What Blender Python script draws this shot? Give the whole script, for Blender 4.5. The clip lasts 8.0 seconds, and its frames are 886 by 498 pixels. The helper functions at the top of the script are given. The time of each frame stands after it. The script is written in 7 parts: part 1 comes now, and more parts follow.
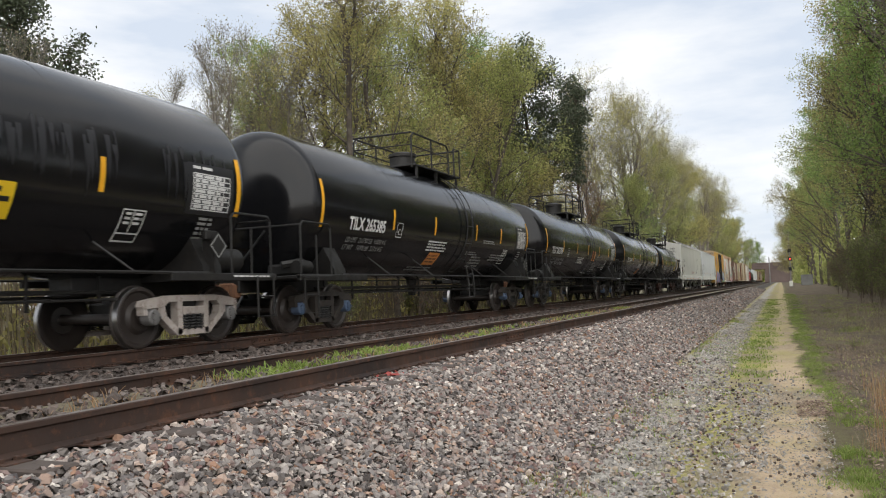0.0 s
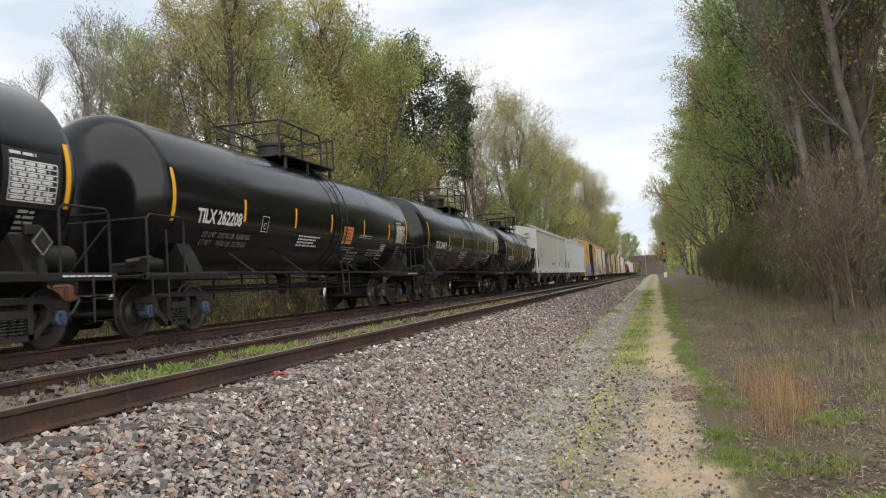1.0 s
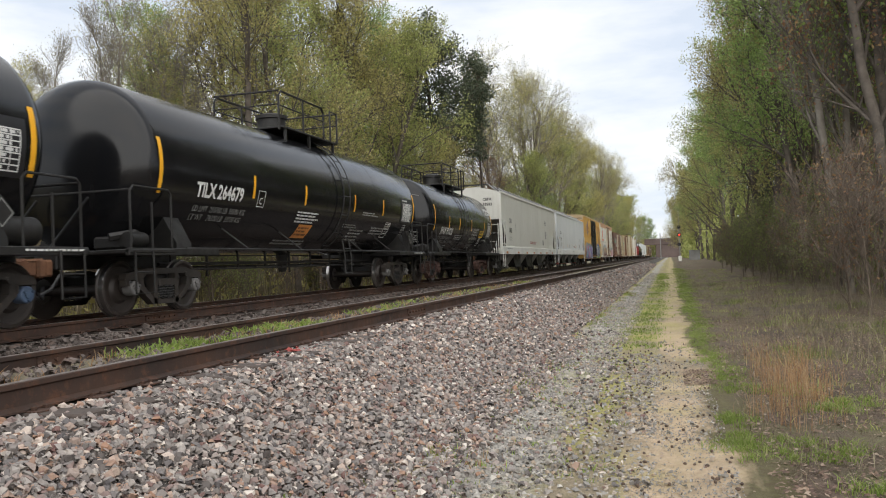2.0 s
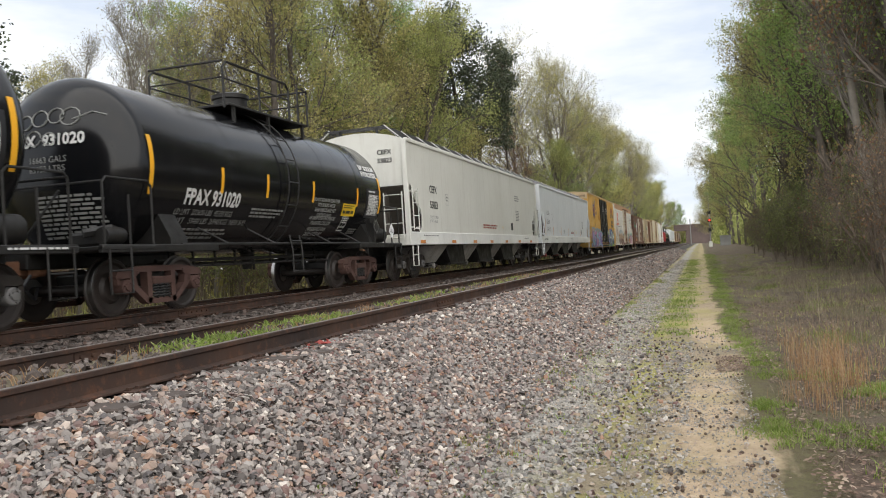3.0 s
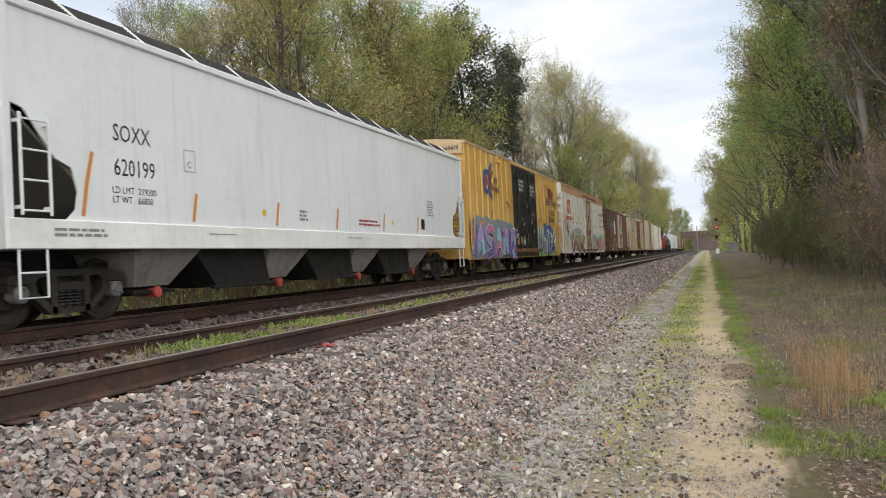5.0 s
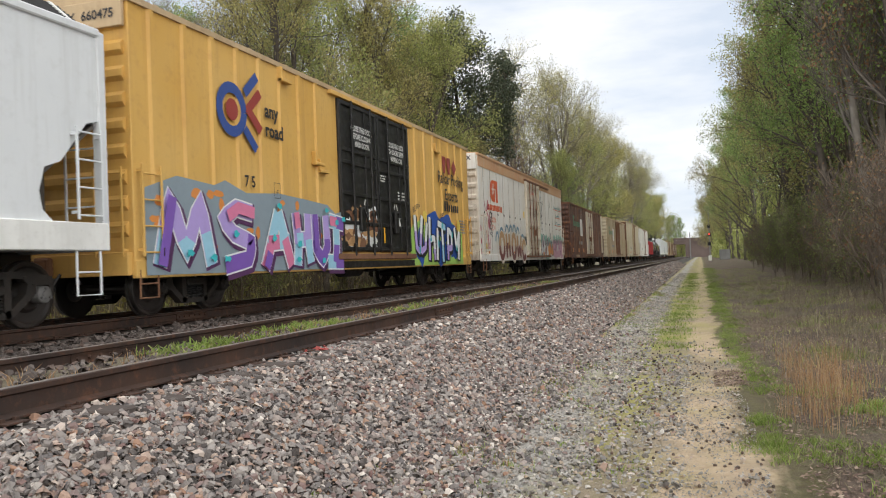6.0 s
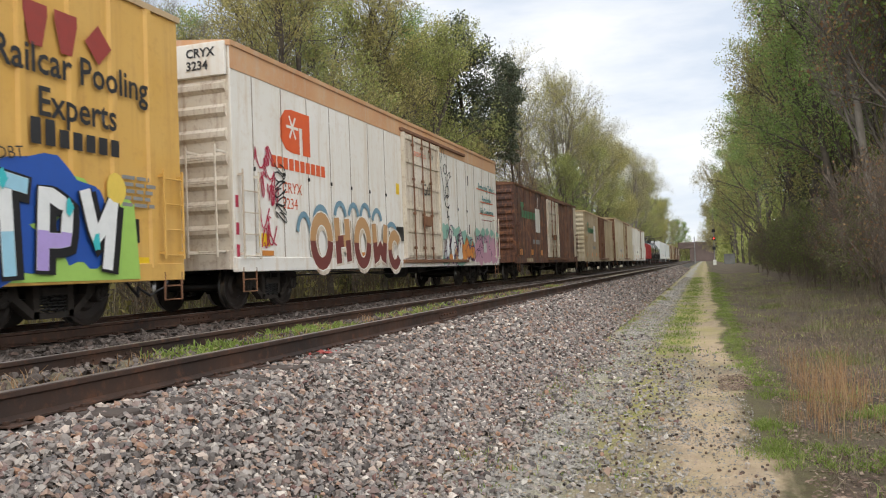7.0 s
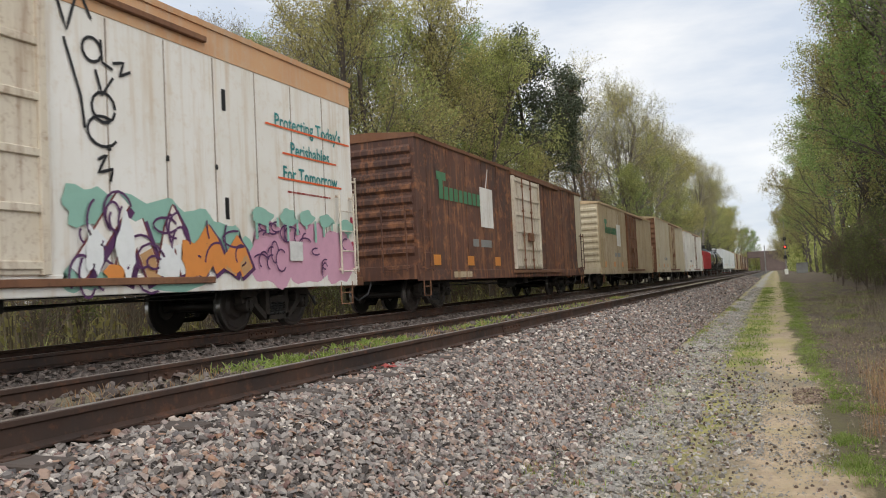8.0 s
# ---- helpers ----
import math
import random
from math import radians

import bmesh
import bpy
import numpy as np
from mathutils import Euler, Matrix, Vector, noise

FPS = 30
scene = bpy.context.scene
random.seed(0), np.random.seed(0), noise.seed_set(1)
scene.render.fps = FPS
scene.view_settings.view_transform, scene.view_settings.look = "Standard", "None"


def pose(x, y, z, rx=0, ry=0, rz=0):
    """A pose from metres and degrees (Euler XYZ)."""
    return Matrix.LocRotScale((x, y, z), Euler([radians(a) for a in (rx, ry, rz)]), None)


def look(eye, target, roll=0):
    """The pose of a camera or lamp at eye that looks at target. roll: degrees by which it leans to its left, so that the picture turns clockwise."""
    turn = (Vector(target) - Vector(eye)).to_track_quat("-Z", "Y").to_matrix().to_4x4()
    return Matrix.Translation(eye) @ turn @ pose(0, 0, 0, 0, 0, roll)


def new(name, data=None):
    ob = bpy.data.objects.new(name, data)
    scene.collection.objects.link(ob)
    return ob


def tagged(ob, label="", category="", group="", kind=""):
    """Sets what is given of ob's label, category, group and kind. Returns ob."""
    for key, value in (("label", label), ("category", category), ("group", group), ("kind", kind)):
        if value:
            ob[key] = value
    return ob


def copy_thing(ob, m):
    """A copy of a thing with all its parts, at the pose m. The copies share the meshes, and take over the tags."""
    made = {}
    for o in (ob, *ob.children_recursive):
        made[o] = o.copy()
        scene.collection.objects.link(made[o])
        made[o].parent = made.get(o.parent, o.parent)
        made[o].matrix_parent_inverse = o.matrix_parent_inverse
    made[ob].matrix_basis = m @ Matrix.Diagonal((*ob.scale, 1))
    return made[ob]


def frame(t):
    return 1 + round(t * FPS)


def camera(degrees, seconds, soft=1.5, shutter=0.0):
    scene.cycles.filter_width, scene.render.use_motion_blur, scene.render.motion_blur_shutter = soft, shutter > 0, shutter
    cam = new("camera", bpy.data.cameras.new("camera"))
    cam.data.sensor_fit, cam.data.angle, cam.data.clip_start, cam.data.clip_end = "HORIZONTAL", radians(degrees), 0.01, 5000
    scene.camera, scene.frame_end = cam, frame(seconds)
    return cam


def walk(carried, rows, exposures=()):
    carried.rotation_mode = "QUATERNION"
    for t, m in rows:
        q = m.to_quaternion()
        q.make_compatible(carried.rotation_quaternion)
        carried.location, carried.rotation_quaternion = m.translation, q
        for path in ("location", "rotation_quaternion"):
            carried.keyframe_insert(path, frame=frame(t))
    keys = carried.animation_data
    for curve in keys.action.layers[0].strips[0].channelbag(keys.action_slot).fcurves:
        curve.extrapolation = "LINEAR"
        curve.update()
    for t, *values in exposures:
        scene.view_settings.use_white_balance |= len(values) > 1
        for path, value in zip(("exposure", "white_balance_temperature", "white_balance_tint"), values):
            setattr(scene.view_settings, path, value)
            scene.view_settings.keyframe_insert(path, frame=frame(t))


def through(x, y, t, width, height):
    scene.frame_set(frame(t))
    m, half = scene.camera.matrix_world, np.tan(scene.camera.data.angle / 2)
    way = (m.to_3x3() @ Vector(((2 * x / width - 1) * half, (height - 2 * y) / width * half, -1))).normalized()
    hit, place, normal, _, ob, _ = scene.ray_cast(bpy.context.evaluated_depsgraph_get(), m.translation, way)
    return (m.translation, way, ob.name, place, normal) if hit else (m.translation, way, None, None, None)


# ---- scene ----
cam = camera(57.63, 8.0, soft=1.0, shutter=0.06)
EYE = 0.644  # above the rail tops, which lie at z = 0
TURNS = [
    (0, 22.747, 3.150, 2.249),
    (0.5, 17.378, 2.838, 2.747),
    (1, 14.817, 2.469, 3.236),
    (1.5, 15.000, 1.708, 2.215),
    (3, 17.789, 0.518, 3.407),
    (3.5, 18.786, 0.291, 2.755),
    (4, 18.973, 0.629, 2.593),
    (4.5, 18.824, 0.837, 2.600),
    (5, 18.211, 0.820, 2.737),
    (6.5, 17.665, 1.307, 2.166),
    (7, 18.025, 1.400, 2.121),
    (7.5, 19.090, 1.707, 2.337),
    (8, 22.486, 2.530, 2.803)]
walk(cam, [(t, pose(0, 0, EYE, 90 + p, r, w)) for t, w, p, r in TURNS],
     exposures=[(0.0, 0.08), (1.5, 0.15), (3.0, 0.2), (3.5, 0.27), (4.5, 0.18), (5.0, 0.14), (6.5, 0.13), (7.5, 0.09), (8.0, -0.02)])

# ---- sky and light: an overcast spring day ----
world = bpy.data.worlds.new("overcast_sky")
scene.world = world
world.use_nodes = True
wn, wl = world.node_tree.nodes, world.node_tree.links
sky = wn.new("ShaderNodeTexSky")
sky.sky_type, sky.sun_disc = "NISHITA", False
sky.sun_elevation, sky.sun_rotation = radians(42), radians(140)
coord = wn.new("ShaderNodeTexCoord")
stretch = wn.new("ShaderNodeMapping")
stretch.inputs["Scale"].default_value = (1.3, 1.3, 5.0)
wl.new(coord.outputs["Generated"], stretch.inputs["Vector"])
cloud = wn.new("ShaderNodeTexNoise")
cloud.inputs["Scale"].default_value, cloud.inputs["Detail"].default_value, cloud.inputs["Roughness"].default_value = 2.2, 6, 0.55
wl.new(stretch.outputs["Vector"], cloud.inputs["Vector"])
shade = wn.new("ShaderNodeValToRGB")
shade.color_ramp.elements[0].position, shade.color_ramp.elements[0].color = 0.36, (0.67, 0.735, 0.835, 1)
shade.color_ramp.elements[1].position, shade.color_ramp.elements[1].color = 0.60, (1.0, 1.0, 1.0, 1)
wl.new(cloud.outputs["Fac"], shade.inputs["Fac"])
thin = wn.new("ShaderNodeMixRGB")
thin.inputs[0].default_value = 0.9
dim = wn.new("ShaderNodeVectorMath")
dim.operation = "SCALE"
dim.inputs["Scale"].default_value = 0.12
wl.new(sky.outputs[0], dim.inputs[0])
wl.new(dim.outputs[0], thin.inputs[1])
wl.new(shade.outputs[0], thin.inputs[2])
wl.new(thin.outputs[0], wn["Background"].inputs["Color"])
wn["Background"].inputs["Strength"].default_value = 1.06
sun = new("sun", bpy.data.lights.new("sun", "SUN"))
sun.data.energy, sun.data.angle, sun.data.color = 2.5, radians(110), (1, 0.955, 0.88)
sun.matrix_world = look((48, -88, 88), (0, 0, 0))

# ---- materials ----


class Nodes:
    """A small hand for node trees."""

    def __init__(self, name):
        self.mat = bpy.data.materials.new(name)
        self.mat.use_nodes = True
        self.tree = self.mat.node_tree
        self.bsdf = self.tree.nodes["Principled BSDF"]
        self.place = self.tree.nodes.new("ShaderNodeTexCoord").outputs["Object"]

    def add(self, kind, **values):
        n = self.tree.nodes.new(kind)
        for key, value in values.items():
            n.inputs[key.replace("_", " ")].default_value = value
        return n

    def link(self, a, b):
        self.tree.links.new(a, b)

    def noise(self, scale, detail=4, rough=0.6, squash=(1, 1, 1), lo=0.4, hi=0.6):
        m = self.add("ShaderNodeMapping", Scale=squash)
        self.link(self.place, m.inputs["Vector"])
        n = self.add("ShaderNodeTexNoise", Scale=scale, Detail=detail, Roughness=rough)
        self.link(m.outputs[0], n.inputs["Vector"])
        r = self.add("ShaderNodeMapRange", From_Min=lo, From_Max=hi)
        self.link(n.outputs["Fac"], r.inputs["Value"])
        return r.outputs[0]

    def times(self, a, b):
        n = self.tree.nodes.new("ShaderNodeMath")
        n.operation = "MULTIPLY"
        for i, v in enumerate((a, b)):
            if isinstance(v, (int, float)):
                n.inputs[i].default_value = v
            else:
                self.link(v, n.inputs[i])
        return n.outputs[0]

    def mix(self, fac, a, b):
        n = self.tree.nodes.new("ShaderNodeMixRGB")
        for i, v in enumerate((fac, a, b)):
            if isinstance(v, tuple):
                n.inputs[i].default_value = (*v[:3], 1)
            elif isinstance(v, (int, float)):
                n.inputs[i].default_value = v
            else:
                self.link(v, n.inputs[i])
        return n.outputs[0]

    def ramp(self, fac, stops):
        n = self.tree.nodes.new("ShaderNodeValToRGB")
        e = n.color_ramp.elements
        while len(e) < len(stops):
            e.new(0.5)
        for el, (p, c) in zip(e, stops):
            el.position, el.color = p, (*c, 1)
        self.link(fac, n.inputs["Fac"])
        return n.outputs[0]

    def bump(self, height, strength, distance=0.01):
        b = self.add("ShaderNodeBump", Strength=strength, Distance=distance)
        self.link(height, b.inputs["Height"])
        self.link(b.outputs[0], self.bsdf.inputs["Normal"])

    def done(self, colour, rough=0.6, metal=0.0):
        if isinstance(colour, tuple):
            self.bsdf.inputs["Base Color"].default_value = (*colour, 1)
        else:
            self.link(colour, self.bsdf.inputs["Base Color"])
        if isinstance(rough, (int, float)):
            self.bsdf.inputs["Roughness"].default_value = rough
        else:
            self.link(rough, self.bsdf.inputs["Roughness"])
        self.bsdf.inputs["Metallic"].default_value = metal
        return self.mat


def paint(name, colour, worn=None, dirt=(0.06, 0.05, 0.04), amount=0.35, streaks=0.3, rough=0.45, scale=3.0, metal=0.0, bump=0.15, spread=0.16):
    """Paint on steel: faded patches, grime and runs down the sheet."""
    n = Nodes(name)
    worn = worn or tuple(min(1, c * 1.25 + 0.015) for c in colour)
    base = n.mix(n.noise(scale * 0.25, 5, lo=0.35, hi=0.7), colour, worn)
    base = n.mix(n.times(n.noise(scale * 3, 8, 0.7, lo=0.52, hi=0.75), amount), base, dirt)
    base = n.mix(n.times(n.noise(2.2, 6, 0.65, (2.5, 2.5, 0.16), 0.5, 0.72), streaks), base, dirt)
    grain = n.noise(scale * 12, 4, lo=0, hi=1)
    n.bump(grain, bump, 0.004)
    r = n.add("ShaderNodeMapRange", To_Min=rough - spread * 0.75, To_Max=min(1, rough + spread * 1.25))
    n.link(n.noise(scale, 5, lo=0.3, hi=0.7), r.inputs["Value"])
    return n.done(base, r.outputs[0], metal)


def flat_paint(name, colour, rough=0.5, amount=0.25):
    """Stencil or spray paint, thinned and scuffed."""
    n = Nodes(name)
    under = tuple(c * 0.55 + 0.02 for c in colour)
    return n.done(n.mix(n.times(n.noise(6, 8, 0.75, lo=0.45, hi=0.7), amount), colour, under), rough)


M = {}
M["tank"] = paint("black_tank_paint", (0.0045, 0.005, 0.006), (0.008, 0.008, 0.009), (0.022, 0.02, 0.019), 0.2, 0.25, 0.15, 1.6, bump=0.012, spread=0.05)
M["tank"].node_tree.nodes["Principled BSDF"].inputs["Specular IOR Level"].default_value = 0.36
M["frame"] = paint("black_underframe", (0.007, 0.0065, 0.006), (0.012, 0.011, 0.010), (0.035, 0.026, 0.019), 0.5, 0.15, 0.55, 4)
M["truck"] = paint("dusty_cast_steel", (0.016, 0.014, 0.012), (0.035, 0.028, 0.023), (0.075, 0.05, 0.034), 0.5, 0.2, 0.7, 4)
M["truck_rust"] = paint("rusty_cast_steel", (0.065, 0.032, 0.026), (0.11, 0.058, 0.045), (0.03, 0.02, 0.016), 0.5, 0.3, 0.8, 4)
M["truck_pale"] = paint("pale_cast_steel", (0.33, 0.29, 0.26), (0.45, 0.4, 0.36), (0.10, 0.05, 0.03), 0.8, 0.4, 0.75, 4)
M["wheel"] = paint("wheel_steel", (0.02, 0.016, 0.014), (0.038, 0.028, 0.023), (0.008, 0.007, 0.007), 0.5, 0.0, 0.5, 4)
M["tread"] = Nodes("polished_tread").done((0.42, 0.41, 0.40), 0.28, 1.0)
M["cap"] = paint("blue_bearing_cap", (0.05, 0.085, 0.15), (0.10, 0.13, 0.19), (0.03, 0.03, 0.03), 0.6, 0, 0.55, 8)
M["cap_grey"] = paint("grey_bearing_cap", (0.13, 0.125, 0.12), (0.22, 0.215, 0.21), (0.05, 0.04, 0.04), 0.5, 0, 0.5, 8)
M["yellow_mark"] = flat_paint("reflective_yellow", (0.80, 0.40, 0.02), 0.35, 0.2)
M["orange_mark"] = flat_paint("faded_orange_panel", (0.62, 0.24, 0.05), 0.5, 0.35)
M["white_letter"] = flat_paint("white_stencil", (0.62, 0.62, 0.60), 0.55, 0.45)
M["dim_letter"] = flat_paint("faded_stencil", (0.24, 0.24, 0.23), 0.6, 0.5)
M["black_letter"] = flat_paint("black_stencil", (0.02, 0.02, 0.022), 0.5, 0.3)
M["sign_yellow"] = flat_paint("yellow_sign", (0.78, 0.52, 0.02), 0.4, 0.15)
M["sign_black"] = flat_paint("black_sign", (0.012, 0.012, 0.014), 0.45, 0.1)
M["hopper"] = paint("grey_hopper_paint", (0.60, 0.595, 0.54), (0.68, 0.675, 0.625), (0.40, 0.37, 0.31), 0.2, 0.28, 0.45, 1.6, bump=0.08)
M["hopper_white"] = paint("white_hopper_paint", (0.66, 0.685, 0.70), (0.73, 0.75, 0.76), (0.42, 0.42, 0.40), 0.25, 0.28, 0.45, 1.6, bump=0.08)
M["sill_white"] = paint("white_sill_paint", (0.68, 0.68, 0.65), None, (0.4, 0.37, 0.32), 0.3, 0.2, 0.45, 3)
M["chute"] = paint("grey_chute_paint", (0.22, 0.21, 0.19), (0.30, 0.285, 0.26), (0.035, 0.028, 0.022), 0.6, 0.5, 0.65, 3)
M["red_gate"] = paint("red_gate_paint", (0.40, 0.06, 0.05), None, (0.05, 0.04, 0.04), 0.4, 0.1, 0.5, 6)
M["pink_gate"] = paint("faded_red_gate", (0.48, 0.22, 0.17), None, (0.1, 0.08, 0.07), 0.5, 0.1, 0.6, 6)
M["grating"] = paint("dark_grating", (0.045, 0.045, 0.045), (0.07, 0.07, 0.07), (0.02, 0.02, 0.02), 0.4, 0.1, 0.6, 8)
M["boxcar_yellow"] = paint("yellow_boxcar_paint", (0.60, 0.345, 0.075), (0.66, 0.42, 0.13), (0.34, 0.17, 0.06), 0.3, 0.32, 0.55, 1.8)
M["boxcar_roof"] = paint("tan_roof_paint", (0.46, 0.34, 0.2), None, (0.25, 0.15, 0.08), 0.4, 0.3, 0.6, 3)
M["door_black"] = paint("black_door_paint", (0.007, 0.007, 0.007), (0.011, 0.0105, 0.010), (0.05, 0.036, 0.028), 0.3, 0.25, 0.45, 3)
M["rust"] = paint("rust_brown", (0.15, 0.065, 0.035), (0.24, 0.12, 0.06), (0.05, 0.03, 0.02), 0.6, 0.4, 0.8, 4)
M["reefer"] = paint("white_reefer_paint", (0.70, 0.675, 0.615), (0.78, 0.765, 0.73), (0.50, 0.35, 0.19), 0.35, 0.5, 0.5, 1.8)
# slope sheets and braces: dark base colour holds the shade under the car ends
M["slope"] = paint("shaded_slope_sheet", (0.075, 0.064, 0.052), (0.11, 0.095, 0.08), (0.03, 0.025, 0.02), 0.5, 0.4, 0.7, 3)
M["seam"] = paint("grimy_seam", (0.26, 0.215, 0.17), (0.4, 0.34, 0.27), (0.10, 0.07, 0.05), 0.6, 0.6, 0.7, 4)
M["reefer_band"] = paint("peeled_tan_band", (0.52, 0.27, 0.13), (0.58, 0.36, 0.2), (0.5, 0.42, 0.33), 0.5, 0.5, 0.65, 3)
M["reefer_door"] = paint("cream_door_paint", (0.58, 0.51, 0.40), (0.68, 0.63, 0.55), (0.22, 0.11, 0.05), 0.65, 0.75, 0.6, 3)
M["brown_box"] = paint("weathered_brown_paint", (0.040, 0.022, 0.020), (0.135, 0.060, 0.038), (0.40, 0.17, 0.07), 0.95, 0.6, 0.7, 0.9)
M["tan_box"] = paint("weathered_tan_paint", (0.38, 0.29, 0.17), (0.50, 0.41, 0.28), (0.19, 0.09, 0.04), 0.55, 0.65, 0.7, 2)
M["cream_box"] = paint("dirty_cream_paint", (0.52, 0.44, 0.30), (0.58, 0.52, 0.40), (0.25, 0.16, 0.08), 0.4, 0.45, 0.7, 2)
M["white_box"] = paint("dirty_white_paint", (0.66, 0.64, 0.60), None, (0.35, 0.25, 0.16), 0.4, 0.4, 0.6, 2)
M["red_box"] = paint("dull_red_paint", (0.30, 0.025, 0.025), None, (0.06, 0.03, 0.03), 0.4, 0.3, 0.6, 2)
M["red_logo"] = flat_paint("faded_red", (0.30, 0.045, 0.035), 0.55, 0.4)
M["orange_logo"] = flat_paint("orange_paint", (0.68, 0.11, 0.03), 0.5, 0.2)
M["green_logo"] = flat_paint("faded_green", (0.07, 0.20, 0.10), 0.6, 0.7)
M["teal_letter"] = flat_paint("teal_paint", (0.03, 0.22, 0.22), 0.5, 0.4)
M["blue_logo"] = flat_paint("blue_paint", (0.035, 0.075, 0.27), 0.5, 0.2)
for key, c in dict(purple=(0.20, 0.10, 0.42), lilac=(0.42, 0.32, 0.66), pink=(0.66, 0.20, 0.34), cyan=(0.05, 0.48, 0.52), sky_blue=(0.32, 0.58, 0.72), slate=(0.24, 0.30, 0.34),
                   orange=(0.66, 0.25, 0.06), lime=(0.34, 0.56, 0.12), royal=(0.02, 0.085, 0.38), spray_white=(0.74, 0.76, 0.76), plum=(0.09, 0.03, 0.10), tan=(0.48, 0.28, 0.13),
                   maroon=(0.17, 0.045, 0.04), dusty_blue=(0.16, 0.28, 0.36), mint=(0.26, 0.46, 0.38), rose=(0.58, 0.32, 0.42), red_tag=(0.42, 0.03, 0.07), lemon=(0.75, 0.55, 0.1)).items():
    M[key] = flat_paint("spray_" + key, c, 0.5, 0.22)
M["rail_top"] = paint("worn_rail_head", (0.20, 0.165, 0.145), (0.30, 0.27, 0.25), (0.09, 0.05, 0.035), 0.4, 0, 0.42, 5, 0.6)
M["rail_rust"] = paint("rusty_rail", (0.020, 0.013, 0.011), (0.070, 0.034, 0.020), (0.16, 0.062, 0.028), 0.7, 0.1, 0.7, 3)
M["tie"] = paint("weathered_tie", (0.055, 0.042, 0.035), (0.10, 0.08, 0.07), (0.03, 0.02, 0.018), 0.5, 0.0, 0.9, 5)
M["pole"] = paint("grey_pole", (0.2, 0.2, 0.2), None, (0.1, 0.08, 0.06), 0.3, 0.2, 0.6, 3)
M["concrete"] = paint("stained_concrete", (0.10, 0.075, 0.066), (0.15, 0.11, 0.10), (0.1, 0.07, 0.06), 0.5, 0.4, 0.9, 1)
M["lens_red"] = flat_paint("red_lens", (0.5, 0.03, 0.02), 0.3, 0.05)
M["lens_red"].node_tree.nodes["Principled BSDF"].inputs["Emission Color"].default_value = (1, 0.06, 0.03, 1)
M["lens_red"].node_tree.nodes["Principled BSDF"].inputs["Emission Strength"].default_value = 3.0


def stone_mat(name, stops):
    n = Nodes(name)
    isl = n.tree.nodes.new("ShaderNodeNewGeometry").outputs["Random Per Island"]
    c = n.ramp(isl, stops)
    c = n.mix(n.times(n.noise(45, 6, 0.7, lo=0.35, hi=0.75), 0.3), c, (0.13, 0.10, 0.085))
    n.bump(n.noise(90, 5, lo=0, hi=1), 0.45, 0.005)
    return n.done(c, 0.85)


STONES = [(0.0, (0.04, 0.034, 0.032)), (0.14, (0.17, 0.15, 0.138)), (0.30, (0.34, 0.31, 0.285)), (0.41, (0.16, 0.085, 0.075)), (0.54, (0.43, 0.39, 0.35)), (0.66, (0.10, 0.092, 0.095)), (0.76, (0.30, 0.275, 0.255)), (0.88, (0.31, 0.175, 0.11)), (1.0, (0.68, 0.63, 0.57))]
M["ballast"] = stone_mat("crushed_granite", STONES)
M["stone"] = stone_mat("single_crushed_stone", STONES)
oi = M["stone"].node_tree.nodes.new("ShaderNodeObjectInfo")
for lk in list(M["stone"].node_tree.links):
    if lk.from_socket.name == "Random Per Island":
        M["stone"].node_tree.links.new(oi.outputs["Random"], lk.to_socket)
M["gravel"] = stone_mat("dusty_gravel", [(0.0, (0.12, 0.105, 0.085)), (0.25, (0.33, 0.31, 0.275)), (0.5, (0.22, 0.215, 0.205)), (0.72, (0.44, 0.42, 0.38)), (0.86, (0.33, 0.24, 0.155)), (1.0, (0.56, 0.53, 0.48))])
M["dark_stone"] = stone_mat("oil_stained_ballast", [(0.0, (0.045, 0.036, 0.031)), (0.4, (0.10, 0.08, 0.07)), (0.7, (0.17, 0.145, 0.13)), (1.0, (0.09, 0.055, 0.042))])


def leaf_mat(name, stops, through=0.45):
    n = Nodes(name)
    isl = n.tree.nodes.new("ShaderNodeNewGeometry").outputs["Random Per Island"]
    c = n.ramp(isl, stops)
    limb = n.mix(0.28, c, (0.03, 0.026, 0.012))
    c = n.mix(n.noise(0.55, 3, 0.6, lo=0.62, hi=0.40), c, limb)
    n.done(c, 0.6)
    t = n.tree.nodes.new("ShaderNodeBsdfTranslucent")
    n.link(c, t.inputs["Color"])
    m = n.tree.nodes.new("ShaderNodeMixShader")
    m.inputs[0].default_value = through
    n.link(n.bsdf.outputs[0], m.inputs[1])
    n.link(t.outputs[0], m.inputs[2])
    n.link(m.outputs[0], n.tree.nodes["Material Output"].inputs["Surface"])
    return n.mat


M["leaf_spring"] = leaf_mat("spring_leaf", [(0, (0.29, 0.335, 0.095)), (0.5, (0.42, 0.46, 0.145)), (1, (0.60, 0.61, 0.235))])
M["leaf_olive"] = leaf_mat("olive_bud", [(0, (0.30, 0.265, 0.09)), (0.5, (0.44, 0.395, 0.145)), (1, (0.58, 0.52, 0.225))])
M["leaf_yellow"] = leaf_mat("yellow_green_leaf", [(0, (0.38, 0.36, 0.11)), (0.5, (0.54, 0.50, 0.17)), (1, (0.68, 0.62, 0.26))])
M["leaf_green"] = leaf_mat("fresh_green_leaf", [(0, (0.20, 0.315, 0.08)), (0.5, (0.32, 0.455, 0.13)), (1, (0.45, 0.57, 0.20))])
M["leaf_grey"] = leaf_mat("pale_bud", [(0, (0.288, 0.254, 0.151)), (0.5, (0.371, 0.338, 0.203)), (1, (0.506, 0.473, 0.288))])
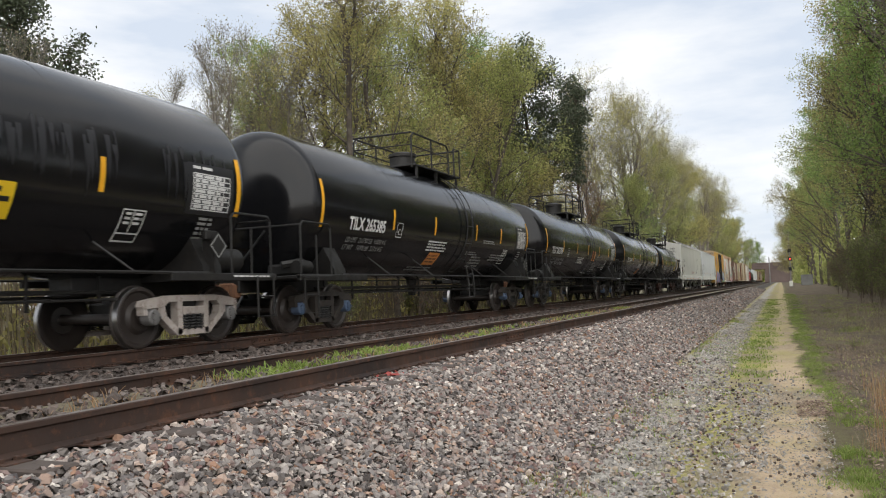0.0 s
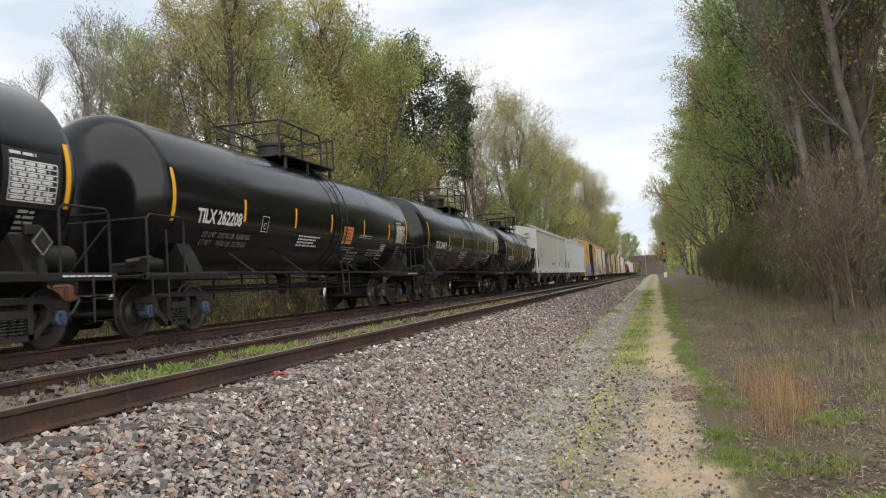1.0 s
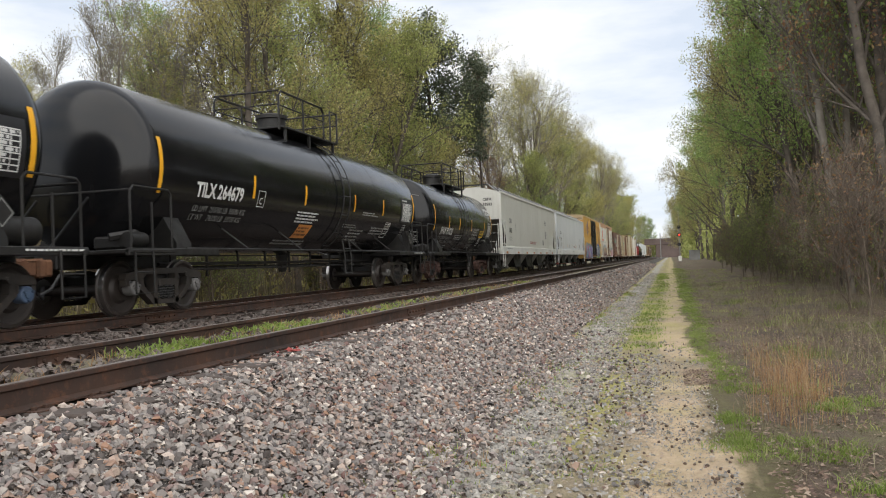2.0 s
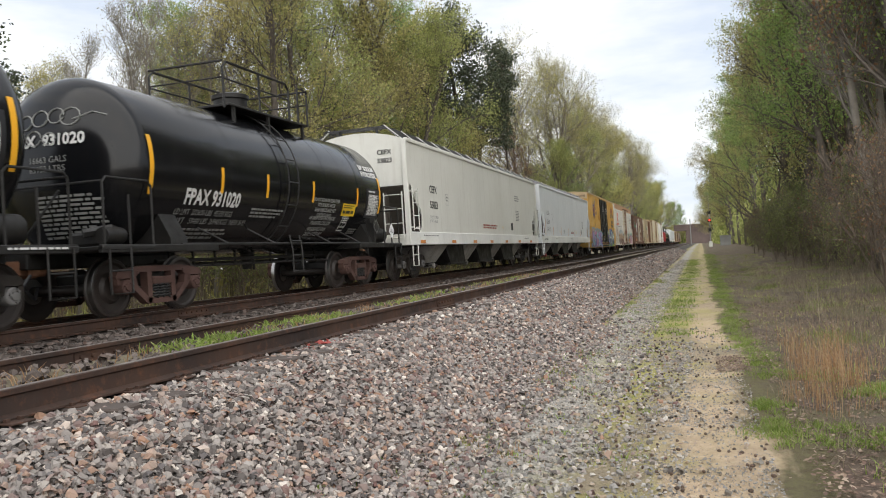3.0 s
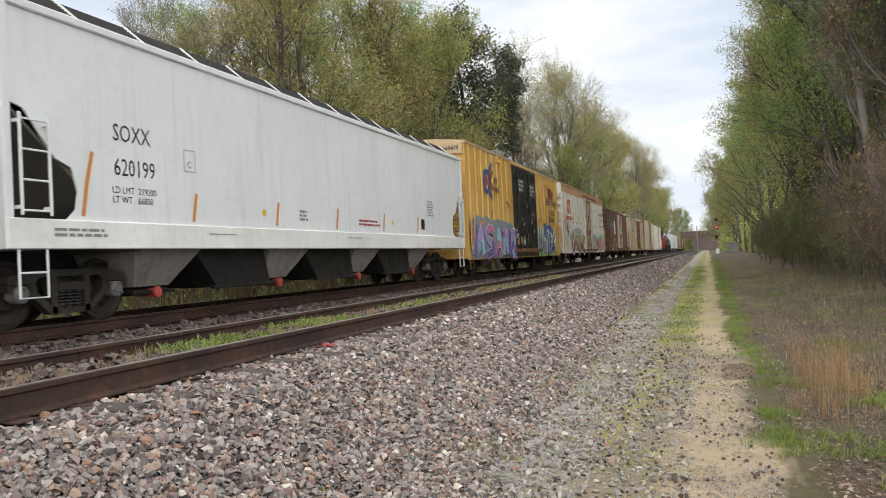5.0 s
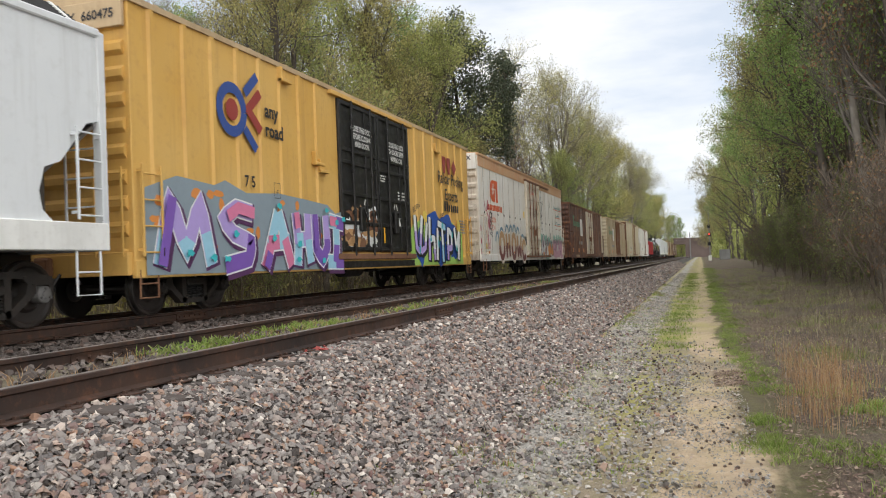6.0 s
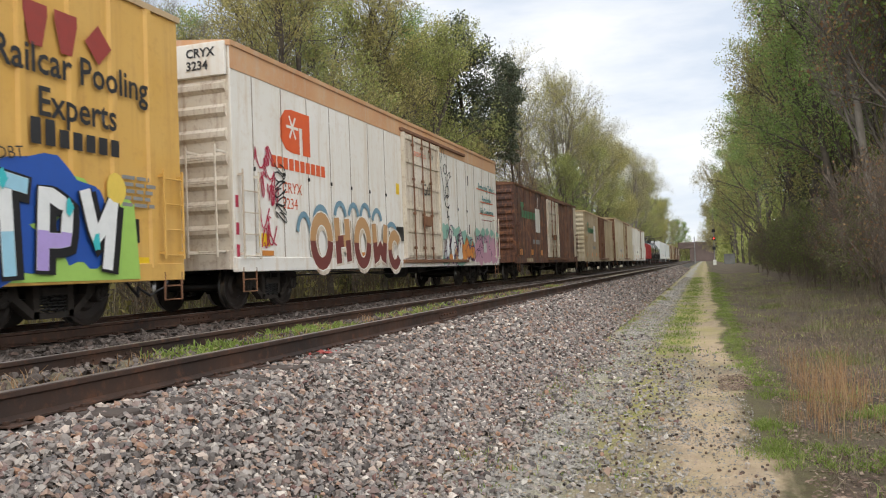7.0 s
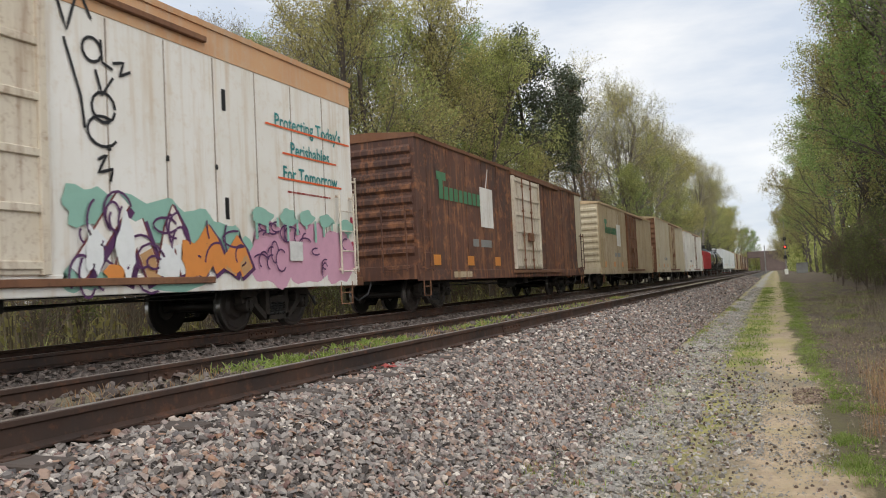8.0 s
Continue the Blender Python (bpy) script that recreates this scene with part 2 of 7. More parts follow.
# darkened leaf green, with the shade low in the wood put into its colour
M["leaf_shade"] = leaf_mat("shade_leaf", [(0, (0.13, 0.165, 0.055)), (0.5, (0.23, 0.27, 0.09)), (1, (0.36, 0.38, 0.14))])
M["leaf_pine"] = leaf_mat("pine_needles", [(0, (0.045, 0.062, 0.036)), (0.6, (0.08, 0.105, 0.055)), (1, (0.13, 0.155, 0.085))], 0.15)
M["leaf_red"] = leaf_mat("reddish_bud", [(0, (0.243, 0.121, 0.072)), (0.5, (0.324, 0.182, 0.101)), (1, (0.405, 0.284, 0.121))])
M["grass"] = leaf_mat("grass_blade", [(0, (0.17, 0.25, 0.045)), (0.5, (0.27, 0.38, 0.075)), (0.85, (0.36, 0.44, 0.12)), (1, (0.44, 0.40, 0.2))])
M["straw"] = leaf_mat("dry_straw", [(0, (0.34, 0.18, 0.085)), (0.5, (0.48, 0.29, 0.15)), (1, (0.60, 0.44, 0.26))])
M["litter"] = leaf_mat("fallen_leaf", [(0, (0.10, 0.055, 0.04)), (0.5, (0.20, 0.125, 0.09)), (0.8, (0.29, 0.20, 0.14)), (1, (0.42, 0.33, 0.25))], 0.1)
M["dry_stem"] = leaf_mat("grey_dry_stem", [(0, (0.12, 0.095, 0.058)), (0.5, (0.22, 0.18, 0.11)), (1, (0.36, 0.31, 0.20))], 0.0)
M["cone"] = leaf_mat("pine_cone_brown", [(0, (0.05, 0.03, 0.02)), (1, (0.12, 0.075, 0.05))], 0.0)


def bark_mat(name, a, b):
    n = Nodes(name)
    c = n.mix(n.noise(3, 6, lo=0.35, hi=0.65), a, b)
    n.bump(n.noise(14, 5, squash=(1, 1, 0.3), lo=0, hi=1), 0.6, 0.03)
    return n.done(c, 0.9)


M["bark"] = bark_mat("grey_bark", (0.075, 0.062, 0.05), (0.145, 0.122, 0.10))
M["bark_pale"] = bark_mat("pale_bark", (0.16, 0.14, 0.115), (0.26, 0.235, 0.20))
M["twig"] = bark_mat("brown_twig", (0.11, 0.085, 0.065), (0.19, 0.15, 0.115))
M["bark_pine"] = bark_mat("pine_bark", (0.06, 0.045, 0.035), (0.12, 0.085, 0.06))


def ground_mat():
    """Bands that run along the track: forest floor, dark bed, crushed stone with shadowed gaps painted in, moss and
    gravel, bare sand, grass, leaf litter.
    """
    n = Nodes("trackside_ground")
    sep = n.tree.nodes.new("ShaderNodeSeparateXYZ")
    n.link(n.place, sep.inputs[0])
    wob = n.add("ShaderNodeMath")
    wob.operation = "MULTIPLY_ADD"
    n.link(n.noise(0.9, 6, 0.65, (1, 0.45, 1), 0.2, 0.8), wob.inputs[0])
    wob.inputs[1].default_value = 0.9
    n.link(sep.outputs[0], wob.inputs[2])
    x = wob.outputs[0]  # shifted by about +0.45

    def band(a, b):
        r = n.add("ShaderNodeMapRange", From_Min=a + 0.45, From_Max=b + 0.45)
        n.link(x, r.inputs["Value"])
        return r.outputs[0]
    fine, grit = n.noise(9, 8, 0.75, lo=0.3, hi=0.7), n.noise(38, 6, 0.7, lo=0.3, hi=0.7)
    # near-black, so the ground paints the shadow in gaps between loose stones
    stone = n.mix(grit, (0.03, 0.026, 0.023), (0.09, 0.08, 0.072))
    bed = n.mix(grit, (0.075, 0.06, 0.052), (0.20, 0.17, 0.155))
    woods = n.mix(fine, (0.09, 0.075, 0.045), (0.17, 0.15, 0.08))
    moss = n.mix(n.noise(1.6, 5, 0.6, (1, 0.5, 1), 0.42, 0.58), n.mix(fine, (0.17, 0.13, 0.08), (0.33, 0.265, 0.165)), n.mix(fine, (0.40, 0.355, 0.075), (0.24, 0.235, 0.06)))
    moss = n.mix(n.times(grit, 0.35), moss, (0.40, 0.36, 0.29))
    sand = n.mix(fine, (0.46, 0.335, 0.215), (0.60, 0.47, 0.325))
    green = n.mix(fine, (0.09, 0.066, 0.04), (0.15, 0.14, 0.058))
    litter = n.mix(fine, (0.07, 0.045, 0.034), (0.19, 0.14, 0.10))
    litter = n.mix(n.noise(0.9, 5, 0.6, (1, 0.7, 1), 0.42, 0.6), litter, n.mix(grit, (0.045, 0.032, 0.024), (0.13, 0.098, 0.07)))
    litter = n.mix(n.times(n.noise(0.8, 6, lo=0.50, hi=0.66), 0.6), litter, (0.15, 0.15, 0.06))
    c = n.mix(band(-14.2, -13.4), woods, bed)
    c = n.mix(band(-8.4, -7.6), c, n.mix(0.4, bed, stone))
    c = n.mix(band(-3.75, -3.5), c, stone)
    c = n.mix(band(-2.35, -2.0), c, moss)
    rut = n.times(band(-1.9, -1.7), n.times(n.noise(0.6, 5, 0.6, (1, 0.3, 1), 0.25, 0.45), 0.9))
    past = n.tree.nodes.new("ShaderNodeMath")
    past.operation = "SUBTRACT"
    past.inputs[0].default_value = 1.0
    n.link(band(-1.25, -0.95), past.inputs[1])
    c = n.mix(n.times(rut, past.outputs[0]), c, n.mix(grit, (0.22, 0.205, 0.185), (0.50, 0.475, 0.44)))
    fouled = n.tree.nodes.new("ShaderNodeMath")
    fouled.operation = "SUBTRACT"
    fouled.inputs[0].default_value = 1.0
    n.link(band(-4.1, -3.9), fouled.inputs[1])
    c = n.mix(n.times(n.times(band(-5.7, -5.4), fouled.outputs[0]), 0.9), c, n.mix(fine, (0.13, 0.105, 0.07), (0.24, 0.21, 0.13)))
    broken = n.noise(0.55, 6, 0.65, (0.8, 0.8, 1), 0.30, 0.56)
    trodden = n.add("ShaderNodeMapRange", From_Min=13.0, From_Max=22.0, To_Min=1.0, To_Max=0.45)
    n.link(sep.outputs[1], trodden.inputs["Value"])
    c = n.mix(n.times(n.times(band(-0.42, -0.25), broken), trodden.outputs[0]), c, sand)
    c = n.mix(band(0.24, 0.40), c, green)
    c = n.mix(band(0.60, 0.85), c, litter)
    n.bump(n.mix(0.5, grit, fine), 0.8, 0.03)
    return n.done(c, 0.95)


M["ground"] = ground_mat()

# ---- shaping helpers ----


class Geo:
    """Collects vertices and faces for one mesh."""

    def __init__(self):
        self.v, self.f = [], []

    def add(self, verts, faces):
        k = len(self.v)
        self.v += [tuple(p) for p in verts]
        self.f += [tuple(i + k for i in f) for f in faces]
        return self

    def box(self, x0, x1, y0, y1, z0, z1, b=0.0):
        """A box; b: the width of its chamfered edges."""
        c, h = ((x0 + x1) / 2, (y0 + y1) / 2, (z0 + z1) / 2), (abs(x1 - x0) / 2, abs(y1 - y0) / 2, abs(z1 - z0) / 2)
        b = min(b, 0.45 * min(h))
        if b <= 0:
            vs = [(c[0] + i * h[0], c[1] + j * h[1], c[2] + k * h[2]) for i in (-1, 1) for j in (-1, 1) for k in (-1, 1)]
            return self.add(vs, [(0, 1, 3, 2), (4, 6, 7, 5), (0, 4, 5, 1), (2, 3, 7, 6), (0, 2, 6, 4), (1, 5, 7, 3)])
        idx, vs, fs = {}, [], []
        for s in [(i, j, k) for i in (-1, 1) for j in (-1, 1) for k in (-1, 1)]:
            for a in range(3):
                idx[s, a] = len(vs)
                vs.append([c[q] + s[q] * (h[q] if q == a else h[q] - b) for q in range(3)])
        for a in range(3):
            p, q = (a + 1) % 3, (a + 2) % 3
            for s in (-1, 1):
                def key(i, j):
                    t = [0, 0, 0]
                    t[a], t[p], t[q] = s, i, j
                    return tuple(t)
                fs.append([idx[key(i, j), a] for i, j in ((-1, -1), (1, -1), (1, 1), (-1, 1))][::s])
            for i in (-1, 1):
                for j in (-1, 1):
                    def corner(e):
                        t = [0, 0, 0]
                        t[a], t[p], t[q] = e, i, j
                        return tuple(t)
                    fs.append([idx[corner(-1), p], idx[corner(1), p], idx[corner(1), q], idx[corner(-1), q]][::i * j])
        for s in [(i, j, k) for i in (-1, 1) for j in (-1, 1) for k in (-1, 1)]:
            fs.append([idx[s, 0], idx[s, 1], idx[s, 2]][::s[0] * s[1] * s[2]])
        return self.add(vs, fs)

    def prism(self, poly, a, b, axis="x"):
        """A flat outline pushed from a to b along an axis; outline in the other two axes, in order."""
        put = {"x": lambda d, p: (d, p[0], p[1]), "y": lambda d, p: (p[0], d, p[1]), "z": lambda d, p: (p[0], p[1], d)}[axis]
        n = len(poly)
        vs = [put(a, p) for p in poly] + [put(b, p) for p in poly]
        return self.add(vs, [tuple(range(n))[::-1], tuple(range(n, 2 * n))] + [(i, (i + 1) % n, n + (i + 1) % n, n + i) for i in range(n)])

    def tube(self, pts, r, n=6):
        """A round bar along points."""
        pts = [Vector(p) for p in pts]
        rs = r if isinstance(r, (list, tuple)) else [r] * len(pts)
        side, vs = None, []
        for i, p in enumerate(pts):
            d = (pts[min(i + 1, len(pts) - 1)] - pts[max(i - 1, 0)]).normalized()
            side = d.orthogonal().normalized() if side is None else (side - d * side.dot(d)).normalized()
            up = d.cross(side)
            vs += [p + (side * math.cos(t) + up * math.sin(t)) * rs[i] for t in [2 * math.pi * (k + 0.5) / n for k in range(n)]]
        fs = [(i * n + k, i * n + (k + 1) % n, (i + 1) * n + (k + 1) % n, (i + 1) * n + k) for i in range(len(pts) - 1) for k in range(n)]
        m = (len(pts) - 1) * n
        return self.add(vs, fs + [tuple(range(n))[::-1], tuple(range(m, m + n))])

    def lathe(self, prof, n=32, axis="y", at=(0, 0, 0)):
        """A round body: prof holds (place along the axis, radius)."""
        put = {"x": lambda d, a, b: (d, a, b), "y": lambda d, a, b: (a, d, b), "z": lambda d, a, b: (a, b, d)}[axis]
        vs = []
        for d, r in prof:
            for k in range(n):
                t = 2 * math.pi * k / n
                p = put(d, r * math.cos(t), r * math.sin(t))
                vs.append((p[0] + at[0], p[1] + at[1], p[2] + at[2]))
        fs = [(i * n + k, (i + 1) * n + k, (i + 1) * n + (k + 1) % n, i * n + (k + 1) % n) for i in range(len(prof) - 1) for k in range(n)]
        m = (len(prof) - 1) * n
        return self.add(vs, fs + [tuple(range(n)), tuple(range(m, m + n))[::-1]])

    def mesh(self, name, material, smooth=0.6):
        me = bpy.data.meshes.new(name)
        me.from_pydata(self.v, [], self.f)
        bm = bmesh.new()
        bm.from_mesh(me)
        bmesh.ops.recalc_face_normals(bm, faces=bm.faces)
        bm.to_mesh(me)
        bm.free()
        me.materials.append(material)
        if smooth:
            me.shade_smooth()
            me.set_sharp_from_angle(angle=smooth)
        return me


def part(name, geo, material, parent, label="", smooth=0.6):
    me = geo if isinstance(geo, bpy.types.Mesh) else geo.mesh(name, material, smooth)
    ob = new(name, me)
    ob.parent = parent
    return tagged(ob, label)


def thing(name, m, label, category, group="", kind=""):
    ob = new(name)
    ob.matrix_world = m
    return tagged(ob, label, category, group, kind)


def on_side(pts, X, r, zc, lift):
    """Lays (y, z) marks on a car's side: flat at x = X, or round a tank of radius r centred at zc."""
    if not r:
        return [(X + lift, y, z) for y, z in pts]
    out = []
    for y, z in pts:
        a = max(-1.45, min(1.45, math.asin(max(-1, min(1, (z - zc) / r)))))
        out.append(((r + lift) * math.cos(a), y, zc + (r + lift) * math.sin(a)))
    return out


def decal(parent, name, polys, material, X, r=0.0, zc=0.0, lift=0.006, label=""):
    """Thin painted shapes, each cut into strips where they follow a round tank."""
    me = bpy.data.meshes.new(name)
    bm = bmesh.new()
    for k, poly in enumerate(polys):
        vs = [bm.verts.new(((k % 12) * 0.00015, y, z)) for y, z in poly]
        if len(vs) > 2:
            bm.faces.new(vs)
    if r:
        zs = [v.co.z for v in bm.verts]
        z = math.floor(min(zs) / 0.1) * 0.1
        while z < max(zs):
            bmesh.ops.bisect_plane(bm, geom=bm.verts[:] + bm.edges[:] + bm.faces[:], plane_co=(0, 0, z), plane_no=(0, 0, 1))
            z += 0.1
    bmesh.ops.triangulate(bm, faces=bm.faces)
    for v, p in zip(bm.verts, on_side([(v.co.y, v.co.z) for v in bm.verts], X, r, zc, lift)):
        v.co = (p[0] + v.co.x, p[1], p[2])
    for f in bm.faces:
        f.normal_update()
        if f.normal.x < 0:
            f.normal_flip()
    bm.to_mesh(me)
    bm.free()
    me.materials.append(material)
    ob = new(name, me)
    ob.parent = parent
    return tagged(ob, label)


def rect(y0, y1, z0, z1):
    return [(y0, z0), (y1, z0), (y1, z1), (y0, z1)]


def bars(y0, y1, z0, z1, rows, seed=1, skew=0.0):
    """Rows of short bars, for small print."""
    rng, out = random.Random(seed), []
    h = (z1 - z0) / rows
    for i in range(rows):
        y, z = y0 + skew * i, z1 - h * (i + 0.75)
        stop = y1 - rng.random() * 0.25 * (y1 - y0) + skew * i
        while y < stop:
            w = min(h * rng.uniform(0.9, 3.2), stop - y)
            out.append(rect(y, y + w, z, z + h * 0.55))
            y += w + h * 0.45
    return out


def lettering(parent, name, text, y, z, size, material, X, r=0.0, zc=0.0, lift=0.007, squeeze=1.0, align="LEFT", label="", turn=0.0, end=False, bold=0.0):
    """Words in the built-in font on a car's side, baseline at z; end: on the end wall instead, X then is its y."""
    cu = bpy.data.curves.new(name, "FONT")
    cu.body, cu.size, cu.align_x, cu.resolution_u, cu.offset = text, size, align, 2, bold
    tmp = bpy.data.objects.new(name, cu)
    scene.collection.objects.link(tmp)
    me = bpy.data.meshes.new_from_object(tmp.evaluated_get(bpy.context.evaluated_depsgraph_get()))
    bpy.data.objects.remove(tmp)
    bpy.data.curves.remove(cu)
    me.name = name
    ca, sa = math.cos(radians(turn)), math.sin(radians(turn))
    bm = bmesh.new()
    bm.from_mesh(me)
    if r:
        bmesh.ops.triangulate(bm, faces=bm.faces)
        bmesh.ops.subdivide_edges(bm, edges=[e for e in bm.edges if e.calc_length() > 0.12], cuts=1)
        bmesh.ops.triangulate(bm, faces=bm.faces)
    flat = [(y + squeeze * (v.co.x * ca - v.co.y * sa), z + v.co.x * sa + v.co.y * ca) for v in bm.verts]
    if end:
        places = [(p[0], end_face(X, p[0], p[1]) - lift, p[1]) for p in flat]
    else:
        places = on_side(flat, X, r, zc, lift)
    for v, p in zip(bm.verts, places):
        v.co = p
    bm.to_mesh(me)
    bm.free()
    me.materials.clear()
    me.materials.append(material)
    ob = new(name, me)
    ob.parent = parent
    return tagged(ob, label)


def end_face(X, x, z):
    """The y of a car's end at (x, z): flat, or a dished tank head given as (half length, depth, radius, centre)."""
    if not isinstance(X, tuple):
        return X
    h, depth, r, zc = X
    c = min(1, math.hypot(x, z - zc) / r) ** (1 / 0.85)
    return -h - depth * math.sqrt(1 - c * c) - 0.012


def stroke(pts, w):
    """The outline of a thick painted line, w wide, with square ends."""
    pts = [Vector(p) for p in pts]
    left, right = [], []
    for i, p in enumerate(pts):
        d = (pts[min(i + 1, len(pts) - 1)] - pts[max(i - 1, 0)]).normalized()
        n = Vector((-d.y, d.x)) * w / 2
        left.append(tuple(p + n))
        right.append(tuple(p - n))
    return [[left[i], left[i + 1], right[i + 1], right[i]] for i in range(len(pts) - 1)]


def arc(cy, cz, ry, rz, a0, a1, n=14):
    return [(cy + ry * math.cos(radians(a0 + (a1 - a0) * i / n)), cz + rz * math.sin(radians(a0 + (a1 - a0) * i / n))) for i in range(n + 1)]


def blob(cy, cz, ry, rz, seed=0, n=22, rough=0.18):
    rng = random.Random(seed)
    ph = [rng.uniform(0, 6.3) for _ in range(3)]
    return [(cy + ry * (1 + rough * (math.sin(3 * a + ph[0]) + 0.6 * math.sin(7 * a + ph[1]))) * math.cos(a), cz + rz * (1 + rough * (math.sin(4 * a + ph[2]) + 0.5 * math.sin(6 * a + ph[0]))) * math.sin(a)) for a in [2 * math.pi * i / n for i in range(n)]]


# ---- running gear shared by all cars ----
R_WHEEL = 0.457


def wheelset_mesh():
    g = Geo()
    for s in (-1, 1):
        prof = [(0.755, 0.10), (0.755, 0.19), (0.70, 0.24), (0.70, 0.36), (0.685, 0.39), (0.685, 0.457), (0.69, 0.482), (0.715, 0.486), (0.735, 0.463)]
        prof += [(0.82, 0.455), (0.825, 0.445), (0.825, 0.405), (0.79, 0.37), (0.775, 0.25), (0.83, 0.20), (0.835, 0.12)]
        g.lathe([(s * d, r) for d, r in prof], 36, "x")
        g.lathe([(s * 0.83, 0.085), (s * 0.95, 0.085)], 14, "x")
    g.lathe([(-0.8, 0.09), (-0.4, 0.08), (0.4, 0.08), (0.8, 0.09)], 14, "x")
    return g.mesh("wheelset", M["wheel"], 0.5)


def tread_mesh(s):
    g = Geo()
    prof = [(0.737, 0.4645), (0.818, 0.4575), (0.8205, 0.452), (0.739, 0.459)]
    g.lathe([(s * d, r) for d, r in prof], 36, "x")
    return g.mesh("tread", M["tread"], 0.8)


def cap_mesh(s, material):
    g = Geo()
    g.lathe([(s * 0.93, 0.12), (s * 1.10, 0.12), (s * 1.115, 0.105), (s * 1.115, 0.06), (s * 1.135, 0.055), (s * 1.14, 0.03)], 18, "x")
    for k in range(3):
        a = 2 * math.pi * k / 3
        g.lathe([(s * 1.11, 0.022), (s * 1.145, 0.022)], 6, "x", (0, 0.08 * math.cos(a), 0.08 * math.sin(a)))
    return g.mesh("bearing_cap", material, 0.6)


def sideframe_mesh(s, material):
    """A cast side frame: arched top member, sloping bottom members, window columns, pedestals over the bearings."""
    g, a, b = Geo(), s * 0.93, s * 1.07
    for m in (-1, 1):
        def P(*pts):
            return [(m * y, z) for y, z in pts]
        g.prism(P((0, 0.68), (0.55, 0.68), (0.62, 0.62), (0.72, 0.60), (1.08, 0.58), (1.10, 0.62), (1.06, 0.70), (0.8, 0.745), (0.5, 0.775), (0, 0.775)), a, b)
        g.prism(P((0.72, 0.62), (0.72, 0.50), (0.78, 0.47), (0.78, 0.60)), a, b)
        g.prism(P((1.0, 0.60), (1.0, 0.49), (1.07, 0.49), (1.08, 0.60)), a, b)
        g.prism(P((0.64, 0.63), (0.74, 0.58), (0.74, 0.45), (0.38, 0.17), (0.26, 0.17), (0.26, 0.25), (0.36, 0.28), (0.60, 0.47)), a, b)
        g.prism(P((0.25, 0.68), (0.25, 0.24), (0.34, 0.24), (0.36, 0.30), (0.36, 0.68)), a, b)
        g.prism(P((0, 0.16), (0.36, 0.16), (0.36, 0.25), (0, 0.25)), a, b)
        g.box(s * 0.98, s * 1.085, m * 0.56, m * 0.62, 0.655, 0.71, 0.01)
    g.box(s * 0.90, s * 1.10, -0.24, 0.24, 0.47, 0.60, 0.02)  # bolster end in the window
    return g.mesh("side_frame", material, 0.5)


def springs_mesh(s):
    g = Geo()
    g.tube([(s * 1.04 + 0.05 * math.cos(t), 0.065 * math.sin(t), 0.25 + 0.22 * t / (2 * math.pi * 5)) for t in [2 * math.pi * 5 * i / 40 for i in range(41)]], 0.014, 4)
    return g.mesh("coil_spring", M["frame"], 0.8)


def bolster_mesh():
    g = Geo()
    g.box(-0.95, 0.95, -0.2, 0.2, 0.46, 0.70, 0.03)
    g.lathe([(0.68, 0.2), (0.82, 0.2)], 16, "z")
    for s in (-1, 1):
        g.box(s * 0.55, s * 0.75, -0.09, 0.09, 0.69, 0.79, 0.01)
        g.tube([(-0.7, s * 0.52, 0.40), (0, s * 0.48, 0.38), (0.7, s * 0.52, 0.40)], 0.05, 6)
        for m in (-1, 1):
            g.box(m * 0.66, m * 0.78, s * 0.37, s * 0.42, 0.28, 0.56, 0.01)
    return g.mesh("bolster", M["frame"], 0.5)


GEAR = {}
ROLLING = []


def running_gear(car, places, frame_paint="truck", caps="cap_grey", keyed=True):
    """Two-axle trucks under a car, centred at the given places along it."""
    if "w" not in GEAR:
        GEAR.update(w=wheelset_mesh(), b=bolster_mesh(), t={s: tread_mesh(s) for s in (-1, 1)}, s={s: springs_mesh(s) for s in (-1, 1)})
    for s in (-1, 1):
        GEAR.setdefault(("f", frame_paint, s), None)
        if not GEAR["f", frame_paint, s]:
            GEAR["f", frame_paint, s] = sideframe_mesh(s, M[frame_paint])
        if ("c", caps, s) not in GEAR:
            GEAR["c", caps, s] = cap_mesh(s, M[caps])
    for y in places:
        part("bolster", GEAR["b"], None, car).location.y = y
        for s in (-1, 1):
            f = part("side_frame", GEAR["f", frame_paint, s], None, car)
            f.location.y = y
            for d in (-0.15, 0.0, 0.15):
                part("coil_spring", GEAR["s"][s], None, f).location.y = d
        for d in (-0.89, 0.89):
            w = part("wheelset", GEAR["w"], None, car)
            w.location = (0, y + d, R_WHEEL)
            for s in (-1, 1):
                part("tread", GEAR["t"][s], None, w, "bright worn wheel tread")
                part("bearing_cap", GEAR["c", caps, s], None, w)
            if keyed:
                ROLLING.append((w, y + d))


def coupler(car, y, way):
    g = Geo()
    g.box(-0.09, 0.09, y, y + way * 0.55, 0.72, 0.94, 0.02)
    g.box(-0.17, 0.15, y + way * 0.50, y + way * 0.66, 0.68, 0.99, 0.04)
    g.box(0.03, 0.17, y + way * 0.62, y + way * 0.80, 0.70, 0.97, 0.04)
    part("coupler", g, M["rust"], car)
    g = Geo()
    g.tube([(0.28, y, 0.72), (0.30, y + way * 0.22, 0.50), (0.20, y + way * 0.5, 0.36), (0.06, y + way * 0.68, 0.52)], 0.026, 6)
    part("air_hose", g, M["sign_black"], car)


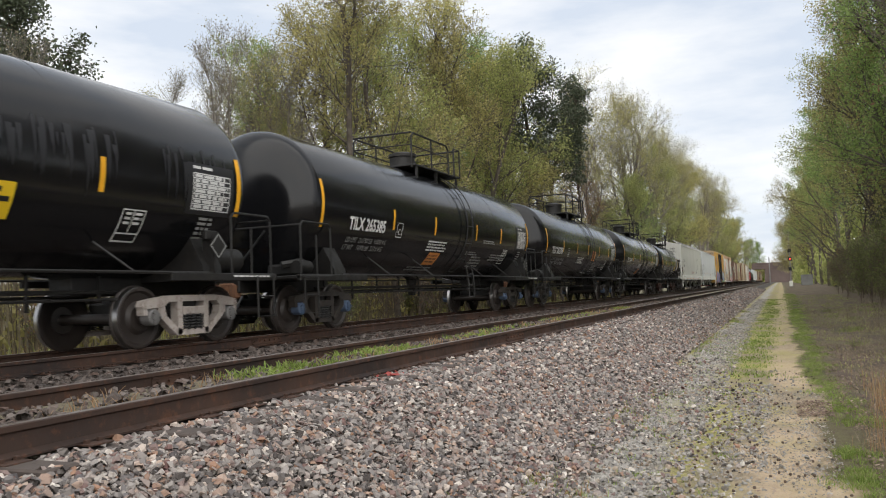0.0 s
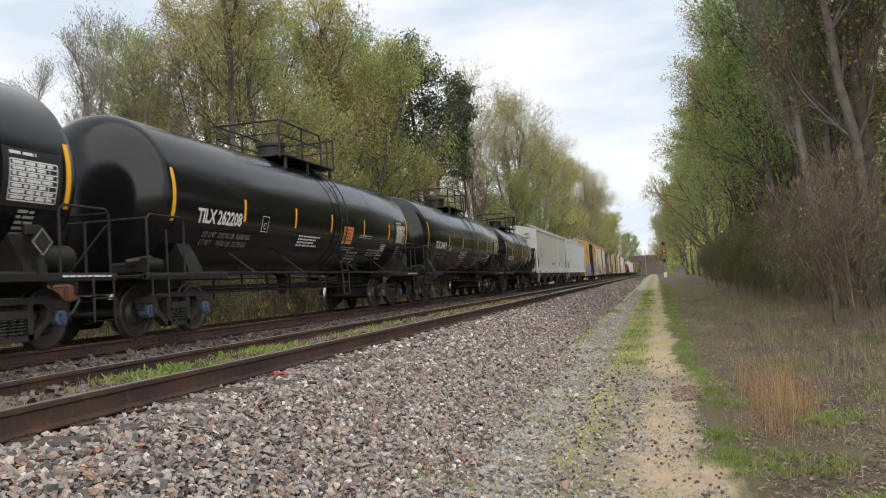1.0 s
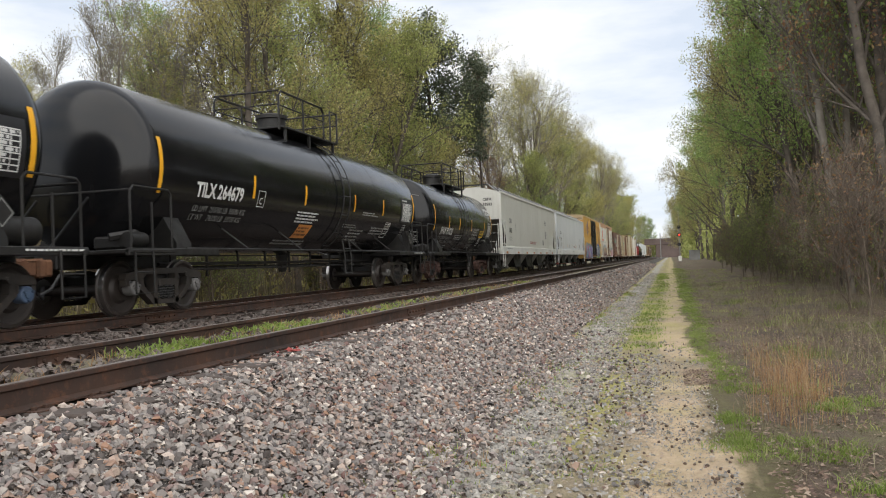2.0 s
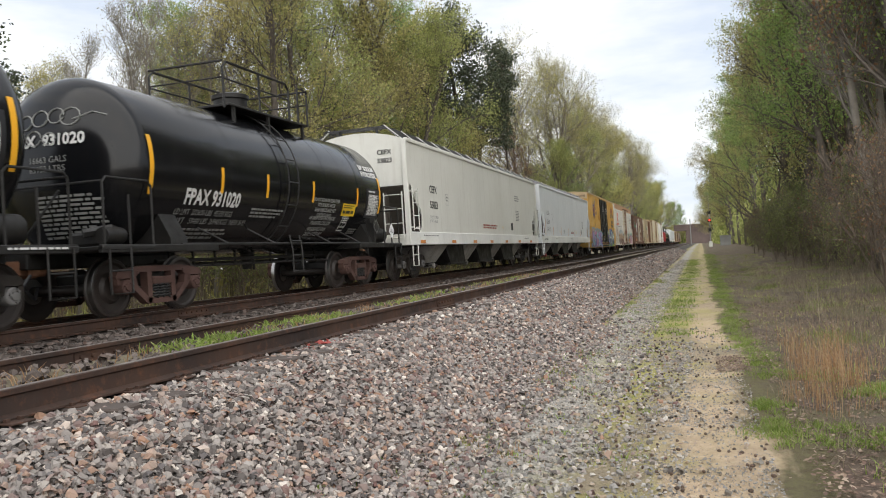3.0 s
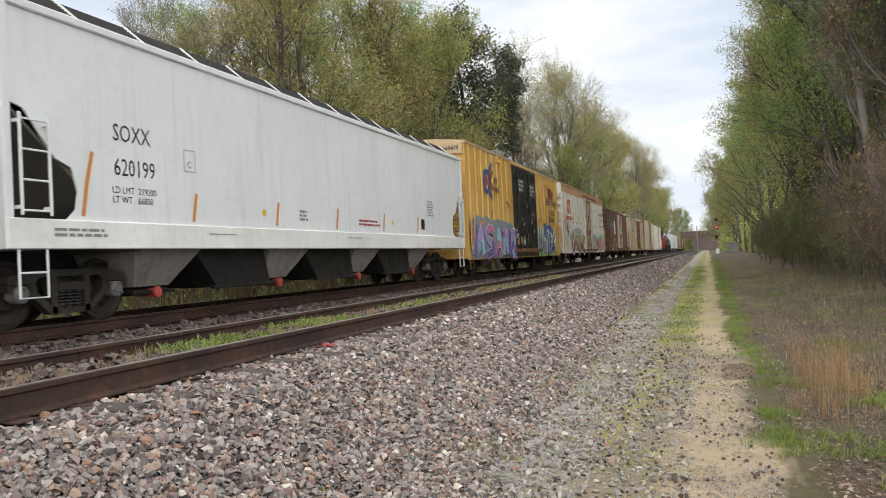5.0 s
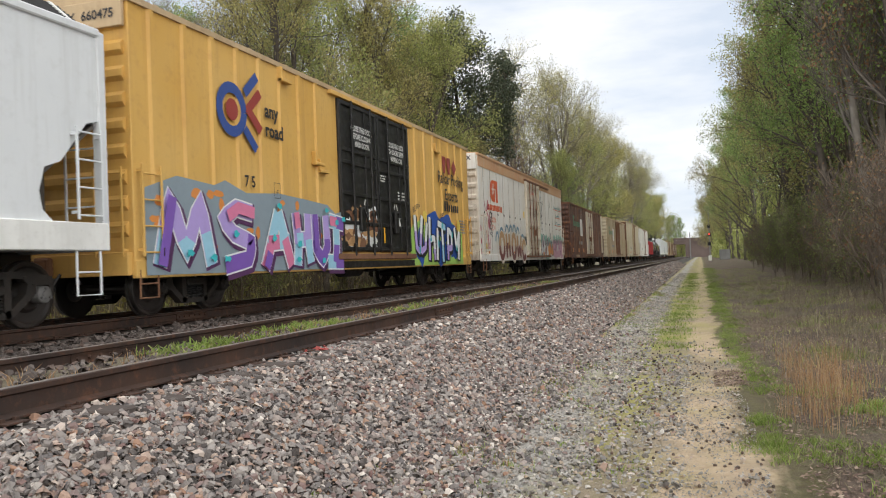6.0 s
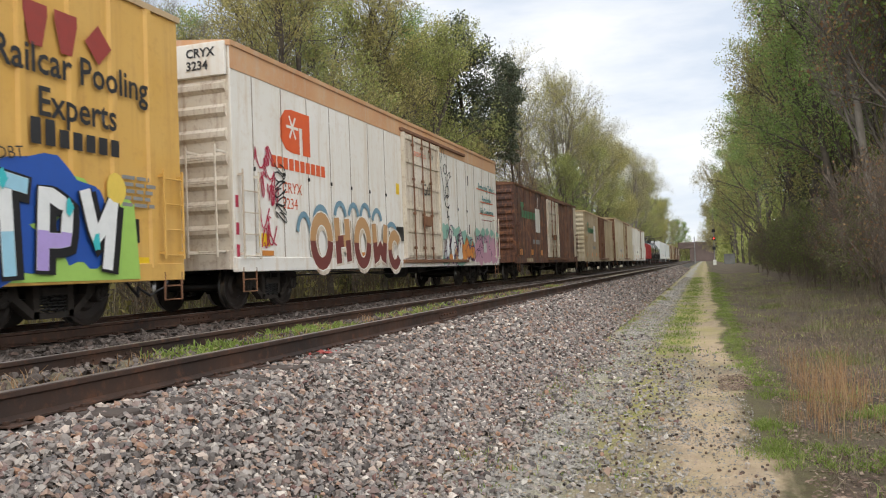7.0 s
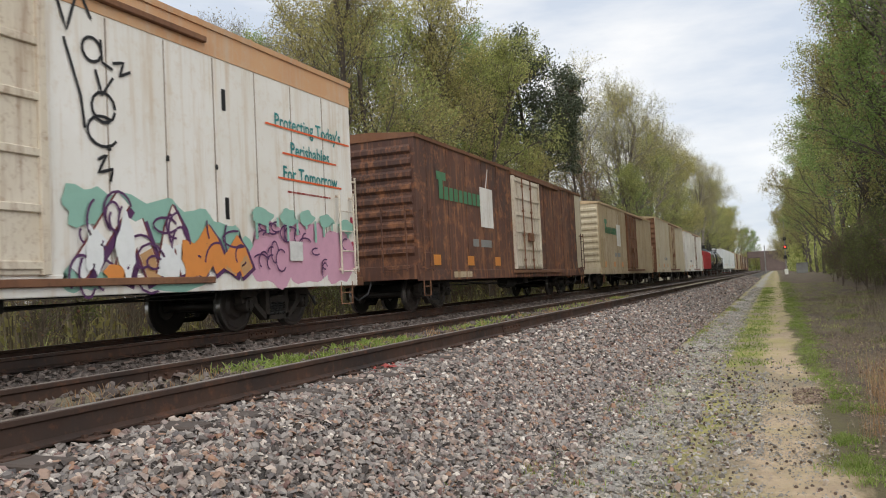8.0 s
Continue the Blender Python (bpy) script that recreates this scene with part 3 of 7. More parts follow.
def ladder(car, name, material, y0, y1, z0, z1, x, step=0.42, r=0.014, off=0.09):
    """A side ladder: two stiles with round rungs."""
    g = Geo()
    for y in (y0, y1):
        g.box(x + off - 0.008, x + off + 0.022, y - 0.018, y + 0.018, z0, z1, 0.004)
    z = z0 + 0.06
    while z < z1:
        g.tube([(x + off, y0, z), (x + off, y1, z)], r, 6)
        z += step
    for z in (z0 + 0.1, z1 - 0.1):
        for y in (y0, y1):
            g.box(x - 0.01, x + off, y - 0.02, y + 0.02, z - 0.02, z + 0.02)
    return part(name, g, material, car)


def end_ladder(car, name, material, x0, x1, z0, z1, y, way, step=0.42, off=0.09):
    g = Geo()
    for x in (x0, x1):
        g.box(x - 0.018, x + 0.018, y + way * off, y + way * (off + 0.025), z0, z1, 0.004)
    z = z0 + 0.06
    while z < z1:
        g.tube([(x0, y + way * off, z), (x1, y + way * off, z)], 0.014, 6)
        z += step
    for z in (z0 + 0.1, z1 - 0.1):
        for x in (x0, x1):
            g.box(x - 0.02, x + 0.02, *sorted((y, y + way * off)), z - 0.02, z + 0.02)
    return part(name, g, material, car)


def stirrup(car, material, y0, y1, x, top=1.0, low=0.42):
    g = Geo()
    g.tube([(x, y0, top), (x, y0, low), (x, y1, low), (x, y1, top)], 0.018, 6)
    g.tube([(x, y0, (top + low) / 2), (x, y1, (top + low) / 2)], 0.014, 6)
    part("step", g, material, car)


TRAIN_X = -9.61
SPEED = 17.35
CARS = []


def new_car(name, at, label, category, group=""):
    ob = thing(name, pose(TRAIN_X, at, 0), label, category, group)
    CARS.append((ob, at))
    return ob


# ---- tank cars ----


def tank_car(at, length, r, zc, trucks, label, sill, marks, plat=(-1.45, 1.95), frame_paint="truck", caps="cap", bands=(), near=True):
    car = new_car("tank_car", at, label, "tank car", "tank cars of the train")
    h, head = length / 2, 0.62
    half = [(h + head * math.sin(t), r * (math.cos(t) ** 0.85)) for t in [math.pi / 2 * i / 9 for i in range(9)]] + [(h + head, 0.02)]
    prof = [(-d, q) for d, q in half[::-1]]
    for d in sorted(set([-h * 0.5, 0.0, h * 0.5])):
        prof += [(d - 0.03, r), (d - 0.025, r + 0.003), (d + 0.025, r + 0.003), (d + 0.03, r)]
    g = Geo().lathe(prof + half, 64, "y", (0, 0, zc))
    part("tank", g, M["tank"], car, "glossy black tank shell with grimy runs", 0.4)
    for d in bands:
        part("jacket_band", Geo().lathe([(d - 0.04, r), (d - 0.04, r + 0.004), (d + 0.04, r + 0.004), (d + 0.04, r)], 64, "y", (0, 0, zc)), M["tank"], car)
    # stub sills, bolsters and end decks
    for w in (-1, 1):
        g = Geo()
        y0, y1 = sorted((w * (trucks - 1.6), w * sill))
        g.box(-0.22, 0.22, y0, y1, 0.80, 1.12, 0.02)
        part("stub_sill", g, M["frame"], car)
        g = Geo()
        g.prism([(-1.45, 1.0), (1.45, 1.0), (1.45, 1.2), (1.15, 1.75), (0.6, 1.2), (-0.6, 1.2), (-1.15, 1.75), (-1.45, 1.2)], w * trucks - 0.22, w * trucks + 0.22, "y")
        part("tank_cradle", g, M["frame"], car)
        g = Geo()
        y0, y1 = sorted((w * (sill - 1.25), w * (sill - 0.05)))
        g.box(-1.55, 1.55, y0, y1, 1.02, 1.08, 0.01)
        for x in (-1.5, 1.5):
            g.box(x - 0.04, x + 0.04, *sorted((w * (trucks - 1.0), w * (sill - 0.05))), 0.98, 1.10, 0.01)
        part("end_deck", g, M["frame"], car)
        g = Geo()
        y = w * (sill - 0.15)
        for x in (-1.5, 1.5):
            g.tube([(x, y, 1.05), (x, y, 2.0), (x, y - w * 0.08, 2.08), (x, y - w * 1.0, 2.08), (x, y - w * 1.08, 2.0), (x, y - w * 1.08, 1.05)], 0.02, 6)
            g.tube([(x, y - w * 0.55, 1.05), (x, y - w * 0.55, 1.85)], 0.02, 6)
        g.tube([(-1.5, y, 2.02), (1.5, y, 2.02)], 0.02, 6)
        part("end_railing", g, M["frame"], car)
        g = Geo()
        for x in (-1.1, -0.1):
            g.tube([(x, y + w * 0.0, 1.1), (x + 0.75, y - w * 0.1, 1.95)], 0.022, 5)
        part("crossover_brace", g, M["frame"], car)
        for x in (-1.56, 1.56):
            stirrup(car, M["frame"], y - w * 0.02, y - w * 0.48, x, 1.05, 0.38)
        coupler(car, w * sill, w)
        # brake reservoir and placard holder
        if w > 0:
            for x in (1.18, -1.18):
                g = Geo().lathe([(sill - 1.55, 0.06), (sill - 1.5, 0.2), (sill - 0.75, 0.2), (sill - 0.7, 0.06)], 18, "y", (x, 0, 1.32))
                part("air_reservoir", g, M["frame"], car)
            g = Geo()
            g.prism([(1.35, 1.1), (1.55, 1.1), (1.50, 1.75), (1.30, 1.75)], trucks - 0.06, trucks - 0.02, "y")
            g.box(1.44, 1.50, trucks - 0.2, trucks + 0.08, 1.62, 1.76, 0.01)
            part("placard_bracket", g, M["frame"], car)
            decal(car, "placard", [[(trucks - 0.22, 1.52), (trucks, 1.30), (trucks + 0.22, 1.52), (trucks, 1.74)]], M["frame"], 1.57)
            decal(car, "placard_border", stroke([(trucks - 0.18, 1.52), (trucks, 1.34), (trucks + 0.18, 1.52), (trucks, 1.70), (trucks - 0.18, 1.52)], 0.025), M["dim_letter"], 1.575)
        else:
            g = Geo()
            g.box(0.5, 1.1, -sill + 0.5, -sill + 0.85, 1.1, 1.32, 0.04)
            g.tube([(0.9, -sill + 0.4, 1.3), (1.15, -sill + 0.7, 1.36), (1.05, -sill + 1.1, 1.28)], 0.07, 6)
            g.lathe([(-sill + 0.45, 0.13), (-sill + 0.85, 0.13)], 12, "y", (1.2, 0, 1.25))
            part("brake_valve", g, M["frame"], car)
    # long grab rail along the belly with its struts, and the piping below
    for s in (-1, 1):
        g = Geo()
        g.tube([(s * 1.5, -trucks, 1.10), (s * 1.5, trucks, 1.10)], 0.022, 6)
        for y in (-h * 0.62, -h * 0.27, h * 0.27, h * 0.62):
            g.tube([(s * 1.5, y + 0.25, 1.10), (s * (math.cos(-0.75) * r), y - 0.1, zc + r * math.sin(-0.75))], 0.018, 5)
        part("side_rail", g, M["frame"], car)
    g = Geo()
    g.tube([(0.35, -trucks + 0.8, 0.86), (0.35, trucks - 0.8, 0.86)], 0.035, 6)
    g.tube([(-0.3, -trucks + 0.8, 0.80), (-0.3, trucks - 0.8, 0.80)], 0.025, 6)
    g.tube([(0.75, -trucks + 1.0, 0.74), (0.75, trucks - 1.0, 0.74)], 0.02, 6)
    for i in range(9):
        y = -trucks + 1.2 + i * (2 * trucks - 2.4) / 8
        g.box(0.33, 0.37, y - 0.02, y + 0.02, 0.6 if i % 3 == 1 else 0.74, 1.12)
        g.box(0.3, 0.8, y - 0.015, y + 0.015, 0.74, 0.77)
    g.lathe([(0.62, 0.1), (0.95, 0.14), (1.15, 0.2)], 14, "z", (0, 0.3, 0))
    part("brake_piping", g, M["frame"], car)
    # manway housing, its platform and railing
    p0, p1 = plat
    top = zc + r
    g = Geo()
    g.box(-0.75, 0.95, p0 + 0.2, p1, top - 0.02, top + 0.03, 0.01)
    for y in (p0 + 0.4, (p0 + p1) / 2, p1 - 0.2):
        for x in (-0.7, 0.9):
            g.box(x - 0.03, x + 0.03, y - 0.03, y + 0.03, top - 0.42, top, 0.0)
    part("platform", g, M["frame"], car)
    g = Geo().lathe([(top - 0.15, 0.36), (top + 0.42, 0.36), (top + 0.44, 0.40), (top + 0.52, 0.40), (top + 0.58, 0.22), (top + 0.60, 0.03)], 20, "z")
    part("manway_housing", g, M["frame"], car, smooth=0.5)
    rz = top + 0.82
    for x in (-0.75, 0.95):
        g = Geo()
        g.tube([(x, p0, top - 0.1), (x, p0, rz - 0.12), (x, p0 + 0.12, rz), (x, p1 - 1.0, rz), (x, p1 - 0.88, rz - 0.12), (x, p1 - 0.88, top)], 0.026, 6)
        g.tube([(x, (p0 + p1) / 2 - 0.4, top), (x, (p0 + p1) / 2 - 0.4, rz)], 0.026, 6)
        g.tube([(x, p0, top + 0.48), (x, p1 - 0.88, top + 0.48)], 0.018, 6)
        part("railing", g, M["frame"], car)
        part("railing", Geo().tube([(x, p1 - 0.45, top), (x, p1 - 0.45, rz), (x, p1, rz), (x, p1, top)], 0.026, 6), M["frame"], car)
    for y in (p0, p1):
        part("railing", Geo().tube([(-0.75, y, rz), (0.95, y, rz)], 0.026, 6).tube([(-0.75, y, top + 0.5), (0.95, y, top + 0.5)], 0.018, 6), M["frame"], car)
    # ladder bent round the shell
    g = Geo()
    ly = 0.75 if p1 > 1.8 else -0.45
    angs = [-0.95 + 2.15 * i / 14 for i in range(15)]
    for y in (ly, ly + 0.42):
        g.tube([((r + 0.1) * math.cos(a), y, zc + (r + 0.1) * math.sin(a)) for a in angs] , 0.016, 5)
        g.tube([(1.5, y, zc - r * 0.78), (1.56, y, 0.95), (1.56, y, 0.5)], 0.018, 5)
    for a in angs[::2]:
        g.tube([((r + 0.1) * math.cos(a), ly, zc + (r + 0.1) * math.sin(a)), ((r + 0.1) * math.cos(a), ly + 0.42, zc + (r + 0.1) * math.sin(a))], 0.013, 5)
    for z in (0.52, 0.85, 1.15):
        g.tube([(1.55, ly, z), (1.55, ly + 0.42, z)], 0.016, 5)
    part("ladder", g, M["frame"], car)
    # reflective marks
    for y in (-h + 0.03, h - 0.03):
        decal(car, "reflector", [rect(y - 0.05, y + 0.05, zc - 0.52, zc + 0.42)], M["yellow_mark"], 0, r, zc, 0.008, "tall yellow reflective stripe")
    for y in marks:
        decal(car, "reflector", [rect(y - 0.045, y + 0.045, zc - 0.40, zc + 0.06)], M["yellow_mark"], 0, r, zc, 0.008, "short yellow reflective stripe")
    running_gear(car, (-trucks, trucks), frame_paint, caps)
    return car


def table_block(car, y0, y1, z0, z1, r, zc, seed):
    """A printed data table: white frame, rows and columns on a black panel."""
    decal(car, "data_panel", [rect(y0 - 0.12, y1 + 0.1, z0 - 0.08, z1 + 0.16)], M["sign_black"], 0, r, zc, 0.005)
    w, polys = 0.018, []
    for i in range(8):
        z = z0 + (z1 - z0) * i / 7
        polys.append(rect(y0, y1, z - w / 2, z + w / 2))
    for y in (y0, y0 + 0.45 * (y1 - y0), y0 + 0.63 * (y1 - y0), y0 + 0.82 * (y1 - y0), y1):
        polys.append(rect(y - w / 2, y + w / 2, z0, z1))
    polys += bars(y0 + 0.04, y1 - 0.04, z0, z1, 7, seed) + bars(y0, y0 + 0.5, z1 + 0.05, z1 + 0.13, 1, seed)
    decal(car, "data_table", polys, M["white_letter"], 0, r, zc, 0.009)


def square_block(car, y, z, s, r, zc):
    polys = stroke([(y, z), (y + s, z), (y + s, z + s), (y, z + s), (y, z)], 0.025) + stroke([(y + s / 2, z + 0.25 * s), (y + s / 2, z + s)], 0.02) + stroke([(y, z + 0.25 * s), (y + s, z + 0.25 * s)], 0.02)
    polys += bars(y + 0.06, y + s * 0.45, z + 0.5 * s, z + 0.95 * s, 3, 5) + bars(y + s * 0.56, y + s * 0.95, z + 0.5 * s, z + 0.95 * s, 3, 6)
    decal(car, "test_stencil", polys, M["white_letter"], 0, r, zc)


def tilx(at, number, orange, seed, label, printed=True, marks=(-3.70, -1.28, 1.76, 3.98), **kw):
    r, zc = 1.50, 2.55
    car = tank_car(at, 13.76, r, zc, 6.2, label, 7.85, marks, **kw)
    lettering(car, "reporting_mark", "TILX " + number, -6.05 if orange == "high" else -5.75, 2.06, 0.36, M["white_letter"], 0, r, zc, squeeze=0.86, bold=0.012)
    lettering(car, "load_limit", "LD LMT  210700 LB  96000 KG\nLT WT    74300 LB  33700 KG", -5.72, 1.80, 0.15, M["dim_letter"], 0, r, zc, squeeze=0.95)
    decal(car, "plate_mark", stroke([(-3.5, 2.0), (-3.22, 2.0), (-3.22, 2.32), (-3.5, 2.32), (-3.5, 2.0)], 0.02), M["white_letter"], 0, r, zc)
    lettering(car, "plate_letter", "C", -3.44, 2.05, 0.2, M["white_letter"], 0, r, zc)
    if printed:
        decal(car, "warning_print", bars(-1.55, -0.3, 1.74, 2.02, 4, seed), M["white_letter"], 0, r, zc)
    if orange == "low":
        decal(car, "orange_panel", [rect(-1.22, -0.50, 1.42, 1.72)], M["orange_mark"], 0, r, zc, 0.006, "faded orange warning panel")
        decal(car, "panel_print", bars(-1.18, -0.55, 1.46, 1.68, 3, seed + 9), M["rust"], 0, r, zc, 0.010)
        decal(car, "lower_print", bars(-1.9, -0.1, 1.26, 1.38, 2, seed + 3), M["dim_letter"], 0, r, zc)
    else:
        decal(car, "orange_panel", [rect(1.2, 1.9, 1.90, 2.36)], M["orange_mark"], 0, r, zc, 0.006, "orange warning panel")
        decal(car, "panel_print", bars(1.26, 1.85, 1.95, 2.32, 4, seed + 9), M["rust"], 0, r, zc, 0.010)
    if printed:
        decal(car, "service_print", bars(1.3, 2.3, 1.72, 1.84, 2, seed + 1) + bars(1.9, 2.9, 1.40, 1.72, 4, seed + 2) + bars(3.4, 5.0, 1.60, 1.82, 3, seed + 4) + bars(2.4, 3.6, 2.08, 2.2, 2, seed + 5), M["dim_letter"], 0, r, zc)
    table_block(car, 5.75, 6.62, 2.08, 2.62, r, zc, seed)
    square_block(car, 4.45, 1.55, 0.42, r, zc)
    decal(car, "corner_print", bars(6.0, 6.35, 1.62, 1.98, 5, seed + 6), M["dim_letter"], 0, r, zc)
    decal(car, "sill_print", bars(6.6, 7.7, 1.025, 1.075, 1, seed), M["white_letter"], 1.545)
    # numbers on the end facing the walkway
    lettering(car, "end_number", number, 0.12, 2.62, 0.17, M["white_letter"], (6.85, 0.62, r, zc), end=True, bold=0.008)
    lettering(car, "end_capacity", "25380 US GAL\n96073 L", 0.12, 2.44, 0.105, M["white_letter"], (6.85, 0.62, r, zc), end=True)
    end_print(car, 0.1, 0.95, 1.45, 1.75, (6.85, 0.62, r, zc), 7, seed)
    return car


def end_print(car, x0, x1, z0, z1, y, rows, seed):
    ob = decal(car, "end_print", bars(x0, x1, z0, z1, rows, seed), M["dim_letter"], 0)
    for v in ob.data.vertices:
        v.co = (v.co.y, end_face(y, v.co.y, v.co.z) - 0.004, v.co.z)


tilx_a = tilx(4.0, "262741", "low", 11, "glossy black tank car with a bright yellow sign", False, frame_paint="truck_pale", caps="cap_grey")
decal(tilx_a, "warning_sign", [rect(2.05, 2.72, 1.72, 2.14)], M["sign_yellow"], 0, 1.50, 2.55, 0.012, "bright yellow emergency sign")
decal(tilx_a, "sign_print", bars(2.1, 2.68, 1.78, 2.1, 3, 2), M["sign_black"], 0, 1.50, 2.55, 0.016)
rng = random.Random(8)
runs = []
for i in range(90):
    y = rng.uniform(-1.5, 6.6)
    if math.sin(2.4 * y) + math.sin(5.1 * y) > -0.5:
        z, w, d = rng.uniform(2.75, 3.0), rng.uniform(0.015, 0.05), rng.uniform(0.15, 0.75)
        runs.append([(y - w, z), (y + w, z), (y + w * 0.7, z - d * 0.6), (y + w * 0.2, z - d), (y - w * 0.5, z - d * 0.7)])
tagged(decal(tilx_a, "drip_runs", runs, M["sign_black"], 0, 1.50, 2.55, 0.004, "dull black runs down the shell"), kind="stuff")
tilx(20.35, "265385", "low", 21, "glossy black tank car with an orange panel low on its shell")
tilx(36.7, "262208", "high", 31, "glossy black tank car with an orange panel at mid height", marks=(-4.3, -1.86, 0.32, 2.75, 5.0))
tilx(53.2, "264679", "low", 41, "glossy black tank car coupled ahead of a shorter one", caps="cap_grey")

# the shorter tank car
R5, Z5 = 1.47, 2.42
fpax = tank_car(67.45, 9.5, R5, Z5, 4.1, "shorter black tank car with rusty trucks and a yellow sign", 6.05, (-2.74, -1.14, 0.85, 3.25), (-1.75, 1.75), "truck_rust", "truck_rust", (-2.3, -0.4, 1.5, 3.3))
lettering(fpax, "reporting_mark", "FPAX 931020", -3.78, 1.80, 0.36, M["white_letter"], 0, R5, Z5, squeeze=0.84, bold=0.012)
lettering(fpax, "load_limit", "LD LMT  203600 LBS  92350 KGS\nLT WT    59400 LBS  26940 KGS  NEW 8-93", -3.95, 1.62, 0.14, M["dim_letter"], 0, R5, Z5, squeeze=0.9)
decal(fpax, "small_print", bars(-3.9, -2.0, 1.22, 1.42, 3, 7) + bars(-1.6, -0.3, 1.62, 1.82, 3, 8), M["dim_letter"], 0, R5, Z5)
lettering(fpax, "contents_mark", "50% SODIUM\nHYDROXIDE", 3.68, 3.0, 0.17, M["white_letter"], 0, R5, Z5, squeeze=1.0, bold=0.01)
lettering(fpax, "cleaning_notice", "DO NOT STEAM OR CLEAN TANK\nWITH BOILING WATER\nSHARP OBJECTS MUST NOT\nCONTACT LINING", 1.58, 2.06, 0.112, M["dim_letter"], 0, R5, Z5, squeeze=0.78, align="CENTER", bold=0.004)
lettering(fpax, "pressure_notice", "MAXIMUM OPERATING PRESSURE\nFOR HEATER COILS 25 PSI", 1.58, 1.66, 0.11, M["dim_letter"], 0, R5, Z5, squeeze=0.78, align="CENTER", bold=0.004)
lettering(fpax, "insulation_notice", "FIBERGLASS INSULATION\nDO NOT EXCEED 450 F", 1.55, 1.42, 0.105, M["dim_letter"], 0, R5, Z5, squeeze=0.78, align="CENTER", bold=0.004)
decal(fpax, "warning_sign", [rect(2.45, 3.2, 1.78, 2.07)], M["sign_yellow"], 0, R5, Z5, 0.012, "yellow emergency sign with black print")
decal(fpax, "sign_print", bars(2.5, 3.15, 1.95, 2.05, 2, 3) + bars(2.5, 3.15, 1.81, 1.93, 1, 4), M["sign_black"], 0, R5, Z5, 0.016)
square_block(fpax, 2.65, 1.44, 0.32, R5, Z5)
decal(fpax, "service_print", bars(3.3, 3.9, 1.36, 1.5, 3, 5) + bars(2.6, 4.2, 1.22, 1.28, 1, 6), M["dim_letter"], 0, R5, Z5)
table_block(fpax, 3.95, 4.6, 1.85, 2.35, R5, Z5, 17)
lettering(fpax, "end_number", "FPAX  931020", -0.75, 2.72, 0.25, M["white_letter"], (4.75, 0.62, R5, Z5), end=True, bold=0.008)
lettering(fpax, "end_capacity", "16663 GALS\n63152 LTRS", -0.3, 2.45, 0.14, M["dim_letter"], (4.75, 0.62, R5, Z5), end=True)
end_print(fpax, -0.2, 0.95, 1.25, 1.95, (4.75, 0.62, R5, Z5), 10, 5)
g = Geo()
for k, (x, z, q) in enumerate([(-0.75, 3.1, 0.14), (-0.4, 3.12, 0.12), (-0.1, 3.16, 0.13), (0.2, 3.18, 0.12), (0.45, 3.15, 0.14), (-0.2, 2.85, 0.12), (0.1, 2.82, 0.1)]):
    ring = [(x + q * math.cos(t) * 1.2, z + q * math.sin(t)) for t in [6.0 * i / 12 for i in range(13)]]
    g.tube([(a, end_face((4.75, 0.62, R5, Z5), a, b), b) for a, b in ring], 0.012, 4)
g.tube([(a, end_face((4.75, 0.62, R5, Z5), a, b), b) for a, b in ((0.5, 3.1), (0.8, 3.2), (1.0, 3.14))], 0.012, 4)
part("chalk_scrawl", g, M["dim_letter"], fpax, "loose white spray scrawl")
decal(fpax, "white_placard", [[(4.9, 1.42), (5.1, 1.20), (5.3, 1.42), (5.1, 1.64)]], M["spray_white"], 1.60, label="small white diamond placard")
lettering(fpax, "placard_number", "1824", 5.1, 1.37, 0.13, M["black_letter"], 1.60, lift=0.012, align="CENTER")

# ---- covered hoppers ----


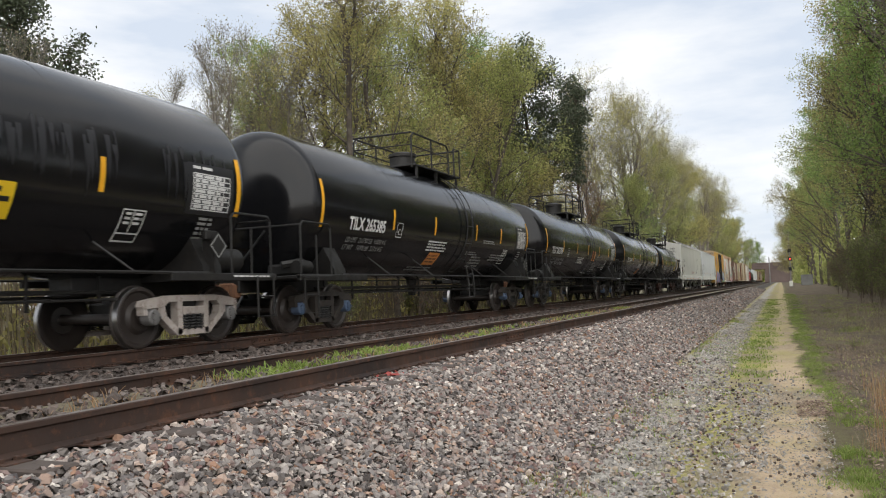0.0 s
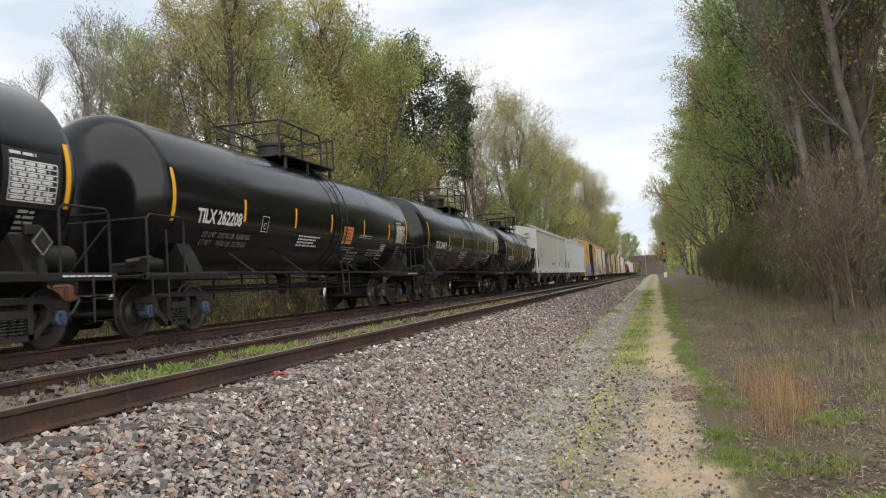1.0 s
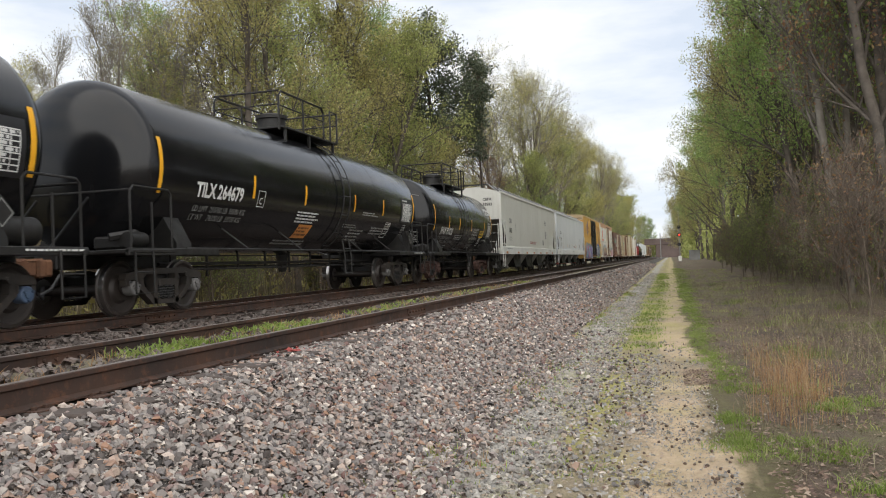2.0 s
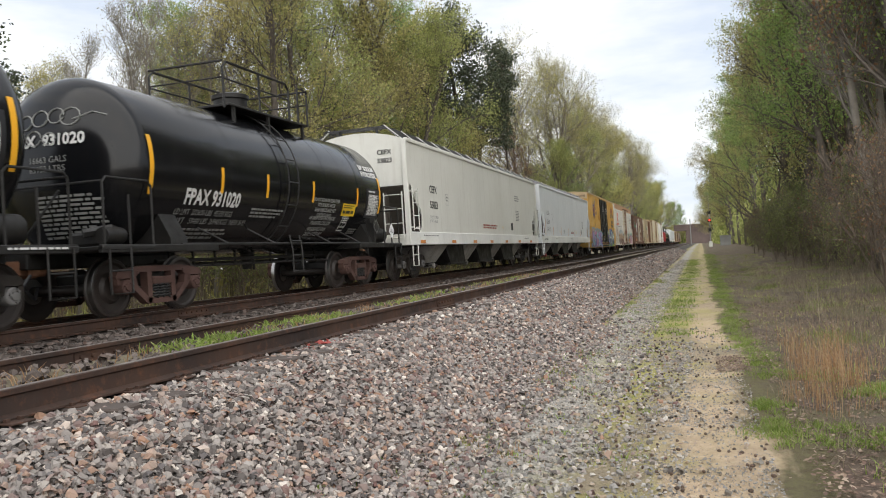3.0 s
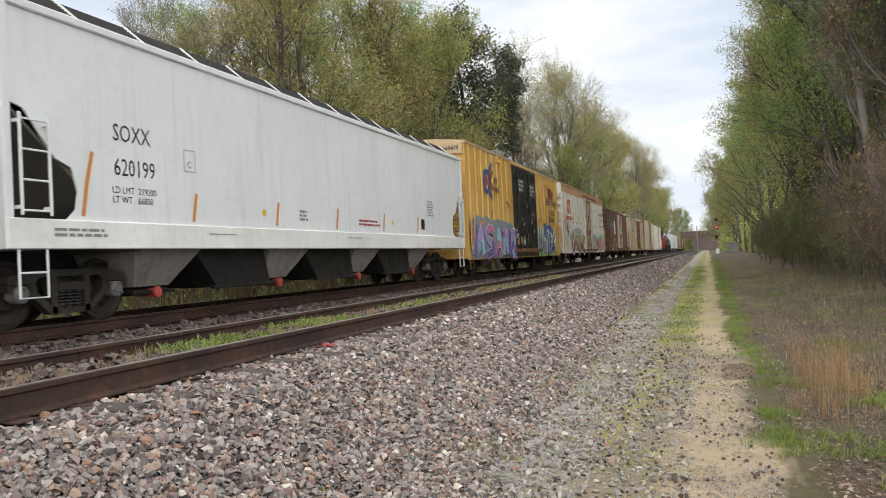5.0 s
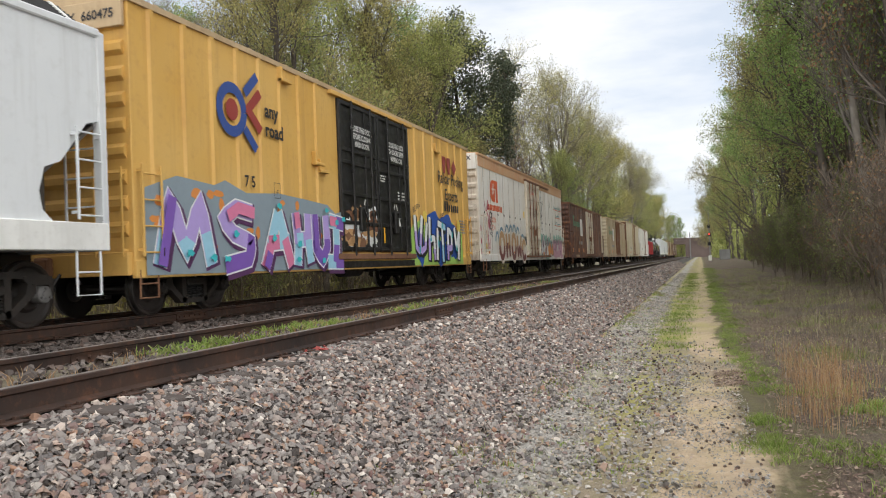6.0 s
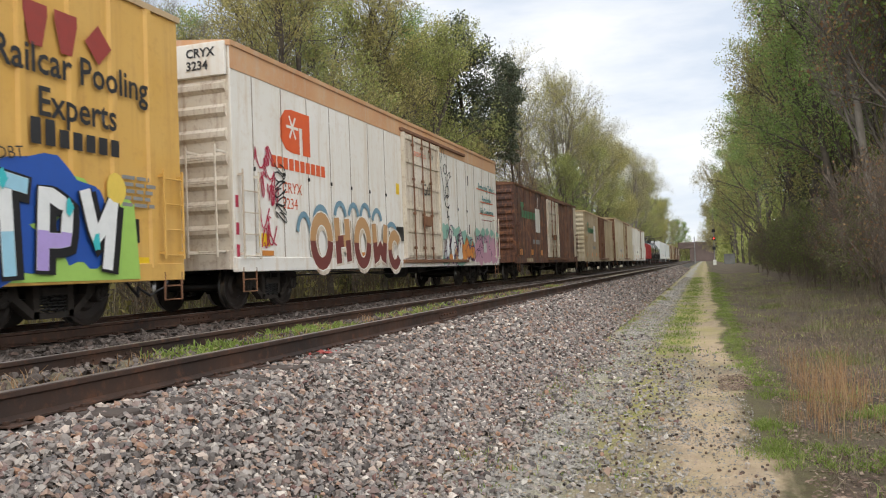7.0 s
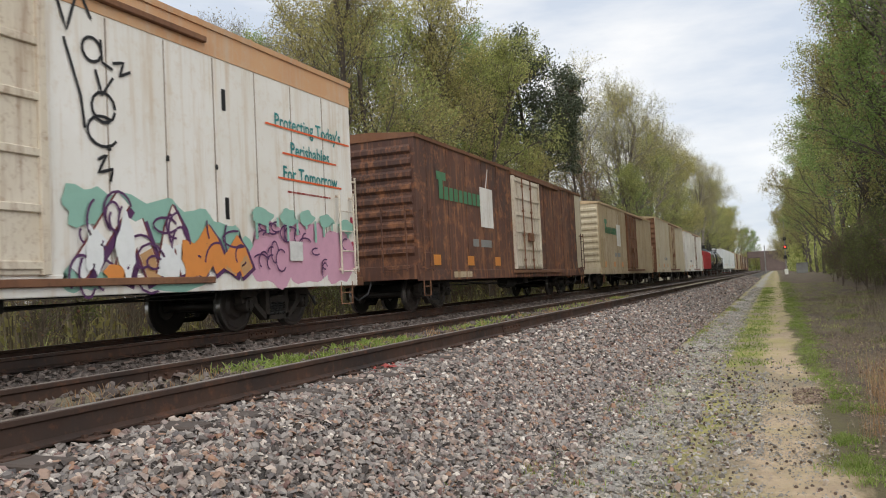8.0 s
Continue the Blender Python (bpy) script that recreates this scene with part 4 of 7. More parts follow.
def covered_hopper(at, label, body, marks, gate, extra):
    """A long covered hopper: smooth sides cut away at the ends, slope sheets, four outlets, hatches and roof walks."""
    car = new_car("covered_hopper", at, label, "hopper car", "covered hoppers of the train")
    L, X, top = 9.65, 1.58, 4.12
    # side sheets with the end cut-outs
    outline = [(-9.5, 1.42), (-8.62, 1.42), (-8.45, 1.56), (-8.40, 1.80), (-8.50, 2.12), (-8.78, 2.22), (-9.28, 2.80), (-9.5, 2.86)]
    poly = outline[1:] + [(-9.5, top), (9.5, top)] + [(-y, z) for y, z in outline[:0:-1]]
    for s in (-1, 1):
        part("side_sheet", Geo().prism(poly, s * X, s * (X - 0.03)), body, car, smooth=0)
        g = Geo()
        g.box(s * (X - 0.02), s * (X + 0.05), -9.62, 9.62, 1.03, 1.42, 0.015)
        part("side_sill", g, M["sill_white"], car)
        g = Geo()
        g.box(s * (X - 0.06), s * (X + 0.045), -9.55, 9.55, top - 0.06, top + 0.06, 0.02)
        part("top_chord", g, body, car)
        for w in (-1, 1):
            g = Geo()
            g.box(s * (X - 0.10), s * (X + 0.035), w * 9.50, w * 9.64, 1.03, top + 0.02, 0.012)
            part("corner_post", g, body, car)
            ladder(car, "side_ladder", body, *sorted((w * 8.98, w * 9.44)), 1.45, 2.72, s * X if s > 0 else -X - 0.12, 0.38)
            if s > 0:
                stirrup(car, body, w * 9.0, w * 9.45, X + 0.02, 1.05, 0.42)
    # roof
    bow = [(X * math.sin(a) / math.sin(0.75), top + 0.32 * (math.cos(a) - math.cos(0.75)) / (1 - math.cos(0.75))) for a in [-0.75 + 0.15 * i for i in range(11)]]
    g = Geo().prism(bow + [(X - 0.002, top - 0.05), (-X + 0.002, top - 0.05)], -9.44, 9.44, "y")
    part("roof", g, body, car)
    for i in range(10):
        y = -8.1 + i * 1.8
        g = Geo()
        g.box(-0.36, 0.36, y - 0.75, y + 0.75, top + 0.29, top + 0.39, 0.03)
        part("hatch_cover", g, body, car)
    for s in (-1, 1):
        # slanted walkway grating with white ribs
        g = Geo()
        x0, z0, x1, z1 = 1.36, top + 0.10, 0.90, top + 0.48
        for i in range(9):
            t = i / 8
            x, z = s * (x0 + (x1 - x0) * t), z0 + (z1 - z0) * t
            g.box(x - 0.012, x + 0.012, -9.55, 9.55, z - 0.012, z + 0.012)
        for i in range(190):
            y = -9.5 + i * 0.1
            g.prism([(s * x0, z0), (s * x1, z1), (s * x1, z1 - 0.012), (s * x0, z0 - 0.012)], y - 0.014, y + 0.014, "y")
        part("roof_walk", g, M["grating"], car, "dark steel roof walk grating", 0)
        for i in range(14):
            y = -9.4 + i * 1.446
            part("walk_bracket", Geo().prism([(s * 1.42, top), (s * 1.47, top + 0.03), (s * 0.90, top + 0.52), (s * 0.86, top + 0.49)], y - 0.03, y + 0.03, "y"), M["sill_white"], car)
    for w in (-1, 1):
        g = Geo()
        for i in range(6):
            g.box(-0.95, 0.95, *sorted((w * (9.0 + 0.1 * i), w * (9.03 + 0.1 * i))), top + 0.45, top + 0.47)
        for i in range(15):
            g.box(-0.95 + 0.13 * i, -0.93 + 0.13 * i, *sorted((w * 8.98, w * 9.55)), top + 0.448, top + 0.472)
        for x in (-0.6, 0.6):
            g.box(x - 0.03, x + 0.03, *sorted((w * 9.2, w * 9.3)), top + 0.2, top + 0.45)
        part("end_walk", g, M["grating"], car, "dark steel grating across the roof end", 0)
        # end wall, slope sheet, end sill and platform
        g = Geo()
        g.prism([(-X + 0.05, 2.8), (X - 0.05, 2.8), (X - 0.05, top)] + bow[::-1] + [(-X + 0.05, top)], w * 9.505, w * 9.46, "y")
        part("end_wall", g, body, car)
        g = Geo()
        g.prism([(w * 9.46, 2.82), (w * 9.46, 2.76), (w * 7.2, 1.0), (w * 7.2, 1.1)], -X + 0.04, X - 0.04)
        part("slope_sheet", g, M["slope"], car)
        g = Geo()
        g.box(-X + 0.02, X - 0.02, *sorted((w * 9.35, w * 9.62)), 1.03, 1.36, 0.015)
        g.box(-1.4, 1.4, *sorted((w * 8.2, w * 9.4)), 1.06, 1.12)
        part("end_sill", g, body, car)
        for x in (-0.75, 0.75):
            part("end_brace", Geo().prism([(w * 9.3, 1.12), (w * 9.1, 1.12), (w * 9.1, 2.5), (w * 9.3, 2.7)], x - 0.05, x + 0.05), M["slope"], car)
        end_ladder(car, "end_ladder", body, 0.85, 1.42, 1.2, 2.6, w * 9.62, w, 0.42, 0.02)
        coupler(car, w * 9.5, w)
        g = Geo()
        g.box(-0.25, 0.25, *sorted((w * 6.6, w * 9.6)), 0.76, 1.06, 0.02)
        part("center_sill", g, M["frame"], car)
    # outlets below the sill, with bays between them blackened for the sill's shadow
    outlets = (-6.3, -2.4, 1.6, 5.55)
    for y, nxt in zip(outlets, outlets[1:]):
        g = Geo().prism([(y + 0.8, 1.06), (nxt - 0.84, 1.06), (nxt - 0.62, 0.38), (y + 1.45, 0.38)], -1.3, 1.3)
        part("slope_shroud", g, M["frame"], car, smooth=0)
        part("shroud_lip", Geo().box(1.22, 1.34, y + 1.35, nxt - 0.55, 0.34, 0.40, 0.01), M["frame"], car)
    for i, y in enumerate(outlets):
        g = Geo()
        for s in (-1, 1):
            g.add([(s * 1.45, y - 0.85, 1.06), (s * 1.45, y + 0.85, 1.06), (0.12 * s, y + 0.85, 1.06), (0.12 * s, y - 0.85, 1.06),
                   (s * 1.1, y - 0.5, 0.46), (s * 1.1, y + 0.36, 0.46), (0.12 * s, y + 0.36, 0.46), (0.12 * s, y - 0.5, 0.46)],
                  [(0, 1, 5, 4), (1, 2, 6, 5), (2, 3, 7, 6), (3, 0, 4, 7), (4, 5, 6, 7), (0, 3, 2, 1)])
        part("outlet_chute", g, M["chute"], car, smooth=0)
        g = Geo()
        g.box(-1.0, 1.0, y - 0.46, y + 0.46, 0.32, 0.43, 0.015)
        g.box(0.92, 1.12, y - 0.5, y + 0.5, 0.34, 0.40, 0.01)
        part("outlet_gate", g, M["frame"], car)
        g = Geo()
        g.lathe([(0.8, 0.07), (1.12, 0.07), (1.13, 0.09), (1.18, 0.09), (1.19, 0.07)], 16, "x", (0, y, 0.36))
        part("outlet_cap", g, M[gate], car)
    part("inner_floor", Geo().box(-1.4, 1.4, -7.4, 7.4, 1.12, 1.2), M["chute"], car)
    running_gear(car, (-8.05, 8.05), "truck", "cap_grey")
    extra(car, X)
    return car


def hopper_one(car, X):
    for text, z in (("CEFX", 2.67), ("53823", 2.18)):
        lettering(car, "reporting_mark", text, -7.6, z, 0.33, M["black_letter"], X, squeeze=0.95, bold=0.008)
        lettering(car, "end_mark", text, 0.66, z + 1.14 + (0.18 if text != "CEFX" else -0.06), 0.19, M["black_letter"], -9.51, end=True, bold=0.005)
    lettering(car, "load_limit", "LD LMT 219800\nLT WT  66200", -7.7, 1.86, 0.13, M["dim_letter"], X)
    decal(car, "plate_mark", stroke([(-5.95, 2.35), (-5.65, 2.35), (-5.65, 2.7), (-5.95, 2.7), (-5.95, 2.35)], 0.015) + bars(-5.9, -5.7, 2.45, 2.65, 2, 3), M["dim_letter"], X)
    for y in (-8.6, -5.4, -2.7, -0.2, 2.4, 5.0, 7.6):
        decal(car, "orange_reflector", [rect(y - 0.24, y + 0.24, 1.07, 1.17)], M["orange_mark"], X + 0.05, label="faded orange reflector")
    decal(car, "data_print", bars(4.6, 5.6, 2.95, 3.25, 3, 12) + bars(4.7, 5.45, 2.05, 2.55, 7, 13), M["dim_letter"], X)
    decal(car, "test_stencil", [rect(3.62, 4.0, 1.62, 1.95)], M["sign_black"], X)
    decal(car, "red_notice", bars(-1.2, 1.1, 1.62, 1.82, 2, 14), M["red_logo"], X)
    decal(car, "sill_print", bars(6.1, 7.4, 1.24, 1.3, 1, 15) + bars(-8.5, -6.9, 1.28, 1.34, 1, 16), M["dim_letter"], X + 0.05)
    decal(car, "yellow_tag", [rect(2.0, 2.1, 1.68, 1.78)], M["sign_yellow"], X)


def hopper_two(car, X):
    for text, z in (("SOXX", 2.60), ("620199", 2.10)):
        lettering(car, "reporting_mark", text, -7.7, z, 0.36, M["black_letter"], X, squeeze=0.85)
    lettering(car, "load_limit", "LD LMT  219200\nLT WT   66800", -7.75, 1.84, 0.14, M["black_letter"], X)
    decal(car, "rust_streak", stroke([(-8.33, 1.48), (-8.25, 1.9), (-8.12, 2.38)], 0.07), M["orange_mark"], X, label="rusty orange streak")
    for y in (-5.8, -3.1, -0.4, 2.4, 5.0):
        decal(car, "rust_streak", stroke([(y - 0.05, 1.48), (y + 0.05, 1.95)], 0.075), M["orange_mark"], X, label="rusty orange streak")
    decal(car, "plate_mark", stroke([(-6.05, 2.3), (-5.75, 2.3), (-5.75, 2.65), (-6.05, 2.65), (-6.05, 2.3)], 0.015), M["dim_letter"], X)
    lettering(car, "plate_letter", "C", -5.97, 2.36, 0.16, M["black_letter"], X)
    decal(car, "data_print", bars(5.9, 6.5, 2.0, 2.5, 6, 22) + bars(-2.2, -1.8, 1.6, 1.85, 3, 24), M["dim_letter"], X)
    decal(car, "red_notice", bars(0.8, 2.3, 1.58, 1.76, 2, 23), M["red_logo"], X)
    for y in (-3.6, 3.0):
        decal(car, "yellow_sticker", [blob(y, 1.72, 0.07, 0.07, 1, 14, 0.0)], M["sign_yellow"], X, label="small round yellow sticker")
    decal(car, "test_stencil", [rect(5.3, 5.6, 1.6, 1.9)], M["sign_black"], X)
    decal(car, "sill_print", bars(-8.9, -7.9, 1.18, 1.32, 2, 25) + bars(-5.5, -4.5, 1.26, 1.3, 1, 26) + bars(0, 1, 1.26, 1.3, 1, 27), M["dim_letter"], X + 0.05)


covered_hopper(83.65, "pale grey covered hopper with black lettering and orange reflectors", M["hopper"], None, "chute", hopper_one)
covered_hopper(103.95, "clean white covered hopper with rust streaks and red outlet caps", M["hopper_white"], None, "red_gate", hopper_two)

# ---- boxcars ----


def box_body(car, half, X, sill, eave, body, roof, end_mat, ribs=(), rib_mat=None, end_ribs=9):
    for s in (-1, 1):
        part("side_wall", Geo().box(s * (X - 0.05), s * X, -half, half, sill + 0.25, eave, 0.012), body, car)
        part("side_sill", Geo().box(s * (X - 0.06), s * (X + 0.03), -half, half, sill, sill + 0.27, 0.012), body, car)
    for y in ribs:
        part("post", Geo().prism([(X, y - 0.08), (X + 0.045, y - 0.045), (X + 0.045, y + 0.045), (X, y + 0.08)], sill + 0.2, eave - 0.06, "z"), rib_mat or body, car)
    g = Geo().prism([(-X - 0.04, eave - 0.06), (X + 0.04, eave - 0.06), (X + 0.05, eave + 0.03), (0.4, eave + 0.16), (-0.4, eave + 0.16), (-X - 0.05, eave + 0.03)], -half - 0.03, half + 0.03, "y")
    for i in range(int(half * 2 / 1.4)):
        y = -half + 0.7 + i * 1.4
        g.prism([(X, eave + 0.035), (0.4, eave + 0.165), (-0.4, eave + 0.165), (-X, eave + 0.035), (-X, eave + 0.07), (-0.4, eave + 0.20), (0.4, eave + 0.20), (X, eave + 0.07)], y - 0.05, y + 0.05, "y")
    part("roof", g, roof, car, smooth=0)
    for w in (-1, 1):
        part("end_wall", Geo().box(-X + 0.02, X - 0.02, *sorted((w * (half - 0.06), w * (half - 0.01))), sill + 0.1, eave, 0.01), end_mat, car)
        for i in range(end_ribs):
            z = sill + 0.75 + i * (eave - sill - 1.1) / max(1, end_ribs - 1)
            g = Geo()
            pr = [(w * (half - 0.02), z - 0.13), (w * (half + 0.055), z - 0.05), (w * (half + 0.055), z + 0.05), (w * (half - 0.02), z + 0.13)]
            g.prism(pr, -X + 0.1, X - 0.1)
            part("end_rib", g, end_mat, car)
        part("end_sill", Geo().box(-X + 0.05, X - 0.05, *sorted((w * (half - 0.1), w * (half + 0.1))), sill + 0.05, sill + 0.4, 0.01), end_mat, car)
        coupler(car, w * (half + 0.1), w)
    part("floor", Geo().box(-X + 0.06, X - 0.06, -half + 0.05, half - 0.05, sill + 0.2, sill + 0.3), M["frame"], car)
    g = Geo()
    g.box(-0.25, 0.25, -half - 0.05, half + 0.05, 0.72, sill + 0.2, 0.02)
    for y in (-3.2, 0.2, 3.4):
        g.box(-1.3, 1.3, y - 0.06, y + 0.06, 0.85, sill + 0.22)
    part("center_sill", g, M["frame"], car)
    g = Geo()
    g.tube([(1.0, -half * 0.6, 0.72), (1.0, -0.6, 0.55), (1.0, 0.9, 0.55), (1.0, half * 0.6, 0.72)], 0.02, 5)
    g.lathe([(-0.5, 0.19), (0.6, 0.19)], 14, "y", (0.85, 0, 0.62))
    g.box(0.6, 1.1, 1.4, 1.9, 0.55, 0.85, 0.03)
    g.tube([(0.7, -half * 0.7, 0.62), (0.7, half * 0.7, 0.62)], 0.018, 5)
    part("brake_rigging", g, M["frame"], car)


def plug_door(car, y0, y1, z0, z1, X, mat, bar_mat, bars_at=(0.3, 0.72)):
    """A plug door that stands proud on rails, with cross ribs, locking rods and their handles."""
    part("door", Geo().box(X, X + 0.07, y0, y1, z0, z1, 0.015), mat, car)
    g = Geo()
    for i in range(6):
        z = z0 + 0.12 + i * (z1 - z0 - 0.24) / 5
        g.box(X + 0.06, X + 0.11, y0 + 0.05, y1 - 0.05, z - 0.05, z + 0.05, 0.01)
    for y in (y0 + 0.06, y1 - 0.06):
        g.box(X + 0.06, X + 0.12, y - 0.06, y + 0.06, z0, z1, 0.01)
    part("door_frame", g, mat, car)
    for t in bars_at:
        y = y0 + t * (y1 - y0)
        g = Geo().tube([(X + 0.14, y, z0 - 0.05), (X + 0.14, y, z1 + 0.02)], 0.022, 6)
        for i in range(4):
            z = z0 + 0.3 + i * (z1 - z0 - 0.6) / 3
            g.box(X + 0.10, X + 0.17, y - 0.05, y + 0.05, z - 0.04, z + 0.04, 0.008)
        part("locking_rod", g, bar_mat, car)
    g = Geo()
    g.box(X + 0.1, X + 0.19, y0 + 0.45 * (y1 - y0), y0 + 0.62 * (y1 - y0), z0 + 0.95, z0 + 1.25, 0.02)
    part("lock_box", g, bar_mat, car)
    g = Geo()
    g.box(X, X + 0.10, y0 - (y1 - y0) * 0.05, y1 + (y1 - y0) * 0.95, z0 - 0.14, z0 - 0.04, 0.01)
    part("lower_track", g, M["rust"], car)
    g = Geo()
    g.box(X, X + 0.09, y0 - 0.1, y1 + (y1 - y0) * 0.95, z1 + 0.03, z1 + 0.12, 0.01)
    part("upper_track", g, M["rust"], car)


def piece(car, X, lift, material, name, polys, label=""):
    if 1 < len(polys) < 60 and all(len(p) > 8 for p in polys):
        return [decal(car, name, [p], M[material], X, lift=lift + 0.00015 * (k % 12), label=label) for k, p in enumerate(polys)]
    return decal(car, name, polys, M[material], X, lift=lift, label=label)


def bubble_letter(car, X, strokes_, width, fill, shade_, outline, lift, halo="spray_white"):
    """One sprayed letter: dark outline, pale rim, fill and a colour fade in its lower half."""
    def all_of(w, cut=None, dy=0, dz=0):
        out = []
        for s in strokes_:
            out += stroke([(y + dy, z + dz) for y, z in s], w)
        return out
    piece(car, X, lift, outline, "letter_shadow", all_of(width + 0.14, dy=0.05, dz=-0.05))
    piece(car, X, lift + 0.002, halo, "letter_rim", all_of(width + 0.06))
    piece(car, X, lift + 0.004, fill, "letter_fill", all_of(width))
    low = []
    for s in strokes_:
        zs = [p[1] for p in s]
        mid = 0.45 * max(zs) + 0.55 * min(zs)
        for q in stroke(s, width * 0.96):
            if sum(p[1] for p in q) / 4 < mid:
                low.append(q)
    if low:
        piece(car, X, lift + 0.006, shade_, "letter_fade", low)


def fine(pts, n=4):
    """Points set closer together along a path."""
    out = []
    for a, b in zip(pts, pts[1:]):
        out += [(a[0] + (b[0] - a[0]) * i / n, a[1] + (b[1] - a[1]) * i / n) for i in range(n)]
    return out + [pts[-1]]


# the yellow boxcar with double doors
X = 1.58
box = new_car("boxcar", 123.35, "yellow boxcar with black double doors and sprayed graffiti", "boxcar", "boxcars of the train")
RIBS = [-8.7, -7.85, -7.05, -6.25, -5.45, -4.65, -3.85, -3.05, 3.48, 4.33, 5.18, 6.0, 6.85, 7.65, 8.45]
box_body(box, 9.2, X, 0.62, 4.86, M["boxcar_yellow"], M["boxcar_roof"], M["boxcar_yellow"], RIBS)
for y0, y1 in ((-1.98, 0.30), (0.36, 2.70)):
    part("door", Geo().box(X + 0.002, X + 0.06, y0, y1, 1.05, 4.68, 0.012), M["door_black"], box, "black sliding door leaf")
    g = Geo()
    for z in (1.12, 1.75, 2.45, 3.2, 3.5, 4.6):
        g.box(X + 0.05, X + 0.10, y0 + 0.04, y1 - 0.04, z - 0.045, z + 0.045, 0.008)
    for y in (y0 + 0.06, y0 + 0.78, y1 - 0.75, y1 - 0.06):
        g.box(X + 0.05, X + 0.09, y - 0.05, y + 0.05, 1.08, 4.64, 0.008)
    part("door_rib", g, M["door_black"], box)
    for y in (y0 + 0.62, y1 - 0.5):
        g = Geo()
        g.tube([(X + 0.13, y, 0.95), (X + 0.13, y, 4.7)], 0.024, 6)
        for z in (1.2, 2.0, 3.0, 4.3):
            g.box(X + 0.09, X + 0.16, y - 0.05, y + 0.05, z - 0.05, z + 0.05, 0.01)
        part("locking_rod", g, M["door_black"], box)
    g = Geo()
    g.box(X + 0.08, X + 0.16, y0 + 0.95, y0 + 1.25, 1.55, 2.15, 0.02)
    g.tube([(X + 0.17, y0 + 1.1, 2.1), (X + 0.17, y0 + 1.4, 1.7)], 0.02, 5)
    part("lock_gear", g, M["door_black"], box)
part("door_sill", Geo().box(X, X + 0.12, -2.3, 3.0, 0.86, 1.0, 0.015), M["rust"], box, "rusty lower door track")
part("door_sill", Geo().box(X, X + 0.06, -2.3, 3.0, 0.66, 0.82, 0.015), M["frame"], box)
part("upper_track", Geo().box(X, X + 0.10, -2.4, 3.1, 4.70, 4.80, 0.01), M["boxcar_yellow"], box)
lettering(box, "door_notice", "CLOSE THIS DOOR\nBEFORE CLOSING\nMAIN DOOR", -0.75, 4.0, 0.19, M["white_letter"], X + 0.112, align="CENTER", squeeze=0.8, bold=0.006)
lettering(box, "door_notice", "CLOSE AND LOCK\nOTH DOORS BEFORE\nMOVING CAR", 1.62, 3.90, 0.19, M["white_letter"], X + 0.112, align="CENTER", squeeze=0.72, bold=0.006)
decal(box, "door_print", bars(0.5, 0.9, 2.9, 3.1, 3, 3) + bars(1.75, 2.4, 2.48, 2.75, 3, 4), M["white_letter"], X + 0.062)
for y in (-0.5, 1.55):
    decal(box, "arrow_mark", stroke([(y - 0.12, 2.22), (y - 0.05, 2.36)], 0.06) + stroke([(y + 0.05, 2.36), (y + 0.14, 2.2)], 0.06), M["white_letter"], X + 0.062)
decal(box, "yellow_strip", [rect(0.62, 0.72, 1.28, 1.75)], M["yellow_mark"], X + 0.062)
decal(box, "white_tag", [rect(1.5, 1.65, 1.75, 1.98)], M["white_letter"], X + 0.165)
rng = random.Random(4)
scr = [blob(rng.uniform(-1.7, 0.1), rng.uniform(1.2, 2.05), rng.uniform(0.10, 0.42), rng.uniform(0.05, 0.20), i, 18, 0.35) for i in range(40)]
piece(box, X + 0.062, 0.002, "spray_white", "scraped_paint", scr[:20], "scraped white and brown paint on the door")
piece(box, X + 0.062, 0.004, "tan", "scraped_paint", scr[20:30])
piece(box, X + 0.062, 0.006, "rust", "scraped_paint", scr[30:])
# red, blue and yellow trade marks as plain shapes
for y in (6.22, 6.74):
    decal(box, "emblem", [[(y - 0.2, 4.1), (y - 0.1, 3.68), (y + 0.1, 3.68), (y + 0.2, 4.1), (y + 0.2, 4.24), (y - 0.2, 4.24)]], M["red_logo"], X, lift=0.05, label="dull red plain trade emblem")
decal(box, "emblem", [[(7.08, 3.96), (7.34, 3.68), (7.6, 3.96), (7.34, 4.24)]], M["red_logo"], X, lift=0.05)
lettering(box, "slogan", "Railcar Pooling\nExperts", 6.95, 3.34, 0.54, M["black_letter"], X, lift=0.05, align="CENTER", squeeze=0.88, bold=0.008)
decal(box, "web_line", [rect(6.1 + 0.24 * i, 6.27 + 0.24 * i, 2.42, 2.66 + 0.1 * (i < 2)) for i in range(7)], M["black_letter"], X, lift=0.05)
piece(box, X, 0.048, "blue_logo", "emblem", stroke(arc(-6.5, 3.62, 0.4, 0.4, 0, 360, 28), 0.2), "round blue, red and white trade emblem")
piece(box, X, 0.049, "red_logo", "emblem", [arc(-6.5, 3.62, 0.2, 0.2, 0, 345, 22)])
piece(box, X, 0.048, "blue_logo", "emblem", stroke([(-6.05, 4.0), (-5.6, 4.4)], 0.19) + stroke([(-6.08, 3.33), (-5.68, 2.98)], 0.19))
piece(box, X, 0.050, "red_logo", "emblem", stroke([(-5.98, 3.68), (-5.5, 4.1)], 0.19) + stroke([(-5.98, 3.74), (-5.5, 3.36)], 0.19))
lettering(box, "slogan", "any\nroad", -5.34, 3.68, 0.38, M["black_letter"], X, lift=0.05, bold=0.012)
lettering(box, "number_mark", "7 5", -6.15, 2.25, 0.3, M["black_letter"], X, lift=0.05, bold=0.006)
